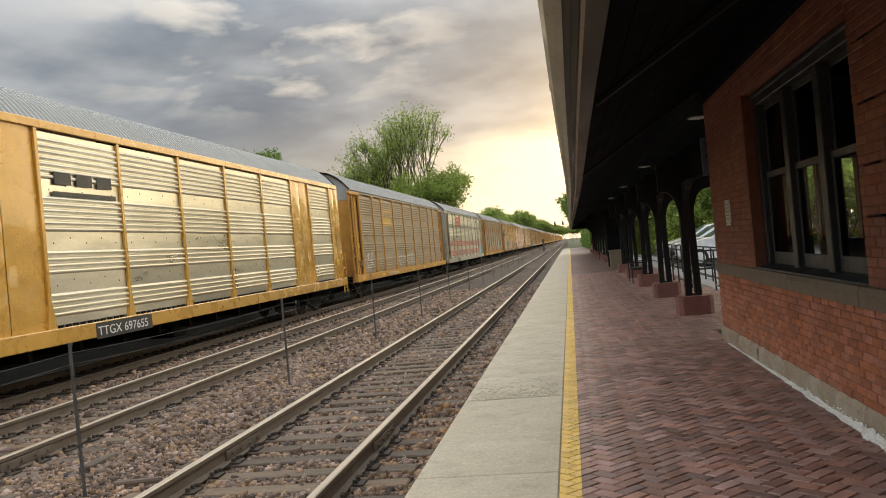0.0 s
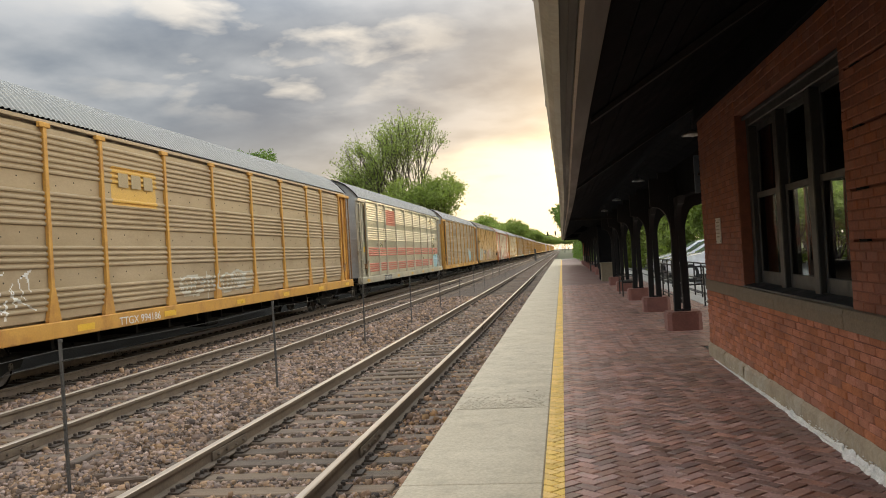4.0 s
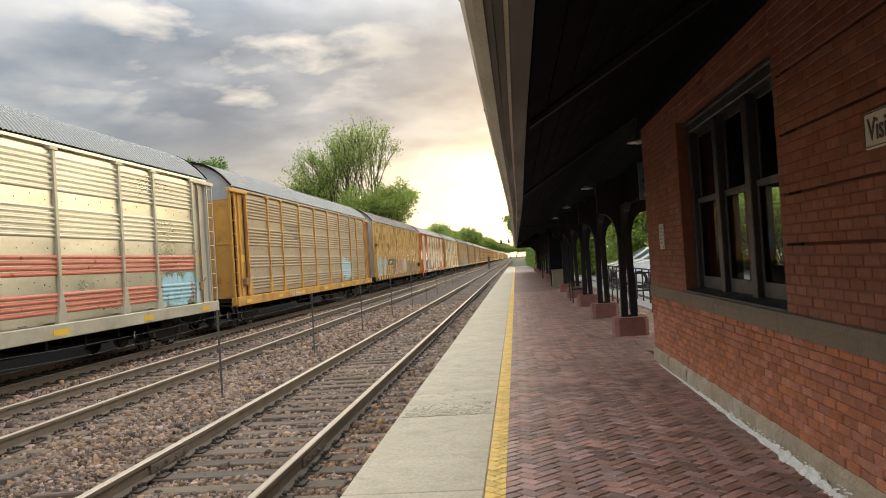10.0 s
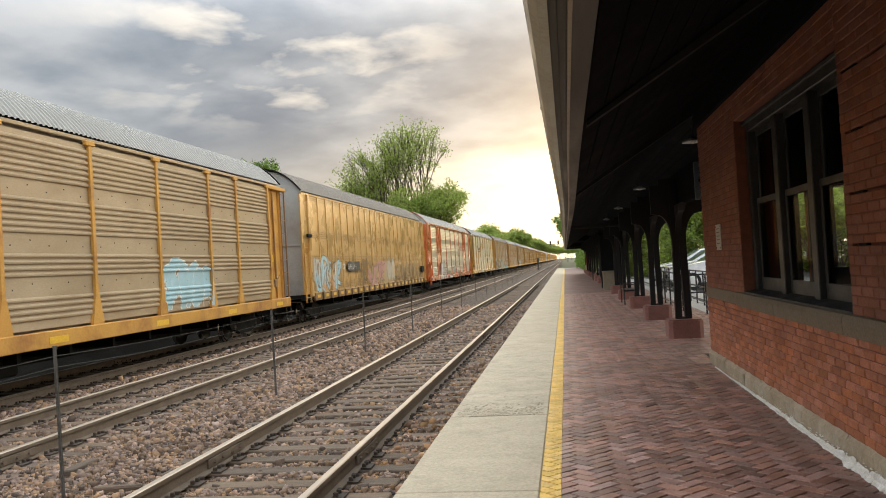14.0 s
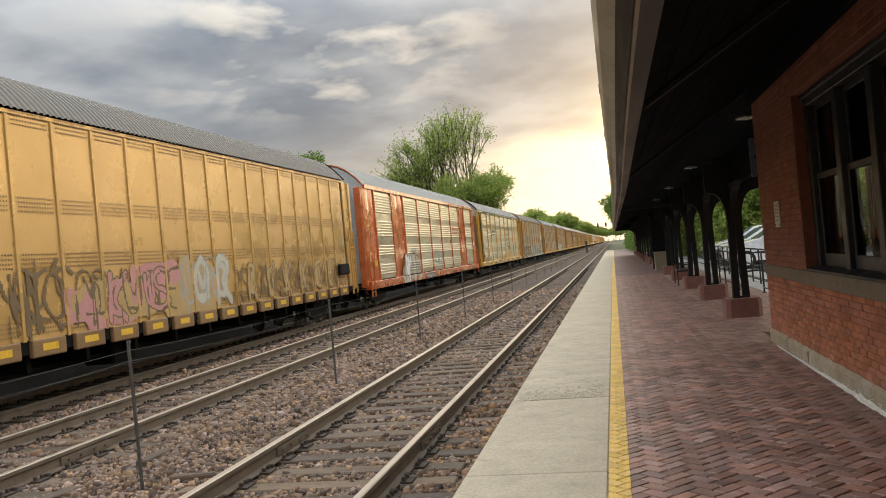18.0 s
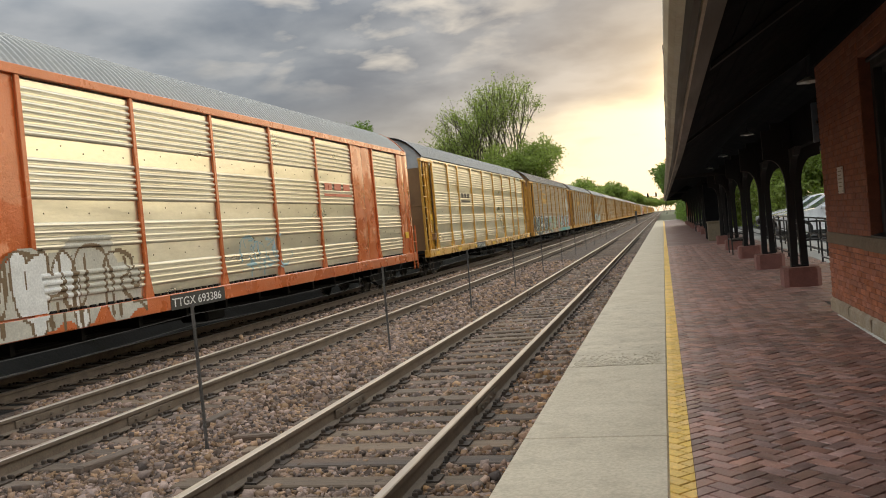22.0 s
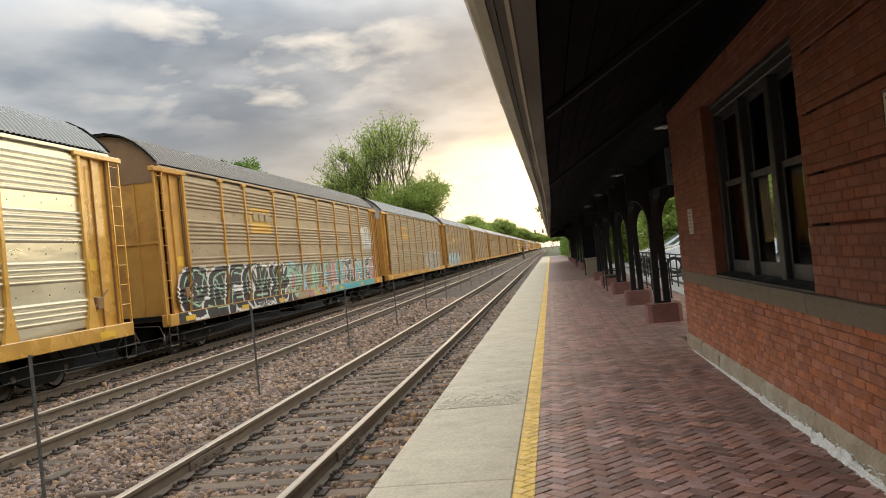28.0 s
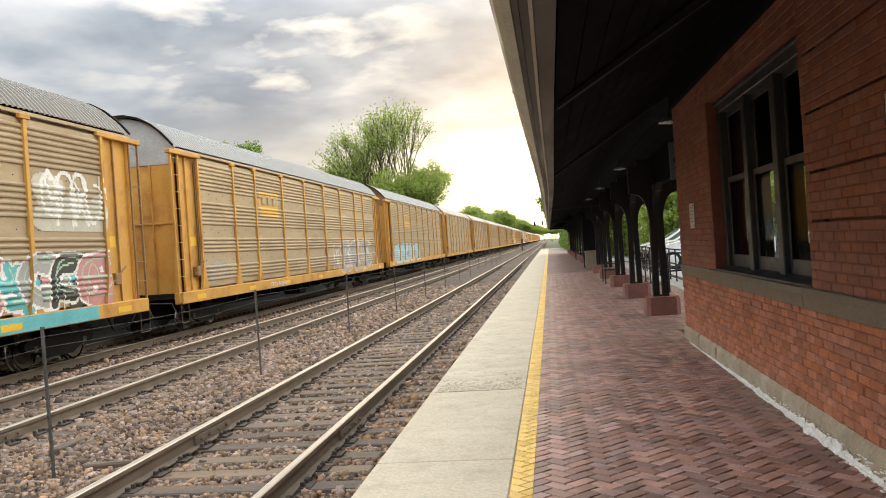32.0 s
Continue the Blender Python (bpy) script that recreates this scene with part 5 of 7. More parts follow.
def roof_mesh(mat, key, coarse=False):
    if ("roof", key, coarse) in _panels:
        return _panels["roof", key, coarse]
    g = Geo()
    ts = [-1, -0.92, -0.8, -0.62, -0.4, -0.15, 0.15, 0.4, 0.62, 0.8, 0.92, 1]
    ys = [0.3]
    if coarse:
        ys += [CAR_LEN - 0.3]
    else:
        y = 0.55
        while y < CAR_LEN - 0.6:
            ys += [y, y + 0.035, y + 0.085, y + 0.12]
            y += 0.165
        ys.append(CAR_LEN - 0.3)
    v = []
    for i, y in enumerate(ys):
        up = 0.045 if (not coarse and i > 0 and (i - 1) % 4 in (1, 2) and i < len(ys) - 1) else 0.0
        for t in ts:
            x, z = arc(t)
            k = 1 + up * 0.3
            v.append((x * k, y, z + up * (1 - 0.6 * abs(t) ** 6)))
    n = len(ts)
    f = [(j * n + i, j * n + i + 1, (j + 1) * n + i + 1, (j + 1) * n + i) for j in range(len(ys) - 1) for i in range(n - 1)]
    g.add(v, f)
    me = g.mesh("roof", mat, 30)
    _panels["roof", key, coarse] = me
    return me


def truck_meshes():
    g = Geo()
    for s in (-1, 1):
        x = s * 1.0
        out = [(-1.25, 0.52), (-1.1, 0.62), (-0.45, 0.60), (-0.35, 0.75), (0.35, 0.75), (0.45, 0.60), (1.1, 0.62), (1.25, 0.52), (1.15, 0.38), (0.75, 0.34), (0.42, 0.20), (-0.42, 0.20), (-0.75, 0.34), (-1.15, 0.38)]
        g.extrude(out, "x", x - 0.07, x + 0.07)
        for y in (-0.16, 0.0, 0.16):
            g.tube((x, y, 0.28), (x, y, 0.6), 0.06, n=8)
    g.box(-1.0, 1.0, -0.18, 0.18, 0.42, 0.72, 0.03)
    frame_me = g.mesh("truck_frame", M_BLACK)
    g = Geo()
    g.tube((-1.08, 0, 0), (1.08, 0, 0), 0.075, n=10)
    for s in (-1, 1):
        g.lathe([(0.06, s * 0.68), (0.12, s * 0.70), (0.30, s * 0.72), (0.36, s * 0.69), (0.42, s * 0.68)], (0, 0, 0), "x", 24)
        g.lathe([(0.06, s * 0.84), (0.14, s * 0.84), (0.28, s * 0.78), (0.345, s * 0.81), (0.36, s * 0.82), (0.41, s * 0.82)], (0, 0, 0), "x", 24)
        g.lathe([(0.445, s * 0.68), (0.445, s * 0.705), (0.42, s * 0.72), (0.415, s * 0.82), (0.36, s * 0.82)], (0, 0, 0), "x", 24, 1)
        for k in range(3):
            t = 2 * math.pi * k / 3
            g.tube((s * 1.08, 0.05 * math.cos(t), 0.05 * math.sin(t)), (s * 1.1, 0.05 * math.cos(t), 0.05 * math.sin(t)), 0.016, n=6)
    return frame_me, g.mesh("wheelset", [M_WHEEL, M_TREAD], 40)


TRUCK_FRAME, WHEELSET = truck_meshes()
WHEEL_R = 0.42
wheels, cars = [], []


def ladder(g, x, y0, y1, z0, z1, rungs):
    g.box(x, x + 0.05, y0 - 0.02, y0 + 0.02, z0, z1, 0.004)
    g.box(x, x + 0.05, y1 - 0.02, y1 + 0.02, z0, z1, 0.004)
    for k in range(rungs):
        z = z0 + (z1 - z0) * (k + 0.5) / rungs
        g.tube((x + 0.03, y0, z), (x + 0.03, y1, z), 0.012, n=6)


def panel_depth(z):
    """How far the pressed panel stands out at a height over the rail."""
    zs = [p[1] for p in PROFILE]
    return np.interp(z - PAN0 - 0.02, zs, [p[0] for p in PROFILE])


layers = {}
GLYPHS = {
    # letter skeletons, as strokes in a unit square
    "n": [[(0.1, 0), (0.08, 0.6), (0.2, 0.95), (0.5, 1.0), (0.8, 0.9), (0.9, 0.55), (0.95, 0.0)]],
    "u": [[(0.05, 1), (0.1, 0.35), (0.3, 0.05), (0.6, 0.05), (0.88, 0.35), (0.95, 1.0)]],
    "s": [[(0.95, 0.85), (0.6, 1.0), (0.15, 0.85), (0.2, 0.55), (0.8, 0.45), (0.9, 0.15), (0.4, 0.0), (0.0, 0.12)]],
    "m": [[(0.0, 0), (0.1, 1.0), (0.5, 0.35), (0.9, 1.0), (1.0, 0)]],
    "e": [[(0.95, 0.95), (0.2, 0.9), (0.05, 0.5), (0.2, 0.08), (0.95, 0.05)], [(0.1, 0.5), (0.8, 0.5)]],
    "o": [[(0.5, 1.0), (0.08, 0.75), (0.08, 0.25), (0.5, 0.0), (0.92, 0.25), (0.92, 0.75), (0.5, 1.0)]],
    "r": [[(0.1, 0), (0.05, 1.0), (0.7, 0.98), (0.85, 0.7), (0.3, 0.5), (0.95, 0.0)]],
    "k": [[(0.08, 0), (0.08, 1)], [(0.95, 1.0), (0.15, 0.48), (0.95, 0.0)]],
}


def graffiti(car, y0, y1, z0, z1, fills, line, seed, letters, lw=0.035, posts=True, under=None, bold=0.2):
    """Sprayed letters that follow the pressed sheet: the sheet's own strips, cut into short cells, each in the colour of what covers it."""
    layers[car.name] = layers.get(car.name, -1) + 1
    lift = 0.003 * layers[car.name]
    rng = random.Random(seed)
    dy = 0.032
    ys = np.arange(y0 - 0.25, y1 + 0.25, dy)
    zs = np.array(sorted({round(PAN0 + 0.02 + p[1], 4) for p in PROFILE if z0 - 0.15 < PAN0 + 0.02 + p[1] < z1 + 0.15} | {round(z0 - 0.12 + 0.036 * k, 4) for k in range(int((z1 - z0 + 0.27) / 0.036))}))
    zs = zs[(zs > SILL0 + 0.01) & (zs < PAN1 - 0.1)]
    Y, Z = np.meshgrid(ys + dy / 2, (zs[:-1] + zs[1:]) / 2)
    wob = 0.035 * np.sin(Y * 7.3 + seed) * np.sin(Z * 9.1 + seed * 2)
    step, h = (y1 - y0) / letters, z1 - z0
    paint_of = np.zeros(Y.shape, int)
    names = [None]

    def slot(c):
        if c not in names:
            names.append(c)
        return names.index(c)

    def dist(pts):
        d = np.full(Y.shape, 9.0)
        for (a, b), (c, e) in zip(pts, pts[1:]):
            l2 = (c - a) ** 2 + (e - b) ** 2 + 1e-9
            t = np.clip(((Y - a) * (c - a) + (Z - b) * (e - b)) / l2, 0, 1)
            d = np.minimum(d, np.hypot(Y - a - t * (c - a), Z - b - t * (e - b)))
        return d

    def smooth(pts):
        for _ in range(2):
            out = [pts[0]]
            for p, q in zip(pts, pts[1:]):
                out += [(p[0] * 0.75 + q[0] * 0.25, p[1] * 0.75 + q[1] * 0.25), (p[0] * 0.25 + q[0] * 0.75, p[1] * 0.25 + q[1] * 0.75)]
            pts = out + [pts[-1]]
        return pts

    if under:
        for k in range(letters * 2):
            cy, cz, r = y0 + (k + rng.random()) * step / 2, z0 + h * rng.uniform(0.1, 0.75), h * rng.uniform(0.22, 0.45)
            paint_of[np.hypot((Y - cy) / 1.3, Z - cz) + wob * 2 < r] = slot(under[k % len(under)])
    for k in range(letters):
        col = fills[k % len(fills)]
        left = y0 + k * step + rng.uniform(-0.04, 0.04) * step
        lean = rng.uniform(-0.05, 0.18) * step
        tall = h * rng.uniform(0.82, 1.0)
        wid = step * rng.uniform(1.15, 1.6)
        base = z0 + rng.uniform(0, h - tall)
        strokes = [smooth([(left + u * wid + lean * v, base + v * tall) for u, v in s]) for s in GLYPHS[rng.choice(sorted(GLYPHS))]]
        # a second shape tangled over the first, so that no letter can be read
        q, f = rng.uniform(0.45, 0.7), rng.uniform(-0.35, 0.6)
        strokes += [smooth([(left + (f + v * q) * wid, base + (0.1 + u * 0.8) * tall) for u, v in s]) for s in GLYPHS[rng.choice(sorted(GLYPHS))]]
        d = np.min([dist(s) for s in strokes], 0) + wob * 0.5
        if col:
            w = step * bold * rng.uniform(0.85, 1.1)
            paint_of[d < w + lw] = slot(line)
            paint_of[d < w] = slot(col)
            hi = np.min([dist([(a + w * 0.35, b + w * 0.3) for a, b in s]) for s in strokes], 0)
            if lw > 0.05:
                paint_of[hi < lw * 0.3] = slot("white" if line != "white" else "mint" if col != "mint" else "teal")
        else:
            paint_of[d < lw * 0.75] = slot(line)
        if rng.random() < 0.5:
            a = left + rng.uniform(0.1, 0.9) * step
            paint_of[(np.abs(Y - a) < 0.025) & (Z < z0 + h * 0.3)] = slot(line)
    near_post = np.zeros(Y.shape, bool)
    if posts:
        for p in BAYS_B if posts is True else posts:
            half = np.interp(Z, (SILL0 + 0.1, PAN0 + 0.05, PAN0 + 0.62), (0.225, 0.20, 0.07) if posts is True else (0.16, 0.14, 0.06))
            near_post |= np.abs(Y - p) < half
        if posts is not True:
            near_post |= (Y > 4.4) & (Y < 6.65)

    def depth(z, post):
        flat = panel_depth(z) + HALF_W - 0.03 + 0.004 if posts else np.full(np.shape(z), HALF_W + 0.012)
        flat = np.where(post, HALF_W + 0.052, flat)
        return np.where(z < PAN0 - 0.025, HALF_W + 0.083, flat) + lift

    for c in range(1, len(names)):
        g = Geo()
        for j, i in zip(*np.nonzero(paint_of == c)):
            za, zb, ya, yb = zs[j], zs[j + 1], ys[i], ys[i + 1] if i + 1 < len(ys) else ys[i] + dy
            if zb > PAN0 - 0.035 > za:
                continue
            p = near_post[j, i]
            xa, xb = float(depth(za, p)), float(depth(zb - 1e-4, p))
            g.add([(xa, ya, za), (xa, yb, za), (xb, yb, zb), (xb, ya, zb)], [(0, 1, 2, 3)])
        if g.v:
            tagged(part("graffiti", g.mesh("graffiti", SPRAY[names[c]]), car, label=f"sprayed {names[c]} graffiti paint"), kind="stuff")


def number_board(car, text, y, z, size, board=True, ink=None, squeeze=1.3):
    w = 0.60 * size * len(text) * squeeze
    if board:
        g = Geo()
        g.box(HALF_W + 0.082, HALF_W + 0.088, y, y + w, z - size * 0.25, z + size * 0.98)
        part("number_board", g.mesh("number_board", M_INK), car)
    me = lettering(text, size, 0.001, ink or M_WHITE, squeeze)
    part("reporting_mark", me, car, Matrix.Translation((HALF_W + 0.090, y + size * 0.2, z)) @ pose(0, 0, 0, 90, 0, 90), "stencilled reporting marks")


def logo(car, y, z, w, h, mat, rows=2):
    """A worn emblem, kept to plain bars."""
    g = Geo()
    x = HALF_W + 0.012
    for r in range(rows):
        zz = z + h * (0.45 - 0.55 * r)
        if r == 0:
            for k in range(3):
                g.box(x, x + 0.003, y + w * (0.03 + 0.33 * k), y + w * (0.28 + 0.33 * k), zz - h * 0.22, zz + h * 0.22)
        else:
            g.box(x, x + 0.003, y, y + w, zz - h * 0.09, zz + h * 0.09)
    part("emblem", g.mesh("emblem", mat), car, label="faded painted emblem")


def decal(car, y0, y1, z0, z1, mat, label):
    """Paint on the pressed sheet: strips that follow its ridges."""
    cuts = sorted({z0, z1} | {PAN0 + 0.02 + p[1] for p in PROFILE if z0 < PAN0 + 0.02 + p[1] < z1})
    g = Geo()
    g.add([(float(panel_depth(z)) + HALF_W - 0.03 + 0.004, y, z) for z in cuts for y in (y0, y1)], [(2 * k, 2 * k + 1, 2 * k + 3, 2 * k + 2) for k in range(len(cuts) - 1)])
    part("emblem", g.mesh("emblem", mat), car, label=label)


STYLES = {
    # panels, frame paint, end paint, upper end, roof
    "white_yellow": dict(panel=[M_SILVER], paint=M_YPAINT, end=M_BROWNEND, roof=M_ROOF),
    "beige": dict(panel=[M_BEIGE], paint=M_YWORN, end=M_YWORN, roof=M_ROOF),
    "striped": dict(panel=[M_SILVER, M_RED], paint=M_PALE, end=M_GREY, roof=M_ROOF),
    "orange": dict(panel=[M_SILVER], paint=M_ORANGE, end=M_GREY, roof=M_ROOF),
    "tan": dict(panel=[M_TAN], paint=M_TAN, end=M_GREY, roof=M_ROOF_TAN),
}
POSTS_A = (1.75, 4.47, 6.6, 9.44, 12.26, 15.08, 17.9, 20.74, 22.73, 25.47)
BAYS_B = [1.72, 4.35, 6.28, 9.14, 11.95, 14.85, 17.68, 20.6, 22.55, 25.25]


def car_base(n, style, label, fine=True, kind_a=False):
    st = STYLES[style]
    key = style
    car = thing("autorack_car", (TRACKS["far"], train_y(0, n), RAIL_Z["far"]), label, "railway car", "cars of the freight train")
    cars.append((car, n))
    w = HALF_W
    g = Geo()
    g.box(-w + 0.02, w - 0.16, 0.6, CAR_LEN - 0.6, PAN0 - 0.12, EAVE - 0.02)
    part("body", g.mesh("body", st["panel"][0]), car)
    part("roof", roof_mesh(M_ROOF_TAN, "tan", False) if n == 8 else roof_mesh(st["roof"], key, not fine), car, label="ribbed weathered brown-grey roof" if n == 8 or style == "tan" else "ribbed galvanised roof")
    if fine:
        for y in (0.34, CAR_LEN - 0.34):
            g = Geo()
            ring = [(t, *arc(t)) for t in (-1, -0.92, -0.8, -0.62, -0.4, -0.15, 0.15, 0.4, 0.62, 0.8, 0.92, 1)]
            v = [(x * k, y + d, z + u) for t, x, z in ring for k, d, u in ((0.99, -0.03, 0.0), (1.008, -0.03, 0.045), (1.008, 0.03, 0.045), (0.99, 0.03, 0.0))]
            g.add(v, [(i * 4 + k, i * 4 + (k + 1) % 4, i * 4 + 4 + (k + 1) % 4, i * 4 + 4 + k) for i in range(len(ring) - 1) for k in range(4)])
            part("roof_rim", g.mesh("roof_rim", M_ORANGE if style == "orange" else M_BLACK), car)
    g = Geo()
    out = w - 0.03 if style == "tan" and fine else w + 0.08
    g.box(w - 0.17, out, 0.15, CAR_LEN - 0.15, SILL0 + (0.08 if out < w else 0), PAN0 - 0.03, 0.015)
    far_sill = Geo().box(-w - 0.06, -w + 0.1, 0.15, CAR_LEN - 0.15, SILL0, PAN0 - 0.1, 0.015)
    part("side_sill", far_sill.mesh("side_sill", st["paint"]), car)
    part("side_sill", g.mesh("side_sill", M_BLACK if out < w else st["paint"]), car)
    g = Geo()
    chord = w + 0.05 if kind_a else w - 0.012
    g.box(w - 0.06, chord, 0.4, CAR_LEN - 0.4, PAN1 + (0.0 if kind_a else 0.03), EAVE + (0.02 if kind_a else -0.03), 0.01)
    far_chord = Geo().box(-w - 0.03, -w + 0.06, 0.4, CAR_LEN - 0.4, PAN1 - 0.02, EAVE + 0.02, 0.01)
    part("top_chord", far_chord.mesh("top_chord", st["paint"]), car)
    part("top_chord", g.mesh("top_chord", st["paint"] if kind_a else st["panel"][0]), car)
    g = Geo()
    g.box(-0.35, 0.35, 0.2, CAR_LEN - 0.2, 0.45, 1.15)
    g.box(-w + 0.1, w - 0.18, 0.2, CAR_LEN - 0.2, 1.02, 1.14)
    for k in range(12):
        y = 4.6 + k * 1.6
        g.box(-w + 0.1, w - 0.2, y - 0.05, y + 0.05, 0.62, 1.02)
    g.tube((0.9, 6, 0.6), (0.9, CAR_LEN - 6, 0.6), 0.03, n=6)
    g.box(0.4, 1.1, 12.2, 13.0, 0.38, 1.0, 0.05)
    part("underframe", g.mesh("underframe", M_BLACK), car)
    for s, y in ((-1, 0.0), (1, CAR_LEN)):
        g = Geo()
        g.tube((0, y - s * 0.4, 0.82), (0, y + s * 0.45, 0.82), 0.10, n=8)
        g.box(-0.17, 0.17, y + s * 0.45, y + s * 0.82, 0.66, 0.98, 0.04)
        part("coupler", g.mesh("coupler", M_CLIP), car)
    for y in (2.9, CAR_LEN - 2.9):
        tr = part("truck", TRUCK_FRAME, car, (0, y, 0))
        for d in (-0.86, 0.86):
            ws = part("wheelset", WHEELSET, tr, (0, d, WHEEL_R))
            if fine:
                wheels.append(ws)
    for s, y in ((-1, 0.0), (1, CAR_LEN)):
        g = Geo()
        pts = [(0.42, y, 0.86), (0.44, y + s * 0.16, 0.66), (0.40, y + s * 0.36, 0.44), (0.32, y + s * 0.6, 0.36)]
        for a, b in zip(pts, pts[1:]):
            g.tube(a, b, 0.025, n=6)
        part("brake_hose", g.mesh("brake_hose", M_BLACK), car)
        g = Geo()
        g.tube((0.2, y + s * 0.12, 0.96), (w - 0.1, y + s * 0.16, 0.9), 0.014, n=6)
        g.tube((w - 0.1, y + s * 0.16, 0.9), (w, y + s * 0.16, 0.66), 0.014, n=6)
        part("uncoupling_lever", g.mesh("uncoupling_lever", M_CLIP), car)
    # end walls with the roof's outline
    for y, s in ((0.40, -1), (CAR_LEN - 0.40, 1)) if kind_a else ((0.55, -1), (CAR_LEN - 0.55, 1)):
        g = Geo()
        xs = [arc(t) for t in (-1, -0.92, -0.8, -0.62, -0.4, -0.15, 0.15, 0.4, 0.62, 0.8, 0.92, 1)]
        g.extrude([(-w + 0.05, PAN0 - 0.2), (w - 0.05, PAN0 - 0.2)] + [(x * 0.985, z - 0.03) for x, z in reversed(xs)], "y", y, y + s * 0.05)
        door = part("end_door", g.mesh("end_door", st["end"]), car, label="folding end door")
        for x in (-0.8, 0.0, 0.8):
            g = Geo()
            g.box(x - 0.02, x + 0.02, y + s * 0.05, y + s * 0.09, PAN0, PAN1 - 0.3, 0.004)
            part("door_rib", g.mesh("door_rib", st["end"]), door)
        for x0, x1 in ((-w + 0.12, -0.83), (-0.77, -0.03), (0.03, 0.77), (0.83, w - 0.12)):
            g = Geo()
            g.box(x0, x1, y + s * 0.05, y + s * 0.08, 3.0, 3.06, 0.004)
            part("door_bar", g.mesh("door_bar", st["end"]), door)
        g = Geo()
        g.extrude([(x * 0.97, max(z - 0.045, PAN1 - 0.25)) for x, z in xs] + [(xs[-1][0] * 0.97, PAN1 - 0.3), (xs[0][0] * 0.97, PAN1 - 0.3)], "y", y + s * 0.052, y + s * 0.07)
        part("end_gable", g.mesh("end_gable", M_BROWNEND if style == "beige" and n in (8, 10) else M_GREY), car)
    return car, st


def car_type_b(n, style, label, fine=True):
    """Even bays between posts, with a recessed ladder bay at both ends."""
    car, st = car_base(n, style, label, fine)
    w = HALF_W
    for a, b in zip(BAYS_B, BAYS_B[1:]):
        wid = b - a - 0.1
        part("side_panel", panel_mesh(wid, st["panel"], style), car, (w - 0.03, (a + b) / 2, PAN0 + 0.02))
    pm = post_mesh(st["paint"], style)
    for y in BAYS_B:
        part("side_post", pm, car, (w - 0.03, y, 0))
    for side, ya, yb in ((-1, 0.0, BAYS_B[0] - 0.06), (1, BAYS_B[-1] + 0.06, CAR_LEN)):
        g = Geo()
        g.box(w - 0.155, w - 0.10, ya + 0.3 if side < 0 else ya, yb if side < 0 else yb - 0.3, PAN0 - 0.1, PAN1 + 0.02)
        ym = (ya + yb) / 2 + 0.25 * -side
        g.box(w - 0.10, w - 0.05, ym - 0.03, ym + 0.03, PAN0, PAN1, 0.006)
        part("ladder_bay", g.mesh("ladder_bay", st["paint"]), car)
        g = Geo()
        ladder(g, w - 0.03, *((0.08, 0.50) if side < 0 else (CAR_LEN - 0.50, CAR_LEN - 0.08)), SILL0 + 0.05, PAN1 + 0.05, 9)
        part("ladder", g.mesh("ladder", M_BROWNEND if side > 0 and style == "beige" else st["paint"]), car)
        g = Geo()
        g.box(w - 0.13, w - 0.02, *((0.5, 0.54) if side < 0 else (CAR_LEN - 0.54, CAR_LEN - 0.5)), SILL0 + 0.3, PAN1, 0.006)
        g.box(w - 0.1, w + 0.05, *((-0.02, BAYS_B[0] + 0.1) if side < 0 else (BAYS_B[-1] - 0.1, CAR_LEN + 0.02)), PAN1 - 0.07, PAN1 + 0.05, 0.015)
        part("end_frame", g.mesh("end_frame", st["paint"]), car)
        y = BAYS_B[0] - 0.35 if side < 0 else BAYS_B[-1] + 0.35
        g = Geo()
        g.box(w - 0.1, w + 0.05, y - 0.12, y + 0.12, PAN0 + 0.35, PAN0 + 0.62, 0.02)
        g.tube((w - 0.02, y + 0.2, SILL0 + 0.2), (w - 0.02, y + 0.2, PAN1 - 0.2), 0.018, n=6)
        g.tube((w, y - 0.2, PAN0 + 0.4), (w + 0.06, y + 0.3, PAN0 + 0.75), 0.02, n=6)
        part("door_latch", g.mesh("door_latch", M_BROWNEND), car, label="rusty door latch gear and rod")
        g = Geo()
        g.box(w - 0.1, w - 0.092, y - 0.2, y + 0.2, PAN0 + 1.2, PAN0 + 1.45)
        part("placard", g.mesh("placard", M_TAB), car)
        g = Geo()
        ye = 0.3 if side < 0 else CAR_LEN - 0.3
        for q in (-0.22, 0.22):
            g.tube((w + 0.04, ye + q, 0.35), (w + 0.04, ye + q, SILL0 + 0.05), 0.014, n=6)
        g.tube((w + 0.04, ye - 0.22, 0.36), (w + 0.04, ye + 0.22, 0.36), 0.016, n=6)
        g.tube((w - 0.05, ye - 0.4 * side, 0.62), (w + 0.1, ye + 0.3 * side, 0.66), 0.016, n=6)
        part("stirrup_step", g.mesh("stirrup_step", M_CLIP), car)
    if "reflector" not in _panels:
        g = Geo()
        g.box(w + 0.081, w + 0.0865, -0.3, 0.3, SILL0 + 0.07, SILL0 + 0.2)
        _panels["reflector"] = g.mesh("reflector", M_TAB)
    for y in (1.3, 5.3, 8.9, 13.4, 17.5, 21.7, 25.7):
        part("reflector", _panels["reflector"], car, (0, y, 0), "yellow reflector strip")
    return car


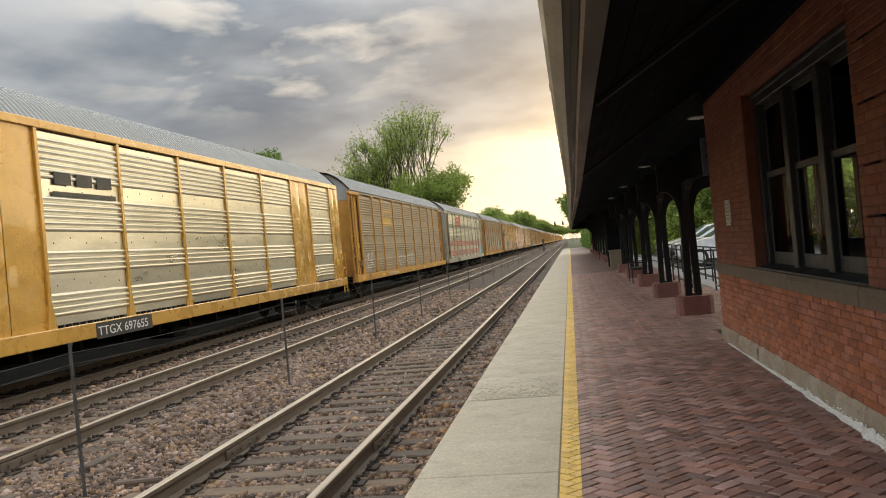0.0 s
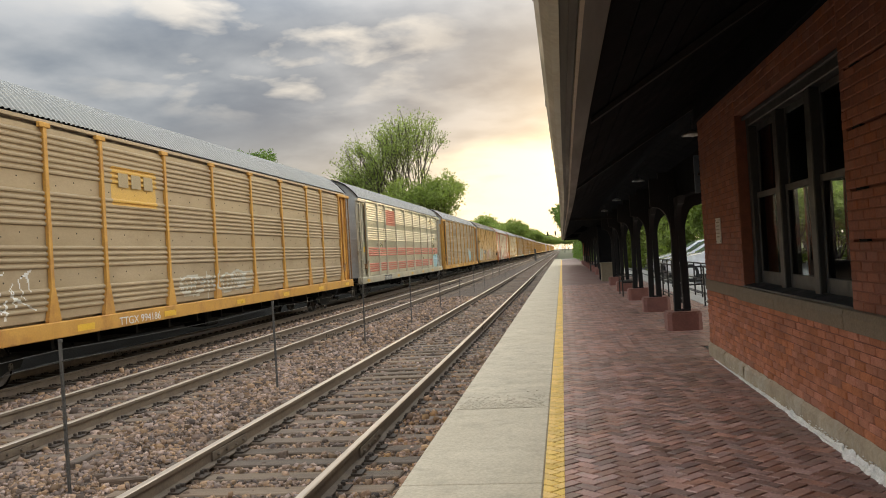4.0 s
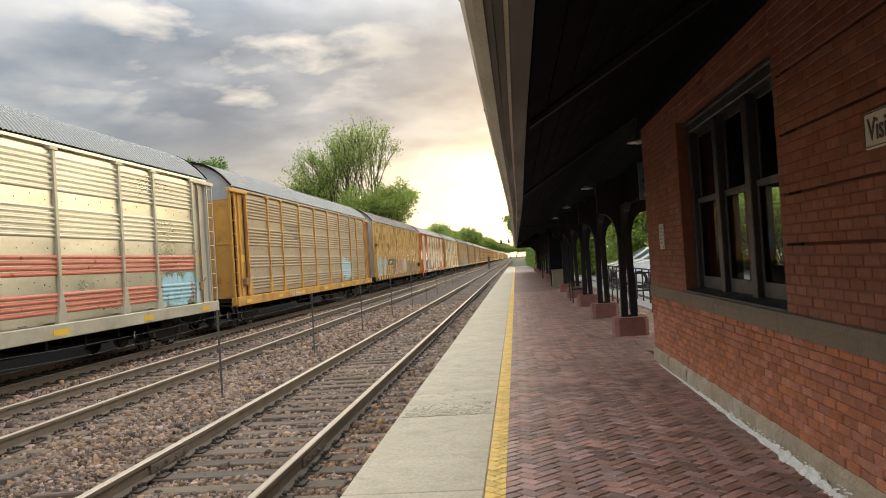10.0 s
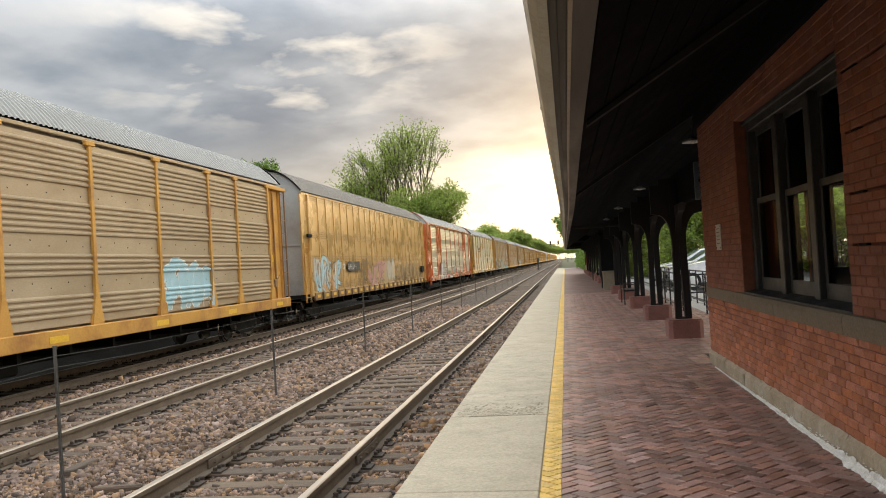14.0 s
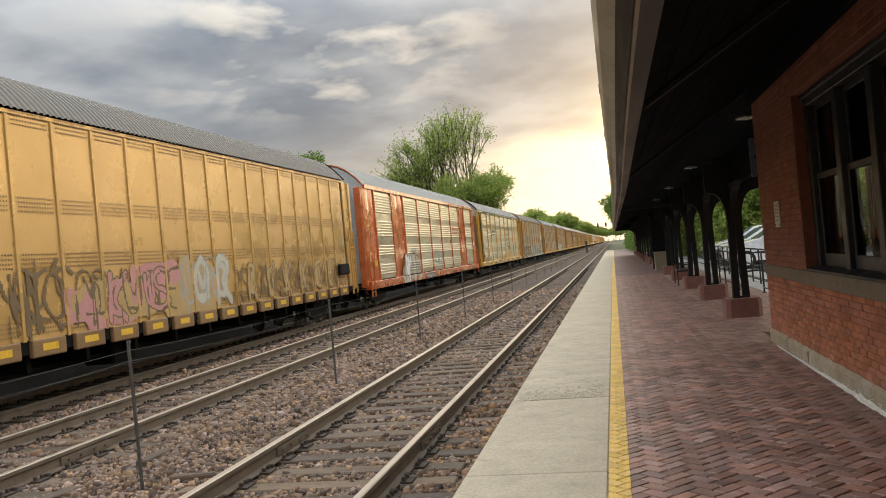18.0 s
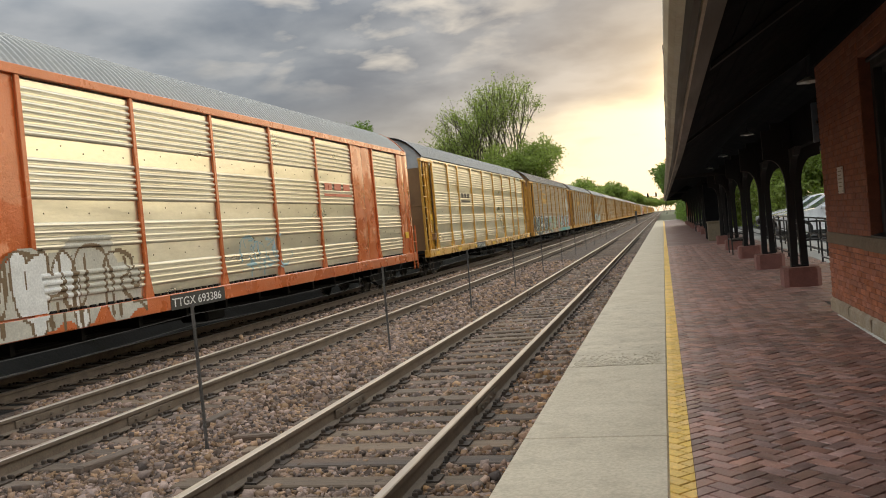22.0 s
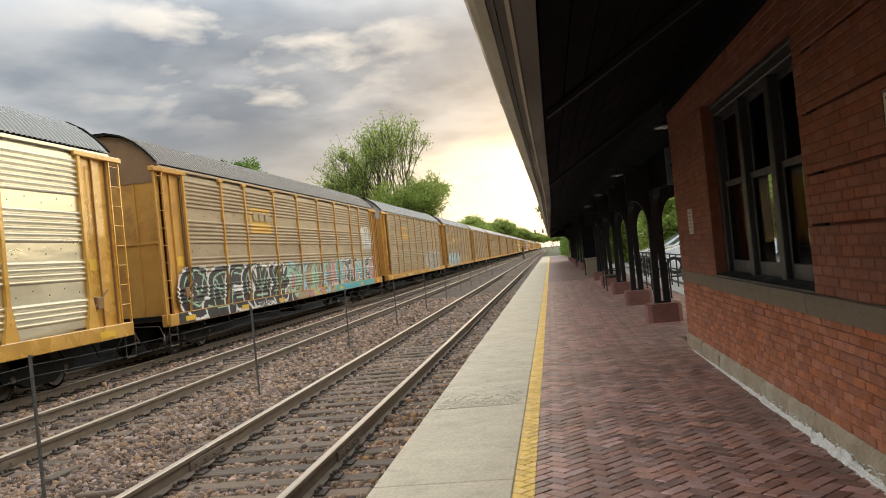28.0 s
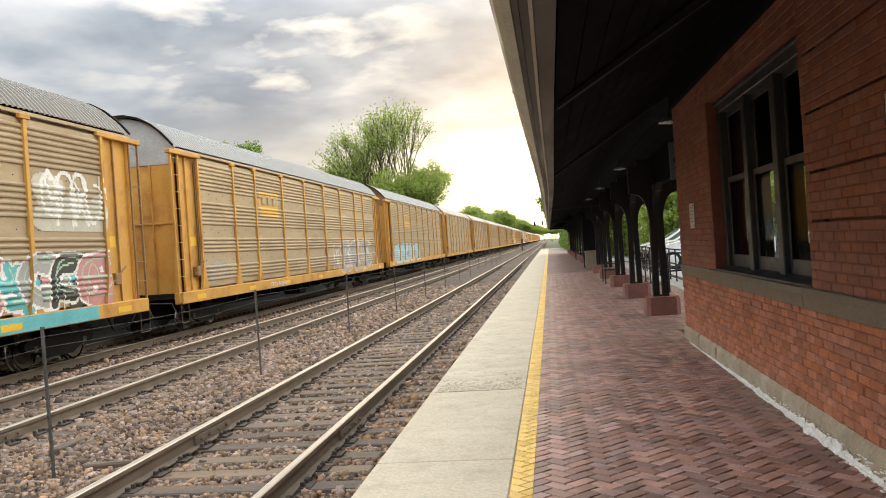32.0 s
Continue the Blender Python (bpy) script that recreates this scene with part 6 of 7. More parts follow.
def car_type_a(n, style, label, fine=True):
    """Pressed panels with two plain plates, and solid corner posts."""
    car, st = car_base(n, style, label, fine, True)
    w = HALF_W
    bays = [(1.75, 4.45)] + [(6.62 + 2.82 * k, 6.62 + 2.82 * (k + 1)) for k in range(5)] + [(22.75, 25.45)]
    for a, b in bays:
        part("side_panel", panel_mesh(b - a - 0.1, st["panel"], style), car, (w - 0.03, (a + b) / 2, PAN0 + 0.02))
    for a, b in bays:
        g = Geo()
        y = a + 0.22
        while y < b - 0.25:
            g.box(w - 0.03, w + 0.012, y, y + 0.13, PAN0 - 0.028, PAN0 + 0.015)
            y += 0.24
        tagged(part("slotted_trim", g.mesh("slotted_trim", M_BLACK), car), kind="stuff")
    pm = slim_post_mesh(st["paint"], style)
    for y in POSTS_A:
        part("side_post", pm, car, (w - 0.03, y, 0))
    for a, b in ((0.2, 0.95), (0.97, 1.70), (4.52, 5.52), (5.54, 6.55), (20.8, 21.74), (21.76, 22.68), (25.52, 26.2), (26.22, 26.8)):
        g = Geo()
        m = 6
        v = []
        for i in range(m + 1):
            y = a + (b - a) * i / m
            d = 0.028 * math.sin(math.pi * i / m)
            v += [(w - 0.03 + d, y, PAN0 - 0.1), (w - 0.02 + d, y, (PAN0 + PAN1) / 2), (w - 0.03 + d, y, PAN1 + 0.03)]
        f = [(i * 3 + k, i * 3 + 3 + k, i * 3 + 4 + k, i * 3 + 1 + k) for i in range(m) for k in range(2)]
        g.add(v, f)
        part("plate", g.mesh("plate", st["paint"], 60), car, label="dented plain side plate")
    for y0, y1 in ((0.06, 0.32), (CAR_LEN - 0.32, CAR_LEN - 0.06)):
        for sx in (-1, 1):
            g = Geo()
            g.box(sx * (w - 0.32), sx * (w - 0.04), y0, y1, PAN0 - 0.25, PAN1 + 0.05, 0.02)
            part("corner_post", g.mesh("corner_post", st["paint"]), car)
    for y0 in (0.16, CAR_LEN - 0.62):
        g = Geo()
        ladder(g, w + 0.05, y0, y0 + 0.45, 0.55, 2.2, 4)
        part("ladder", g.mesh("ladder", st["paint"]), car)
    for y0 in (1.0, CAR_LEN - 1.3):
        g = Geo()
        g.box(w + 0.03, w + 0.036, y0, y0 + 0.4, 1.75, 1.98)
        part("notice_plate", g.mesh("notice_plate", M_TAB), car)
    return car


def car_type_c(n, style, label, fine=True):
    """Flat narrow plates between ribs, with tabs along the lower edge."""
    car, st = car_base(n, style, label, fine)
    w = HALF_W
    pitch, first = 1.13, 1.18
    count = 23
    for s in (0, 1):
        g = Geo()
        m, k = 4, 5
        v = [(w - 0.01 + 0.012 * math.sin(math.pi * i / m) * math.sin(math.pi * j / k * 2 + s), -pitch / 2 + pitch * i / m, SILL0 + 0.32 + (PAN1 - SILL0 - 0.32) * j / k) for i in range(m + 1) for j in range(k + 1)]
        g.add(v, [(i * (k + 1) + j, (i + 1) * (k + 1) + j, (i + 1) * (k + 1) + j + 1, i * (k + 1) + j + 1) for i in range(m) for j in range(k)])
        for zc in (1.25, 2.35, 3.3, 4.75):
            for row in range(4):
                for q in range(14):
                    y = -pitch / 2 + 0.12 + q * 0.065
                    z = zc + row * 0.075
                    g.add([(w + 0.006, y, z), (w + 0.006, y + 0.035, z), (w + 0.006, y + 0.035, z + 0.03), (w + 0.006, y, z + 0.03)], [(0, 1, 2, 3)], 1)
        _panels["plate_c", s] = g.mesh("side_plate", [M_TAN, M_BROWNEND], 50)
    g = Geo()
    g.box(w - 0.02, w + 0.022, -0.04, 0.04, SILL0 + 0.3, PAN1 + 0.02, 0.008)
    rib = g.mesh("rib", M_TAN)
    g = Geo()
    g.box(w - 0.05, w + 0.05, -0.43, 0.43, SILL0 + 0.02, SILL0 + 0.32, 0.02)
    tab = g.mesh("sill_tab", M_BROWNEND)
    g = Geo()
    g.box(w + 0.051, w + 0.056, -0.2, 0.2, SILL0 + 0.12, SILL0 + 0.24)
    refl = g.mesh("reflector", M_TAB)
    for k in range(count):
        y = first + pitch * (k + 0.5)
        if y > CAR_LEN - 0.7:
            break
        part("side_plate", _panels["plate_c", k % 2], car, (0, y, 0))
        part("rib", rib, car, (0, first + pitch * k, 0))
        t = part("sill_tab", tab, car, (0, y, 0))
        part("reflector", refl, t, (0, 0, 0))
    g = Geo()
    g.box(w - 0.06, w - 0.01, 0.15, first - 0.05, SILL0 + 0.3, PAN1 + 0.03)
    g.box(w - 0.05, w + 0.06, first - 0.3, first - 0.04, SILL0 + 0.2, PAN1 + 0.05, 0.02)
    part("corner_plate", g.mesh("corner_plate", M_TAN), car)
    g = Geo()
    g.box(w - 0.06, w - 0.01, CAR_LEN - 0.7, CAR_LEN - 0.02, SILL0 + 0.3, PAN1 + 0.03)
    g.box(w - 0.05, w + 0.05, CAR_LEN - 0.2, CAR_LEN - 0.02, SILL0 + 0.2, PAN1 + 0.05, 0.02)
    part("corner_plate", g.mesh("corner_plate", M_TAN), car)
    g = Geo()
    ladder(g, w + 0.05, CAR_LEN - 0.6, CAR_LEN - 0.1, SILL0, 3.1, 6)
    part("ladder", g.mesh("ladder", M_YWORN), car)
    g = Geo()
    ladder(g, w + 0.01, 0.2, 0.75, SILL0, 3.1, 6)
    part("ladder", g.mesh("ladder", M_YWORN), car)
    g = Geo()
    g.box(w + 0.06, w + 0.16, 24.9, 25.9, 1.6, 1.98, 0.03)
    part("brake_box", g.mesh("brake_box", M_BLACK), car)
    g = Geo()
    g.box(w + 0.05, w + 0.14, 0.5, 1.0, 3.3, 3.43, 0.02)
    part("grab_step", g.mesh("grab_step", M_BLACK), car)
    return car


def make_train():
    c = car_type_a(1, "white_yellow", "yellow autorack car with bright white pressed side panels")
    number_board(c, "TTGX 697655", 7.9, 0.88, 0.26)
    logo(c, 7.0, 3.75, 2.2, 0.55, M_INK)
    c = car_type_b(2, "beige", "weathered beige autorack car with worn yellow posts")
    number_board(c, "TTGX 994186", 6.5, 0.90, 0.24, False)
    decal(c, 6.7, 8.7, 3.50, 4.35, M_LOGO_Y, "faded yellow emblem panel")
    logo(c, 6.9, 3.75, 1.7, 0.7, M_LOGO_G, 1)
    graffiti(c, 2.0, 3.6, 1.41, 2.21, [""], "white", 31, 2, 0.02)
    graffiti(c, 9.6, 14.5, 1.27, 1.92, [""], "silver", 32, 6, 0.045)
    c = car_type_b(3, "striped", "silver autorack car with red stripes and grey posts")
    number_board(c, "TTGX 953858", 5.0, 0.90, 0.22)
    decal(c, 6.36, 9.04, 3.86, 4.72, M_RED, "faded red emblem panel")
    graffiti(c, 22.9, 25.0, 1.27, 2.02, ["sky"], "teal", 33, 3, 0.03)
    c = car_type_b(4, "beige", "weathered beige autorack car with yellow posts and blue spray patch")
    number_board(c, "TTGX 996464", 6.6, 0.90, 0.24, False)
    g = Geo()
    for k, (a, b) in enumerate(((6.7, 8.9), (6.9, 9.0), (8.0, 9.2), (8.1, 9.3))):
        g.box(HALF_W + 0.012, HALF_W + 0.015, a, b, 3.86 - 0.16 * k, 3.90 - 0.16 * k)
    part("emblem", g.mesh("emblem", M_INK), c, label="worn dark painted lines")
    graffiti(c, 18.0, 20.3, 1.36, 2.39, ["sky"], "white", 34, 3, 0.025)
    c = car_type_c(5, "tan", "tan autorack car with flat ribbed plates and graffiti")
    number_board(c, "CP", 5.2, 2.02, 0.34, False, squeeze=1.1)
    number_board(c, "5 4 6 0 4 4", 6.2, 2.02, 0.34, squeeze=0.95)
    graffiti(c, 1.6, 5.0, 1.27, 2.55, ["", "sky", ""], "brown", 35, 5, 0.04, posts=False, under=["silver", "sky", "sand", "orange"], bold=0.13)
    graffiti(c, 8.4, 10.4, 1.25, 2.5, [""], "brown", 46, 4, 0.045, posts=False)
    graffiti(c, 10.4, 14.0, 1.25, 2.3, ["", "", "pink"], "brown", 47, 7, 0.035, posts=False, under=["pink", "sand", "sand"], bold=0.1)
    graffiti(c, 14.2, 16.4, 1.3, 2.5, ["", "silver"], "grey", 48, 4, 0.035, posts=False, under=["sand"], bold=0.13)
    graffiti(c, 16.8, 25.2, 1.22, 2.2, ["", "", "sand"], "umber", 36, 20, 0.035, posts=False, bold=0.12)
    c = car_type_a(6, "orange", "orange autorack car with silver pressed side panels")
    number_board(c, "TTGX 693386", 10.0, 0.90, 0.24)
    logo(c, 18.3, 3.3, 2.2, 0.45, M_RED)
    graffiti(c, 5.6, 9.0, 0.95, 2.25, ["", "white", ""], "brown", 37, 4, 0.045, posts=POSTS_A, under=["silver"], bold=0.15)
    graffiti(c, 13.0, 15.6, 1.36, 2.2, [""], "sky", 38, 3, 0.025, posts=POSTS_A)
    c = car_type_b(7, "white_yellow", "yellow-framed autorack car with bright silver side panels")
    number_board(c, "TTGX 157568", 9.0, 0.90, 0.24)
    logo(c, 6.7, 3.3, 1.9, 0.5, M_INK)
    c = car_type_b(8, "beige", "weathered beige autorack car with large graffiti along its foot")
    number_board(c, "TTGX 973404", 6.4, 0.91, 0.2, False, M_WHITE)
    decal(c, 6.7, 8.7, 3.35, 4.20, M_LOGO_Y, "faded yellow emblem panel")
    logo(c, 6.9, 3.6, 1.8, 0.7, M_LOGO_G, 1)
    graffiti(c, 1.1, 10.0, 1.0, 2.2, ["black"], "white", 39, 6, 0.10, under=["black", "pink", "black", "mint", "black"], bold=0.17)
    graffiti(c, 10.2, 16.3, 1.0, 2.2, ["mint", "", "sky", ""], "brown", 40, 8, 0.035, under=["mint", "sky", "pink", "tan"], bold=0.13)
    graffiti(c, 16.4, 25.0, 1.25, 2.2, ["pink", "teal", "grey", "black"], "white", 41, 9, 0.06, under=["teal", "black", "pink"], bold=0.15)
    g = Geo()
    g.box(HALF_W + 0.081, HALF_W + 0.0825, 15.5, 24.6, SILL0 + 0.02, PAN0 - 0.04)
    part("graffiti_band", g.mesh("graffiti_band", SPRAY["teal"]), c, label="sprayed teal band on the sill")
    g = Geo()
    g.box(HALF_W + 0.081, HALF_W + 0.0825, 0.6, 12.6, SILL0 + 0.02, PAN0 - 0.04)
    part("graffiti_band", g.mesh("graffiti_band", SPRAY["black"]), c, label="sprayed black band on the sill")
    graffiti(c, 22.9, 25.0, 2.85, 3.95, ["", ""], "white", 42, 4, 0.06, under=["silver"])
    c = car_type_b(9, "beige", "weathered beige autorack car with worn yellow posts and grey tags")
    number_board(c, "TTGX 942610", 7.0, 0.90, 0.22, False)
    decal(c, 6.7, 8.7, 3.35, 4.20, M_LOGO_Y, "faded yellow emblem panel")
    logo(c, 6.9, 3.6, 1.7, 0.7, M_LOGO_G, 1)
    graffiti(c, 16.0, 24.0, 1.08, 2.39, ["", "grey"], "white", 43, 7, 0.04)
    graffiti(c, 2.0, 3.5, 1.36, 1.92, [""], "grey", 44, 2, 0.03)
    c = car_type_b(10, "beige", "weathered beige autorack car with worn yellow posts and pale tags")
    decal(c, 6.7, 8.7, 3.35, 4.20, M_LOGO_Y, "faded yellow emblem panel")
    logo(c, 6.9, 3.6, 1.7, 0.7, M_LOGO_G, 1)
    graffiti(c, 2.5, 12.0, 1.08, 2.11, ["sky", ""], "white", 45, 7, 0.04)
    order = ["beige", "beige", "tan", "striped", "beige", "orange", "beige", "white_yellow", "beige", "tan", "beige", "beige", "white_yellow", "striped", "beige"]
    proto = {}
    for n in range(11, 40):
        style = order[(n * 7) % len(order)] if n > 12 else "beige"
        label = {"beige": "weathered beige autorack car far down the train", "tan": "plain tan autorack car far down the train", "striped": "silver autorack car with red stripes far down the train",
                 "orange": "orange autorack car far down the train", "white_yellow": "yellow autorack car with pale panels far down the train"}[style]
        if style not in proto:
            proto[style] = (car_type_a if style == "orange" else car_type_b)(n, style, label, False)
        else:
            cars.append((copy_thing(proto[style], pose(TRACKS["far"], train_y(0, n), RAIL_Z["far"])), n))


make_train()

# ---------------------------------------------------------------- trackside
FENCE_X = -4.49


def make_fence():
    fence = thing("wire_fence", (FENCE_X, 0, -0.4), "thin steel post fence with strung wires between the tracks", "fence", kind="")
    rng = random.Random(6)
    g = Geo()
    for a, b in (((-0.016, -0.004), (0.016, 0.004)), ((-0.004, 0.0), (0.004, 0.022))):
        g.box(a[0], b[0], a[1], b[1], -0.1, 1.43)
    for k in range(9):
        g.box(-0.007, 0.007, -0.012, -0.004, 0.25 + k * 0.12, 0.275 + k * 0.12)
    g.box(-0.018, 0.018, -0.006, 0.024, 1.40, 1.43, 0.004)
    me = g.mesh("fence_post", M_POST)
    ys = [1.2, 7.02, 12.58, 18.45, 24.35, 30.3, 36.2, 42.1, 48.0, 53.9, 59.8, 65.7, 71.6, 77.5]
    for k, y in enumerate(ys):
        part("fence_post", me, fence, (0, y, 0, rng.uniform(-1.2, 1.2), -1.6 if k == 1 else rng.uniform(-1.2, 1.2), rng.uniform(-20, 20)))
    for z, sag in ((1.34, 0.035), (1.24, 0.05)):
        for a, b in zip(ys, ys[1:]):
            g = Geo()
            pts = [(0.0, a + (b - a) * i / 6, z - sag * 4 * (i / 6) * (1 - i / 6)) for i in range(7)]
            n = 5
            v = [(x + 0.0025 * math.cos(2 * math.pi * k / n), y, zz + 0.0025 * math.sin(2 * math.pi * k / n)) for x, y, zz in pts for k in range(n)]
            g.add(v, [(j * n + k, j * n + (k + 1) % n, (j + 1) * n + (k + 1) % n, (j + 1) * n + k) for j in range(6) for k in range(n)])
            part("wire", g.mesh("wire", M_WIRE), fence)


def make_trackside():
    g = Geo()
    rng = random.Random(12)
    for x, y, w, l, a in ((-4.15, 7.35, 0.10, 0.42, 20), (-5.3, 6.7, 0.14, 0.9, 84), (-5.0, 8.1, 0.12, 0.7, 95)):
        p = Geo()
        p.box(-l / 2, l / 2, -w / 2, w / 2, -0.02, 0.05, 0.012)
        p.v = [(vx, vy + 0.02 * math.sin(vx * 5), vz + rng.uniform(-0.006, 0.006)) for vx, vy, vz in p.v]
        solo("broken_tie_piece", p.mesh("broken_tie_piece", M_TIE), "weathered broken piece of wooden tie on the ballast", "wood scrap", at=(x, y, float(bed_height(np.array(x), np.array(y))) + 0.02, 0, 3, a), group="tie scraps")
    case = thing("instrument_case", (-4.7, 150, -0.4), "pale metal trackside case far down the line", "case")
    g = Geo()
    g.box(-0.17, 0.17, -0.17, 0.17, 0, 2.1, 0.03)
    part("case_body", g.mesh("case_body", M_POST), case)
    g = Geo()
    g.box(-0.2, 0.2, -0.2, 0.2, 2.1, 2.2, 0.03)
    part("case_lid", g.mesh("case_lid", M_POST), case)
    br = thing("signal_bridge", (0, 430, -0.5), "thin signal bridge with dark heads far down the line", "signal")
    for x in (-15.5, 1.6):
        g = Geo()
        for d in (-0.3, 0.3):
            g.tube((x + d, 0, 0), (x + d, 0, 9), 0.08, n=6)
        for k in range(8):
            g.tube((x - 0.3, 0, k * 1.1), (x + 0.3, 0, k * 1.1 + 1.1), 0.04, n=5)
        part("mast", g.mesh("mast", M_POST), br)
    g = Geo()
    for z in (8.2, 9.2):
        g.tube((-15.5, 0, z), (1.6, 0, z), 0.07, n=6)
    for k in range(16):
        g.tube((-15.5 + k * 1.07, 0, 8.2), (-15.5 + (k + 1) * 1.07, 0, 9.2), 0.04, n=5)
    part("truss", g.mesh("truss", M_POST), br)
    for x in (-11.7, -6.8, -2.8):
        g = Geo()
        g.box(x - 0.4, x + 0.4, -0.1, 0.1, 9.0, 11.2, 0.1)
        part("signal_head", g.mesh("signal_head", M_BLACK), br)


# ---------------------------------------------------------------- trees


def leaves_mesh(name, centres, radii, per, size, mat, rng, flat=0.85):
    n = len(centres)
    c = np.repeat(np.asarray(centres, float), per, 0)
    r = np.repeat(np.asarray(radii, float), per)
    d = rng.normal(size=(n * per, 3))
    d /= np.linalg.norm(d, axis=1)[:, None]
    p = c + d * (r * rng.uniform(0.15, 1.0, n * per) ** 0.6)[:, None] * np.array([1, 1, flat])
    a = rng.normal(size=(n * per, 3))
    a /= np.linalg.norm(a, axis=1)[:, None]
    b = np.cross(a, rng.normal(size=(n * per, 3)))
    b /= np.linalg.norm(b, axis=1)[:, None] + 1e-9
    s = (size * rng.uniform(0.55, 1.3, n * per))[:, None]
    v = np.stack([p - a * s, p + b * s * 0.5, p + a * s, p - b * s * 0.5], 1).reshape(-1, 3)
    f = np.arange(n * per * 4).reshape(-1, 4)
    return big_mesh(name, v, f, mat)


def make_tree(at, height, spread, leafmat, label, seed, per=26, size=0.2, clump=0.8, stems=4, upright=0.75, bare=0.25, group="", fan=None):
    """Trunk, forking limbs and clumps of leaves round the twigs."""
    rng = np.random.default_rng(seed)
    rnd = random.Random(seed)
    tree = thing("tree", at, label, "tree", group)
    g = Geo()
    tips = []

    def grow(p, d, length, r, level):
        q = p + d * length
        g.tube(p, q, r, r * 0.68, n=6 if level < 2 else 4, caps=False)
        if level >= (1 if fan else 2):
            tips.append(((p + q) / 2, level))
        if level >= 4 or r < 0.012:
            tips.append((q, level + 1))
            return
        for k in range(rnd.choice((2, 3, 3) if level < 3 else (2, 2, 3))):
            side = Vector((rnd.gauss(0, 1), rnd.gauss(0, 1), rnd.gauss(0, 0.5)))
            nd = (d * upright + side.normalized() * (0.55 if level else spread) + Vector((0, 0, 0.28 * upright))).normalized()
            grow(q, nd, length * rnd.uniform(0.62, 0.86), r * 0.66, level + 1)

    trunk_h = height * bare
    g.tube((0, 0, -0.2), (0, 0, trunk_h), height * 0.026, height * 0.02, n=8, caps=False)
    for k in range(stems):
        t = 2 * math.pi * (k + rnd.uniform(-0.25, 0.25)) / stems
        d = Vector((math.cos(t) * spread, math.sin(t) * spread, 1)).normalized()
        if fan:
            # stems fanned out to one side, the outer ones lower
            d = Vector((fan[0] + (fan[1] - fan[0]) * k / (stems - 1), math.sin(t * 3) * spread, 1)).normalized()
        grow(Vector((0, 0, trunk_h * rnd.uniform(0.6, 1.0))), d, height * 0.26 * (1 - 0.22 * k / (stems - 1) if fan else 1), height * 0.0065, 0)
    top = max(p.z for p, _ in tips)
    k = height / top
    g.v = [(x, y, z * k if z > 0 else z) for x, y, z in g.v]
    part("trunk", g.mesh("trunk", M_BARK), tree)
    cen = [(p.x, p.y, p.z * k) for p, l in tips]
    rad = [clump * rnd.uniform(0.55, 1.2) for _ in tips]
    part("crown", leaves_mesh("crown", cen, rad, per, size, leafmat, rng), tree)
    return tree


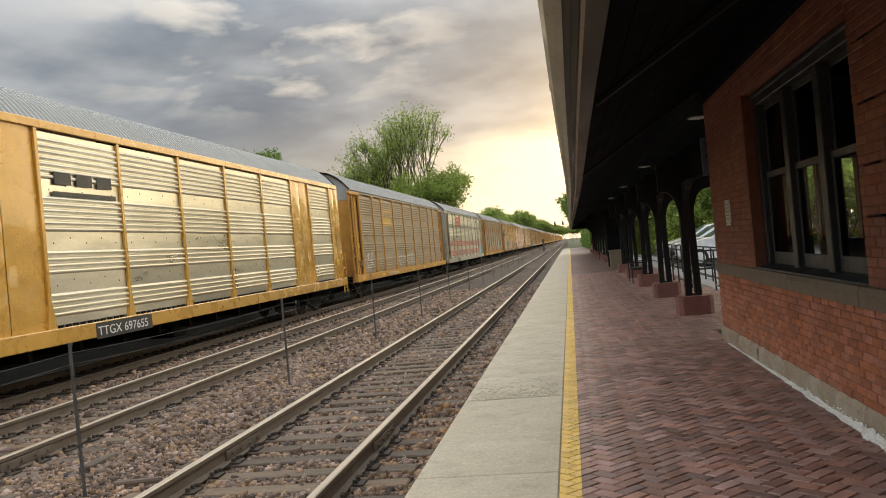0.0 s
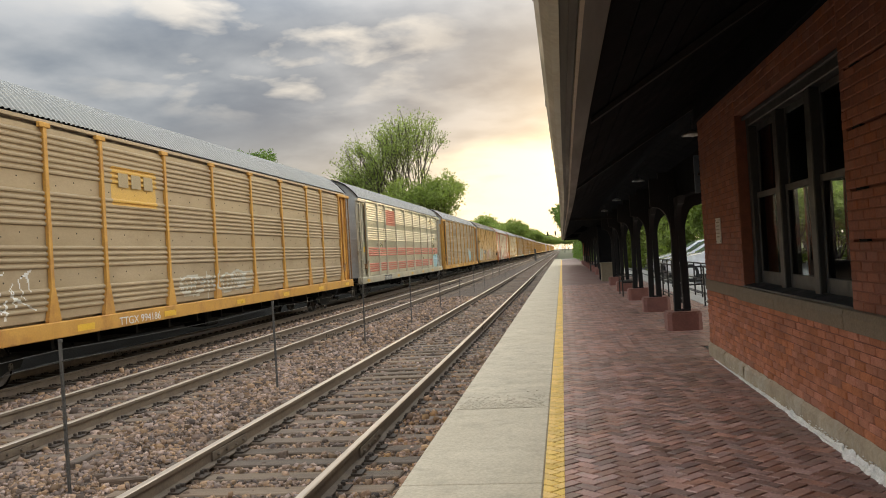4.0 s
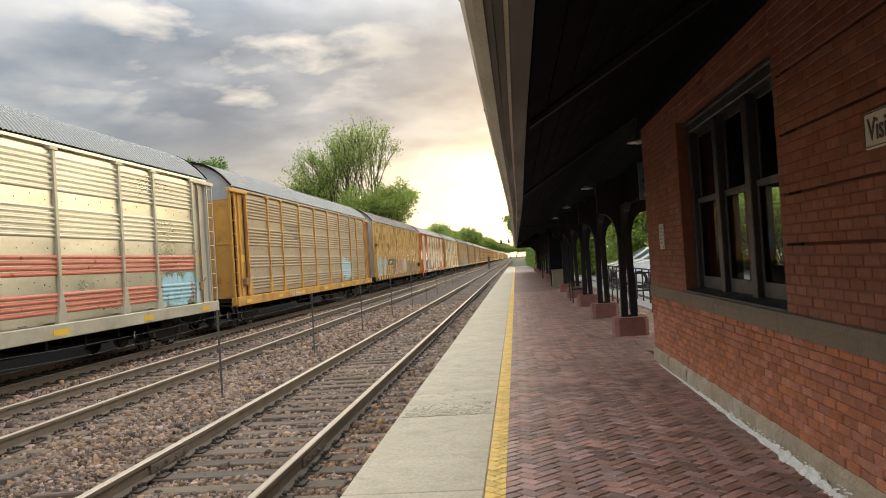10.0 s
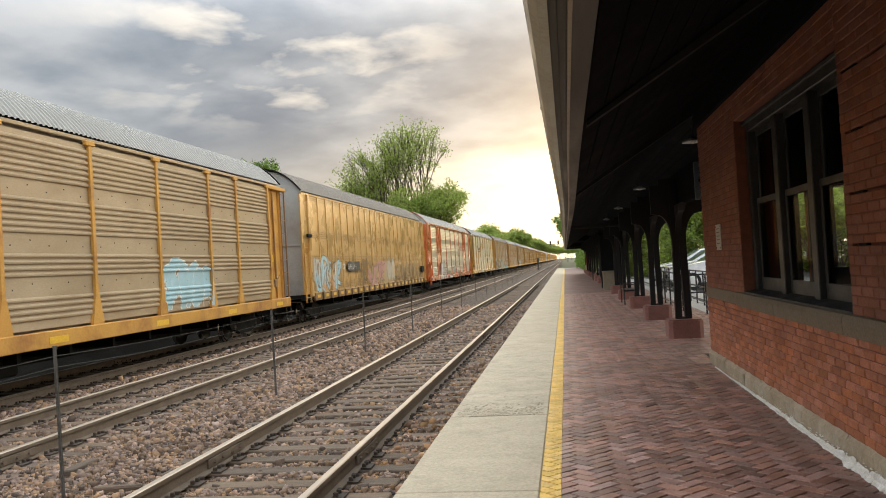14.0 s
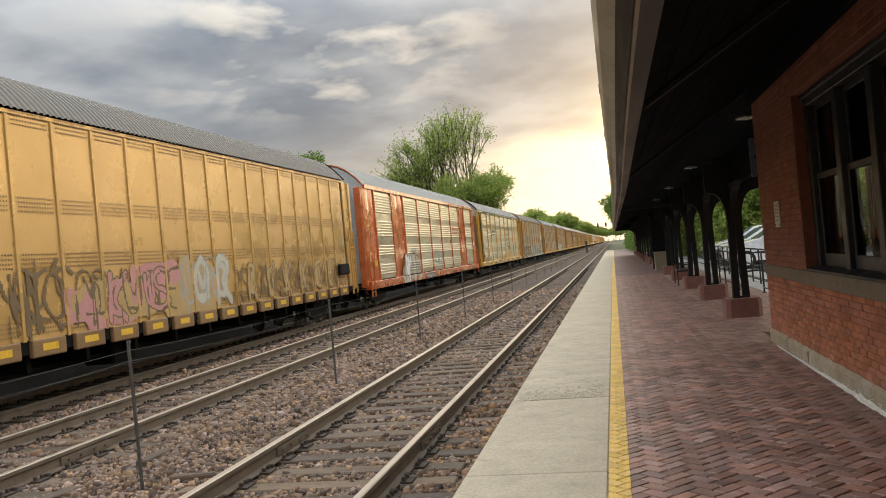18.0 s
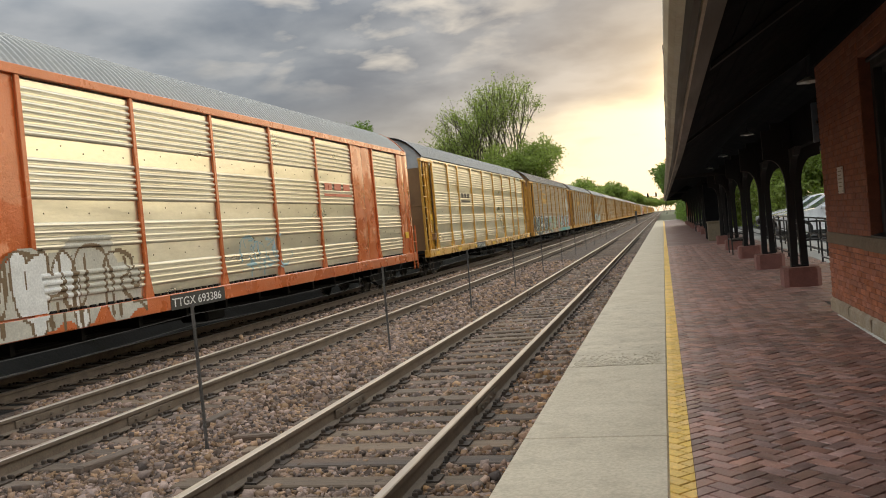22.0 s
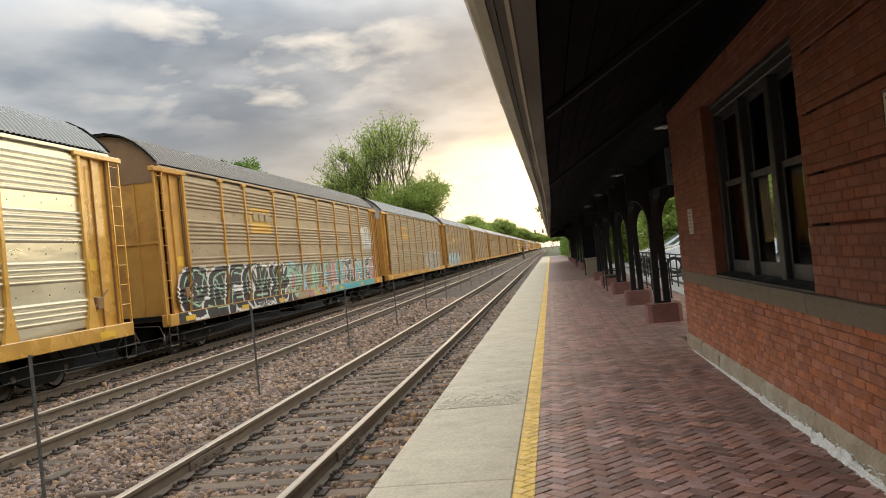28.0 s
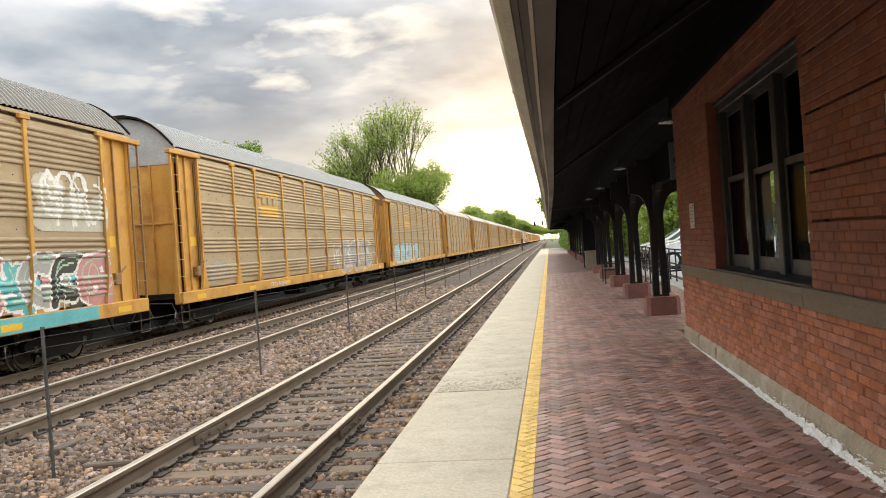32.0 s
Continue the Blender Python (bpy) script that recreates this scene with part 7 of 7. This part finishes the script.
def make_trees():
    make_tree((-18.1, 101, -0.7), 21.0, 0.22, M_LEAF, "tall spring-green tree with upswept bare-showing limbs behind the train", 5, per=11, size=0.125, clump=0.9, stems=16, upright=1.1, bare=0.05, fan=(0.16, -0.95))
    make_tree((-14.5, 99, -0.7), 12.4, 0.24, M_LEAF, "smaller dense green tree beside the tall one", 8, per=20, size=0.15, clump=0.8, stems=5, upright=0.85, bare=0.12, group="trees behind the train")
    make_tree((-25.6, 103, -0.7), 13.4, 0.45, M_LEAF, "leafy green tree with a loose outline behind the train", 14, per=13, size=0.15, clump=0.9, stems=5, upright=0.75, bare=0.12, group="trees behind the train")
    make_tree((-17.6, 97, -0.7), 11.5, 0.42, M_LEAF, "low leafy tree behind the train", 15, per=13, size=0.15, clump=0.85, stems=5, upright=0.7, bare=0.12, group="trees behind the train")
    make_tree((-51.5, 128, -0.7), 20.6, 0.36, M_LEAFD, "distant round-topped tree rising over the train roof", 21, per=44, size=0.2, clump=1.0, stems=4, upright=0.75, bare=0.35, group="distant trees")
    make_tree((-46.9, 130, -0.7), 18.6, 0.3, M_LEAFD, "distant thin tree rising over the train roof", 22, per=30, size=0.2, clump=0.8, stems=3, upright=0.9, bare=0.4, group="distant trees")
    far = make_tree((-22, 250, -0.7), 13.6, 0.55, M_LEAF, "distant leafy tree along the line", 30, per=22, size=0.36, clump=1.3, stems=6, upright=0.6, bare=0.1, group="distant trees along the line")
    rng = random.Random(77)
    spots = [(-17.5, 300, 1.0), (-13.5, 335, 0.8), (-20, 360, 0.95), (-15, 420, 0.95), (-22, 470, 1.05), (-14, 520, 0.9), (-17, 600, 1.1), (-13, 700, 1.0), (-30, 280, 0.9), (-38, 330, 0.95), (-12, 830, 1.2), (-5, 880, 1.0), (1, 900, 1.1), (7, 880, 1.0), (14, 860, 1.1)]
    for x, y, s in spots:
        t = copy_thing(far, pose(x, y, -0.7, 0, 0, rng.uniform(0, 360)))
        t.scale = (s * 1.05, s * 1.05, s)
    right = make_tree((5.2, 126, -0.5), 9.5, 0.6, M_LEAFD, "leafy tree leaning towards the far platform end; added copies block glow", 41, per=46, size=0.22, clump=1.0, stems=6, upright=0.55, bare=0.15, group="trees past the platform")
    # mostly unseen copies, added and scaled up to block glow on far cars
    for x, y, s, a in ((6.5, 150, 1.15, 70), (5.0, 190, 1.1, 140), (7.0, 240, 1.3, 200), (6.0, 320, 1.3, 20), (8, 420, 1.5, 290), (9, 95, 0.8, 100), (8.5, 108, 0.95, 33), (7.6, 138, 1.05, 190), (8.8, 165, 1.15, 255), (8.2, 178, 1.1, 11), (7.4, 205, 1.2, 95), (8.6, 222, 1.25, 160), (7.8, 262, 1.3, 45), (8.8, 285, 1.35, 300), (9, 350, 1.4, 120), (8.5, 385, 1.45, 77), (12.5, 82, 0.9, 12), (15.5, 92, 1.0, 140), (12.0, 101, 0.95, 222), (15.0, 113, 1.05, 71), (11.5, 121, 1.0, 310), (17.5, 78, 0.9, 199), (13.0, 137, 1.1, 66)):
        s = max(s, min(2.1, (1.6 + 0.061 * y) / 9.5))
        t = copy_thing(right, pose(x + 2.5 * max(0, s - 1), y, -0.5, 0, 0, a))
        t.scale = (s, s, s)
    lot = make_tree((13.0, 50, -0.3), 5.6, 0.6, M_LEAF, "dense green tree behind the parking lot", 51, per=90, size=0.15, clump=0.8, stems=7, upright=0.5, bare=0.08, group="trees behind the parking lot")
    for x, y, s, a in ((14.0, 45, 0.85, 10), (16.5, 46.5, 0.9, 80), (12.2, 43, 0.8, 170), (9.0, 56, 0.95, 60), (17.0, 53, 1.0, 150), (11.5, 64, 1.05, 250), (15.5, 66, 1.0, 330), (21, 58, 1.0, 40), (7.5, 70, 0.95, 110)):
        t = copy_thing(lot, pose(x, y, -0.3, 0, 0, a))
        t.scale = (s, s, s)
    r3 = np.random.default_rng(33)
    for x, y, hgt, wid in ((5.2, 60, 4.0, 1.6), (7.6, 55, 4.6, 2.2), (10.6, 53, 5.2, 2.4), (13.8, 51, 5.0, 2.4), (17.0, 50, 5.6, 2.6), (20.5, 52, 5.4, 2.6), (6.2, 66, 5.5, 2.4)):
        sb = thing("shrub", (x, y, -0.15), "tall leafy green shrub behind the parking lot", "shrub", "shrubs behind the parking lot")
        cen = []
        for _ in range(150):
            z = r3.uniform(0.1, hgt)
            k = wid * (1 - (z / hgt) ** 2 * 0.7)
            cen.append((r3.uniform(-k, k), r3.uniform(-k, k) * 0.7, z))
        part("foliage", leaves_mesh("foliage", cen, r3.uniform(0.35, 0.75, len(cen)), 42, 0.12, M_LEAF, r3), sb)
        g = Geo()
        for _ in range(9):
            g.tube((r3.uniform(-0.2, 0.2), r3.uniform(-0.2, 0.2), -0.05), (r3.uniform(-wid, wid) * 0.6, r3.uniform(-1, 1), hgt * r3.uniform(0.5, 0.85)), 0.05, 0.015, n=5)
        part("stems", g.mesh("stems", M_BARK), sb)
    # hedge at the far end of the platform
    r2 = np.random.default_rng(9)
    h = thing("hedge", (2.3, 101, 0), "clipped green hedge along the far platform edge", "hedge")
    cen = [(r2.uniform(-0.4, 1.2), r2.uniform(-13, 30), r2.uniform(0.3, 2.2)) for _ in range(420)]
    part("foliage", leaves_mesh("foliage", cen, [0.55] * len(cen), 40, 0.11, M_LEAFD, r2), h)
    g = Geo()
    for k in range(40):
        y = -13 + k * 1.08
        g.tube((0.4, y, -0.05), (0.4 + r2.uniform(-0.2, 0.2), y, 1.5), 0.03, 0.015, n=5)
    part("stems", g.mesh("stems", M_BARK), h)


# ---------------------------------------------------------------- parking side


def make_bank():
    """Low bank and scrub, unseen, added beyond the farthest track to block light."""
    rng = np.random.default_rng(61)
    g = Geo()
    ys = list(range(-30, 400, 10))
    for a, b in zip(ys, ys[1:]):
        g.add([(-13.1, a, -0.95), (-13.1, b, -0.95), (-14.3, b, 0.5), (-14.3, a, 0.5), (-19, b, 0.9), (-19, a, 0.9)], [(0, 1, 2, 3), (3, 2, 4, 5)])
    solo("bank", g.mesh("bank", M_SOIL), "unseen black bank added behind the train to keep its underside dark", "bank", "structure")
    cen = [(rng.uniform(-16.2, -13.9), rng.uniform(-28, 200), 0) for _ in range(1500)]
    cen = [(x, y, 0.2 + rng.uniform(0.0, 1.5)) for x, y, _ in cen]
    solo("scrub", leaves_mesh("scrub", cen, rng.uniform(0.5, 1.0, len(cen)), 40, 0.18, M_SCRUB, rng), "unseen dark scrub added behind the train to block low light", "scrub", "stuff")


def make_parking():
    g = Geo()
    g.box(4.05, 60, 12.2, 90, -0.8, -0.08)
    solo("parking_lot", g.mesh("parking_lot", M_ASPHALT), "dark asphalt parking lot beyond the walkway", "parking lot", "structure")
    g = Geo()
    for k in range(13):
        g.box(3.4, 3.85, 12.3 + 6 * k, 18.27 + 6 * k, -0.04, 0.012, 0.008)
    solo("walkway", g.mesh("walkway", M_WALKWAY), "pale concrete walkway slabs beside the platform", "walkway", "structure")
    g = Geo()
    g.box(3.85, 4.05, 12.3, 90, -0.3, 0.03, 0.02)
    solo("kerb", g.mesh("kerb", M_WALKWAY), "pale concrete kerb along the parking lot", "kerb", "structure")


def make_railing(x, y0, y1, h, label, cross=None):
    r = thing("railing", (x, y0, 0), label, "railing", "railings by the walkway")
    n = max(2, int((y1 - y0) / 1.2))
    for k in range(n + 1):
        g = Geo()
        y = (y1 - y0) * k / n
        g.tube((0, y, 0), (0, y, h), 0.022, n=8)
        g.box(-0.05, 0.05, y - 0.05, y + 0.05, 0, 0.012)
        part("baluster_post", g.mesh("baluster_post", M_IRON), r)
    for z in (h, h * 0.55, 0.12):
        g = Geo()
        g.tube((0, 0, z), (0, y1 - y0, z), 0.02, n=8)
        part("rail_bar", g.mesh("rail_bar", M_IRON), r)
    if cross:
        for z in (h, h * 0.55):
            g = Geo()
            g.tube((0, 0, z), (cross, 0, z), 0.02, n=8)
            part("rail_bar", g.mesh("rail_bar", M_IRON), r)
        g = Geo()
        g.tube((cross, 0, 0), (cross, 0, h), 0.022, n=8)
        part("baluster_post", g.mesh("baluster_post", M_IRON), r)
    return r


def make_vehicle(at, label, paintmat, heading):
    car = thing("parked_car", pose(*at, 0, 0, heading), label, "car", "parked cars")
    L, W = 4.5, 1.78
    car.scale = (1.12, 1.12, 1.12)
    side = [(-2.2, 0.42), (-2.24, 0.66), (-2.12, 0.80), (-1.2, 0.98), (-0.95, 1.02), (-0.15, 1.46), (0.3, 1.52), (1.2, 1.50), (1.75, 1.38), (2.15, 1.02), (2.24, 0.9), (2.22, 0.42), (1.8, 0.28), (-1.9, 0.28)]

    def half(z):
        return W / 2 * (1.0 if z < 0.95 else 1.0 - 0.24 * (z - 0.95) / 0.57)
    g = Geo()
    n = len(side)
    v = [(s * half(z), y, z) for s in (-1, 1) for y, z in side]
    v += [(s * (half(z) - 0.07), y * 0.985, z + (0.012 if z > 0.6 else 0)) for s in (-1, 1) for y, z in side]
    f = []
    for i in range(n):
        j = (i + 1) % n
        f += [(2 * n + i, 2 * n + j, 3 * n + j, 3 * n + i), (i, j, 2 * n + j, 2 * n + i), (n + i, 3 * n + i, 3 * n + j, n + j)]
    f += [tuple(range(n)), tuple(range(n, 2 * n))[::-1]]
    g.add(v, f)
    part("body", g.mesh("body", paintmat, 30), car)
    g = Geo()
    w0, w1 = half(1.03) - 0.1, half(1.45) - 0.1
    g.add([(-w0, -0.93, 1.055), (w0, -0.93, 1.055), (w1, -0.19, 1.468), (-w1, -0.19, 1.468)], [(0, 1, 2, 3)])
    part("windscreen", g.mesh("windscreen", M_CARGLASS), car)
    g = Geo()
    g.add([(-w1, 1.74, 1.40), (w1, 1.74, 1.40), (w0, 2.14, 1.06), (-w0, 2.14, 1.06)], [(0, 1, 2, 3)])
    part("rear_window", g.mesh("rear_window", M_CARGLASS), car)
    for s in (-1, 1):
        for a, b, c, d in ((-0.72, 0.45, 0.42, -0.12), (0.52, 1.45, 1.25, 0.50)):
            g = Geo()
            lo, hi = 1.03, 1.42
            g.add([(s * (half(lo) + 0.004), a, lo), (s * (half(lo) + 0.004), b, lo), (s * (half(hi) + 0.004), c, hi), (s * (half(hi) + 0.004), d, hi)], [(0, 1, 2, 3)])
            part("side_window", g.mesh("side_window", M_CARGLASS), car)
        g = Geo()
        g.box(s * 0.92, s * 1.08, -0.78, -0.66, 0.98, 1.10, 0.02)
        part("mirror", g.mesh("mirror", paintmat), car)
        g = Geo()
        g.box(s * 0.5, s * 0.84, -2.24, -2.02, 0.66, 0.78, 0.02)
        part("headlight", g.mesh("headlight", M_LAMP), car)
        for y in (-1.38, 1.36):
            g = Geo()
            g.lathe([(0.20, -0.10), (0.30, -0.11), (0.33, -0.08), (0.33, 0.08), (0.30, 0.11), (0.20, 0.10)], (s * (W / 2 - 0.1), y, 0.33), "x", 20)
            tyre = part("wheel", g.mesh("wheel", M_TIRE, 40), car)
            g = Geo()
            g.lathe([(0.0, 0.07), (0.06, 0.09), (0.19, 0.07), (0.205, 0.10), (0.205, -0.1)], (s * (W / 2 - 0.1), y, 0.33), "x", 20)
            part("rim", g.mesh("rim", M_LAMP), tyre)
    g = Geo()
    g.box(-0.5, 0.5, -2.27, -2.2, 0.46, 0.62, 0.02)
    part("grille", g.mesh("grille", M_CARDARK), car)
    g = Geo()
    g.box(-0.85, 0.85, -2.2, 2.2, 0.2, 0.3, 0.02)
    part("underbody", g.mesh("underbody", M_CARDARK), car)


def make_bench(y, label):
    b = thing("bench", (2.0, y, 0), label, "bench", "benches along the platform")
    for e in (-0.7, 0.7):
        g = Geo()
        g.tube((-0.2, e, 0), (-0.2, e, 0.42), 0.02, n=6)
        g.tube((0.2, e, 0), (0.28, e, 0.85), 0.02, n=6)
        g.tube((-0.22, e, 0.42), (0.22, e, 0.42), 0.02, n=6)
        g.tube((-0.2, e, 0.42), (-0.2, e, 0.62), 0.018, n=6)
        g.tube((-0.2, e, 0.62), (0.24, e, 0.62), 0.018, n=6)
        part("end_frame", g.mesh("end_frame", M_IRON), b)
    for k in range(5):
        g = Geo()
        g.box(-0.2 + k * 0.085, -0.135 + k * 0.085, -0.75, 0.75, 0.43, 0.455, 0.006)
        part("seat_slat", g.mesh("seat_slat", M_IRON), b)
    for k in range(3):
        g = Geo()
        g.box(0.215 + k * 0.022, 0.24 + k * 0.022, -0.75, 0.75, 0.53 + k * 0.11, 0.60 + k * 0.11, 0.006)
        part("back_slat", g.mesh("back_slat", M_IRON), b)


def make_platform_things():
    make_bench(26.8, "dark slatted iron bench beside a column")
    make_bench(55.0, "dark slatted iron bench far along the platform")
    box = thing("utility_box", (2.0, 38.3, 0), "tan boxy planter standing on the pavers", "planter")
    g = Geo()
    g.box(-0.28, 0.28, -0.35, 0.35, 0, 0.78, 0.02)
    part("box_body", g.mesh("box_body", M_BOX), box)
    g = Geo()
    g.box(-0.31, 0.31, -0.38, 0.38, 0.78, 0.84, 0.015)
    part("rim", g.mesh("rim", M_BOX), box)
    sh = thing("shelter", (2.25, 40.6, 0), "dark enclosed wind shelter under the canopy", "shelter")
    for a in ((-0.5, 0.5, -0.6, -0.55), (-0.5, 0.5, 0.55, 0.6), (-0.5, -0.45, -0.55, 0.55), (0.45, 0.5, -0.55, 0.55)):
        g = Geo()
        g.box(*a, 0, 2.5)
        part("shelter_panel", g.mesh("shelter_panel", M_SOFFIT), sh)
    g = Geo()
    g.box(-0.55, 0.55, -0.65, 0.65, 2.5, 2.6, 0.01)
    part("shelter_roof", g.mesh("shelter_roof", M_SOFFIT), sh)
    pl = thing("brick_pillar", (2.25, 79.0, 0), "red brick pillar at the far canopy end", "pillar")
    g = Geo()
    g.box(-0.25, 0.25, -0.25, 0.25, 0, 2.5, 0.01)
    part("shaft", g.mesh("shaft", M_BRICK), pl)
    g = Geo()
    g.box(-0.32, 0.32, -0.32, 0.32, 0, 0.75, 0.01)
    part("plinth", g.mesh("plinth", M_STONE), pl)
    make_railing(3.0, 20.9, 27.3, 0.95, "black iron handrail beside the walkway", 0.7)
    make_railing(3.35, 18.4, 20.7, 0.95, "short black iron handrail beside the walkway")
    make_railing(3.78, 22.5, 35.0, 0.95, "long black iron railing along the kerb")
    make_vehicle((6.75, 39.4, -0.08), "white parked hatchback facing the walkway", M_CARPAINT, -90)
    make_vehicle((6.65, 35.8, -0.08), "white parked hatchback beside the railing", M_CARPAINT, -90)
    make_vehicle((6.8, 43.0, -0.08), "white parked hatchback under the trees", M_CARPAINT, -90)


make_fence()
make_trackside()
make_trees()
make_bank()
make_parking()
make_platform_things()


# ---------------------------------------------------------------- small pieces of the setting
make_pavers(PLAT)
wall_bricks(WALL, WALL_END)


def motions():
    """The train rolls towards the camera, gathering a little speed; the wheels turn with it."""
    for car, n in cars:
        walk(car, [(t, pose(TRACKS["far"], train_y(t, n), RAIL_Z["far"])) for t in range(0, 33)])
    for ws in wheels:
        at = ws.location.copy()
        rows = []
        for k in range(0, 32 * 15 + 1):
            t = k / 15
            turn = -(train_y(0, 1) - train_y(t, 1)) / WHEEL_R
            rows.append((t, Matrix.Translation(at) @ Matrix.Rotation(-turn, 4, "X")))
        walk(ws, rows)


motions()
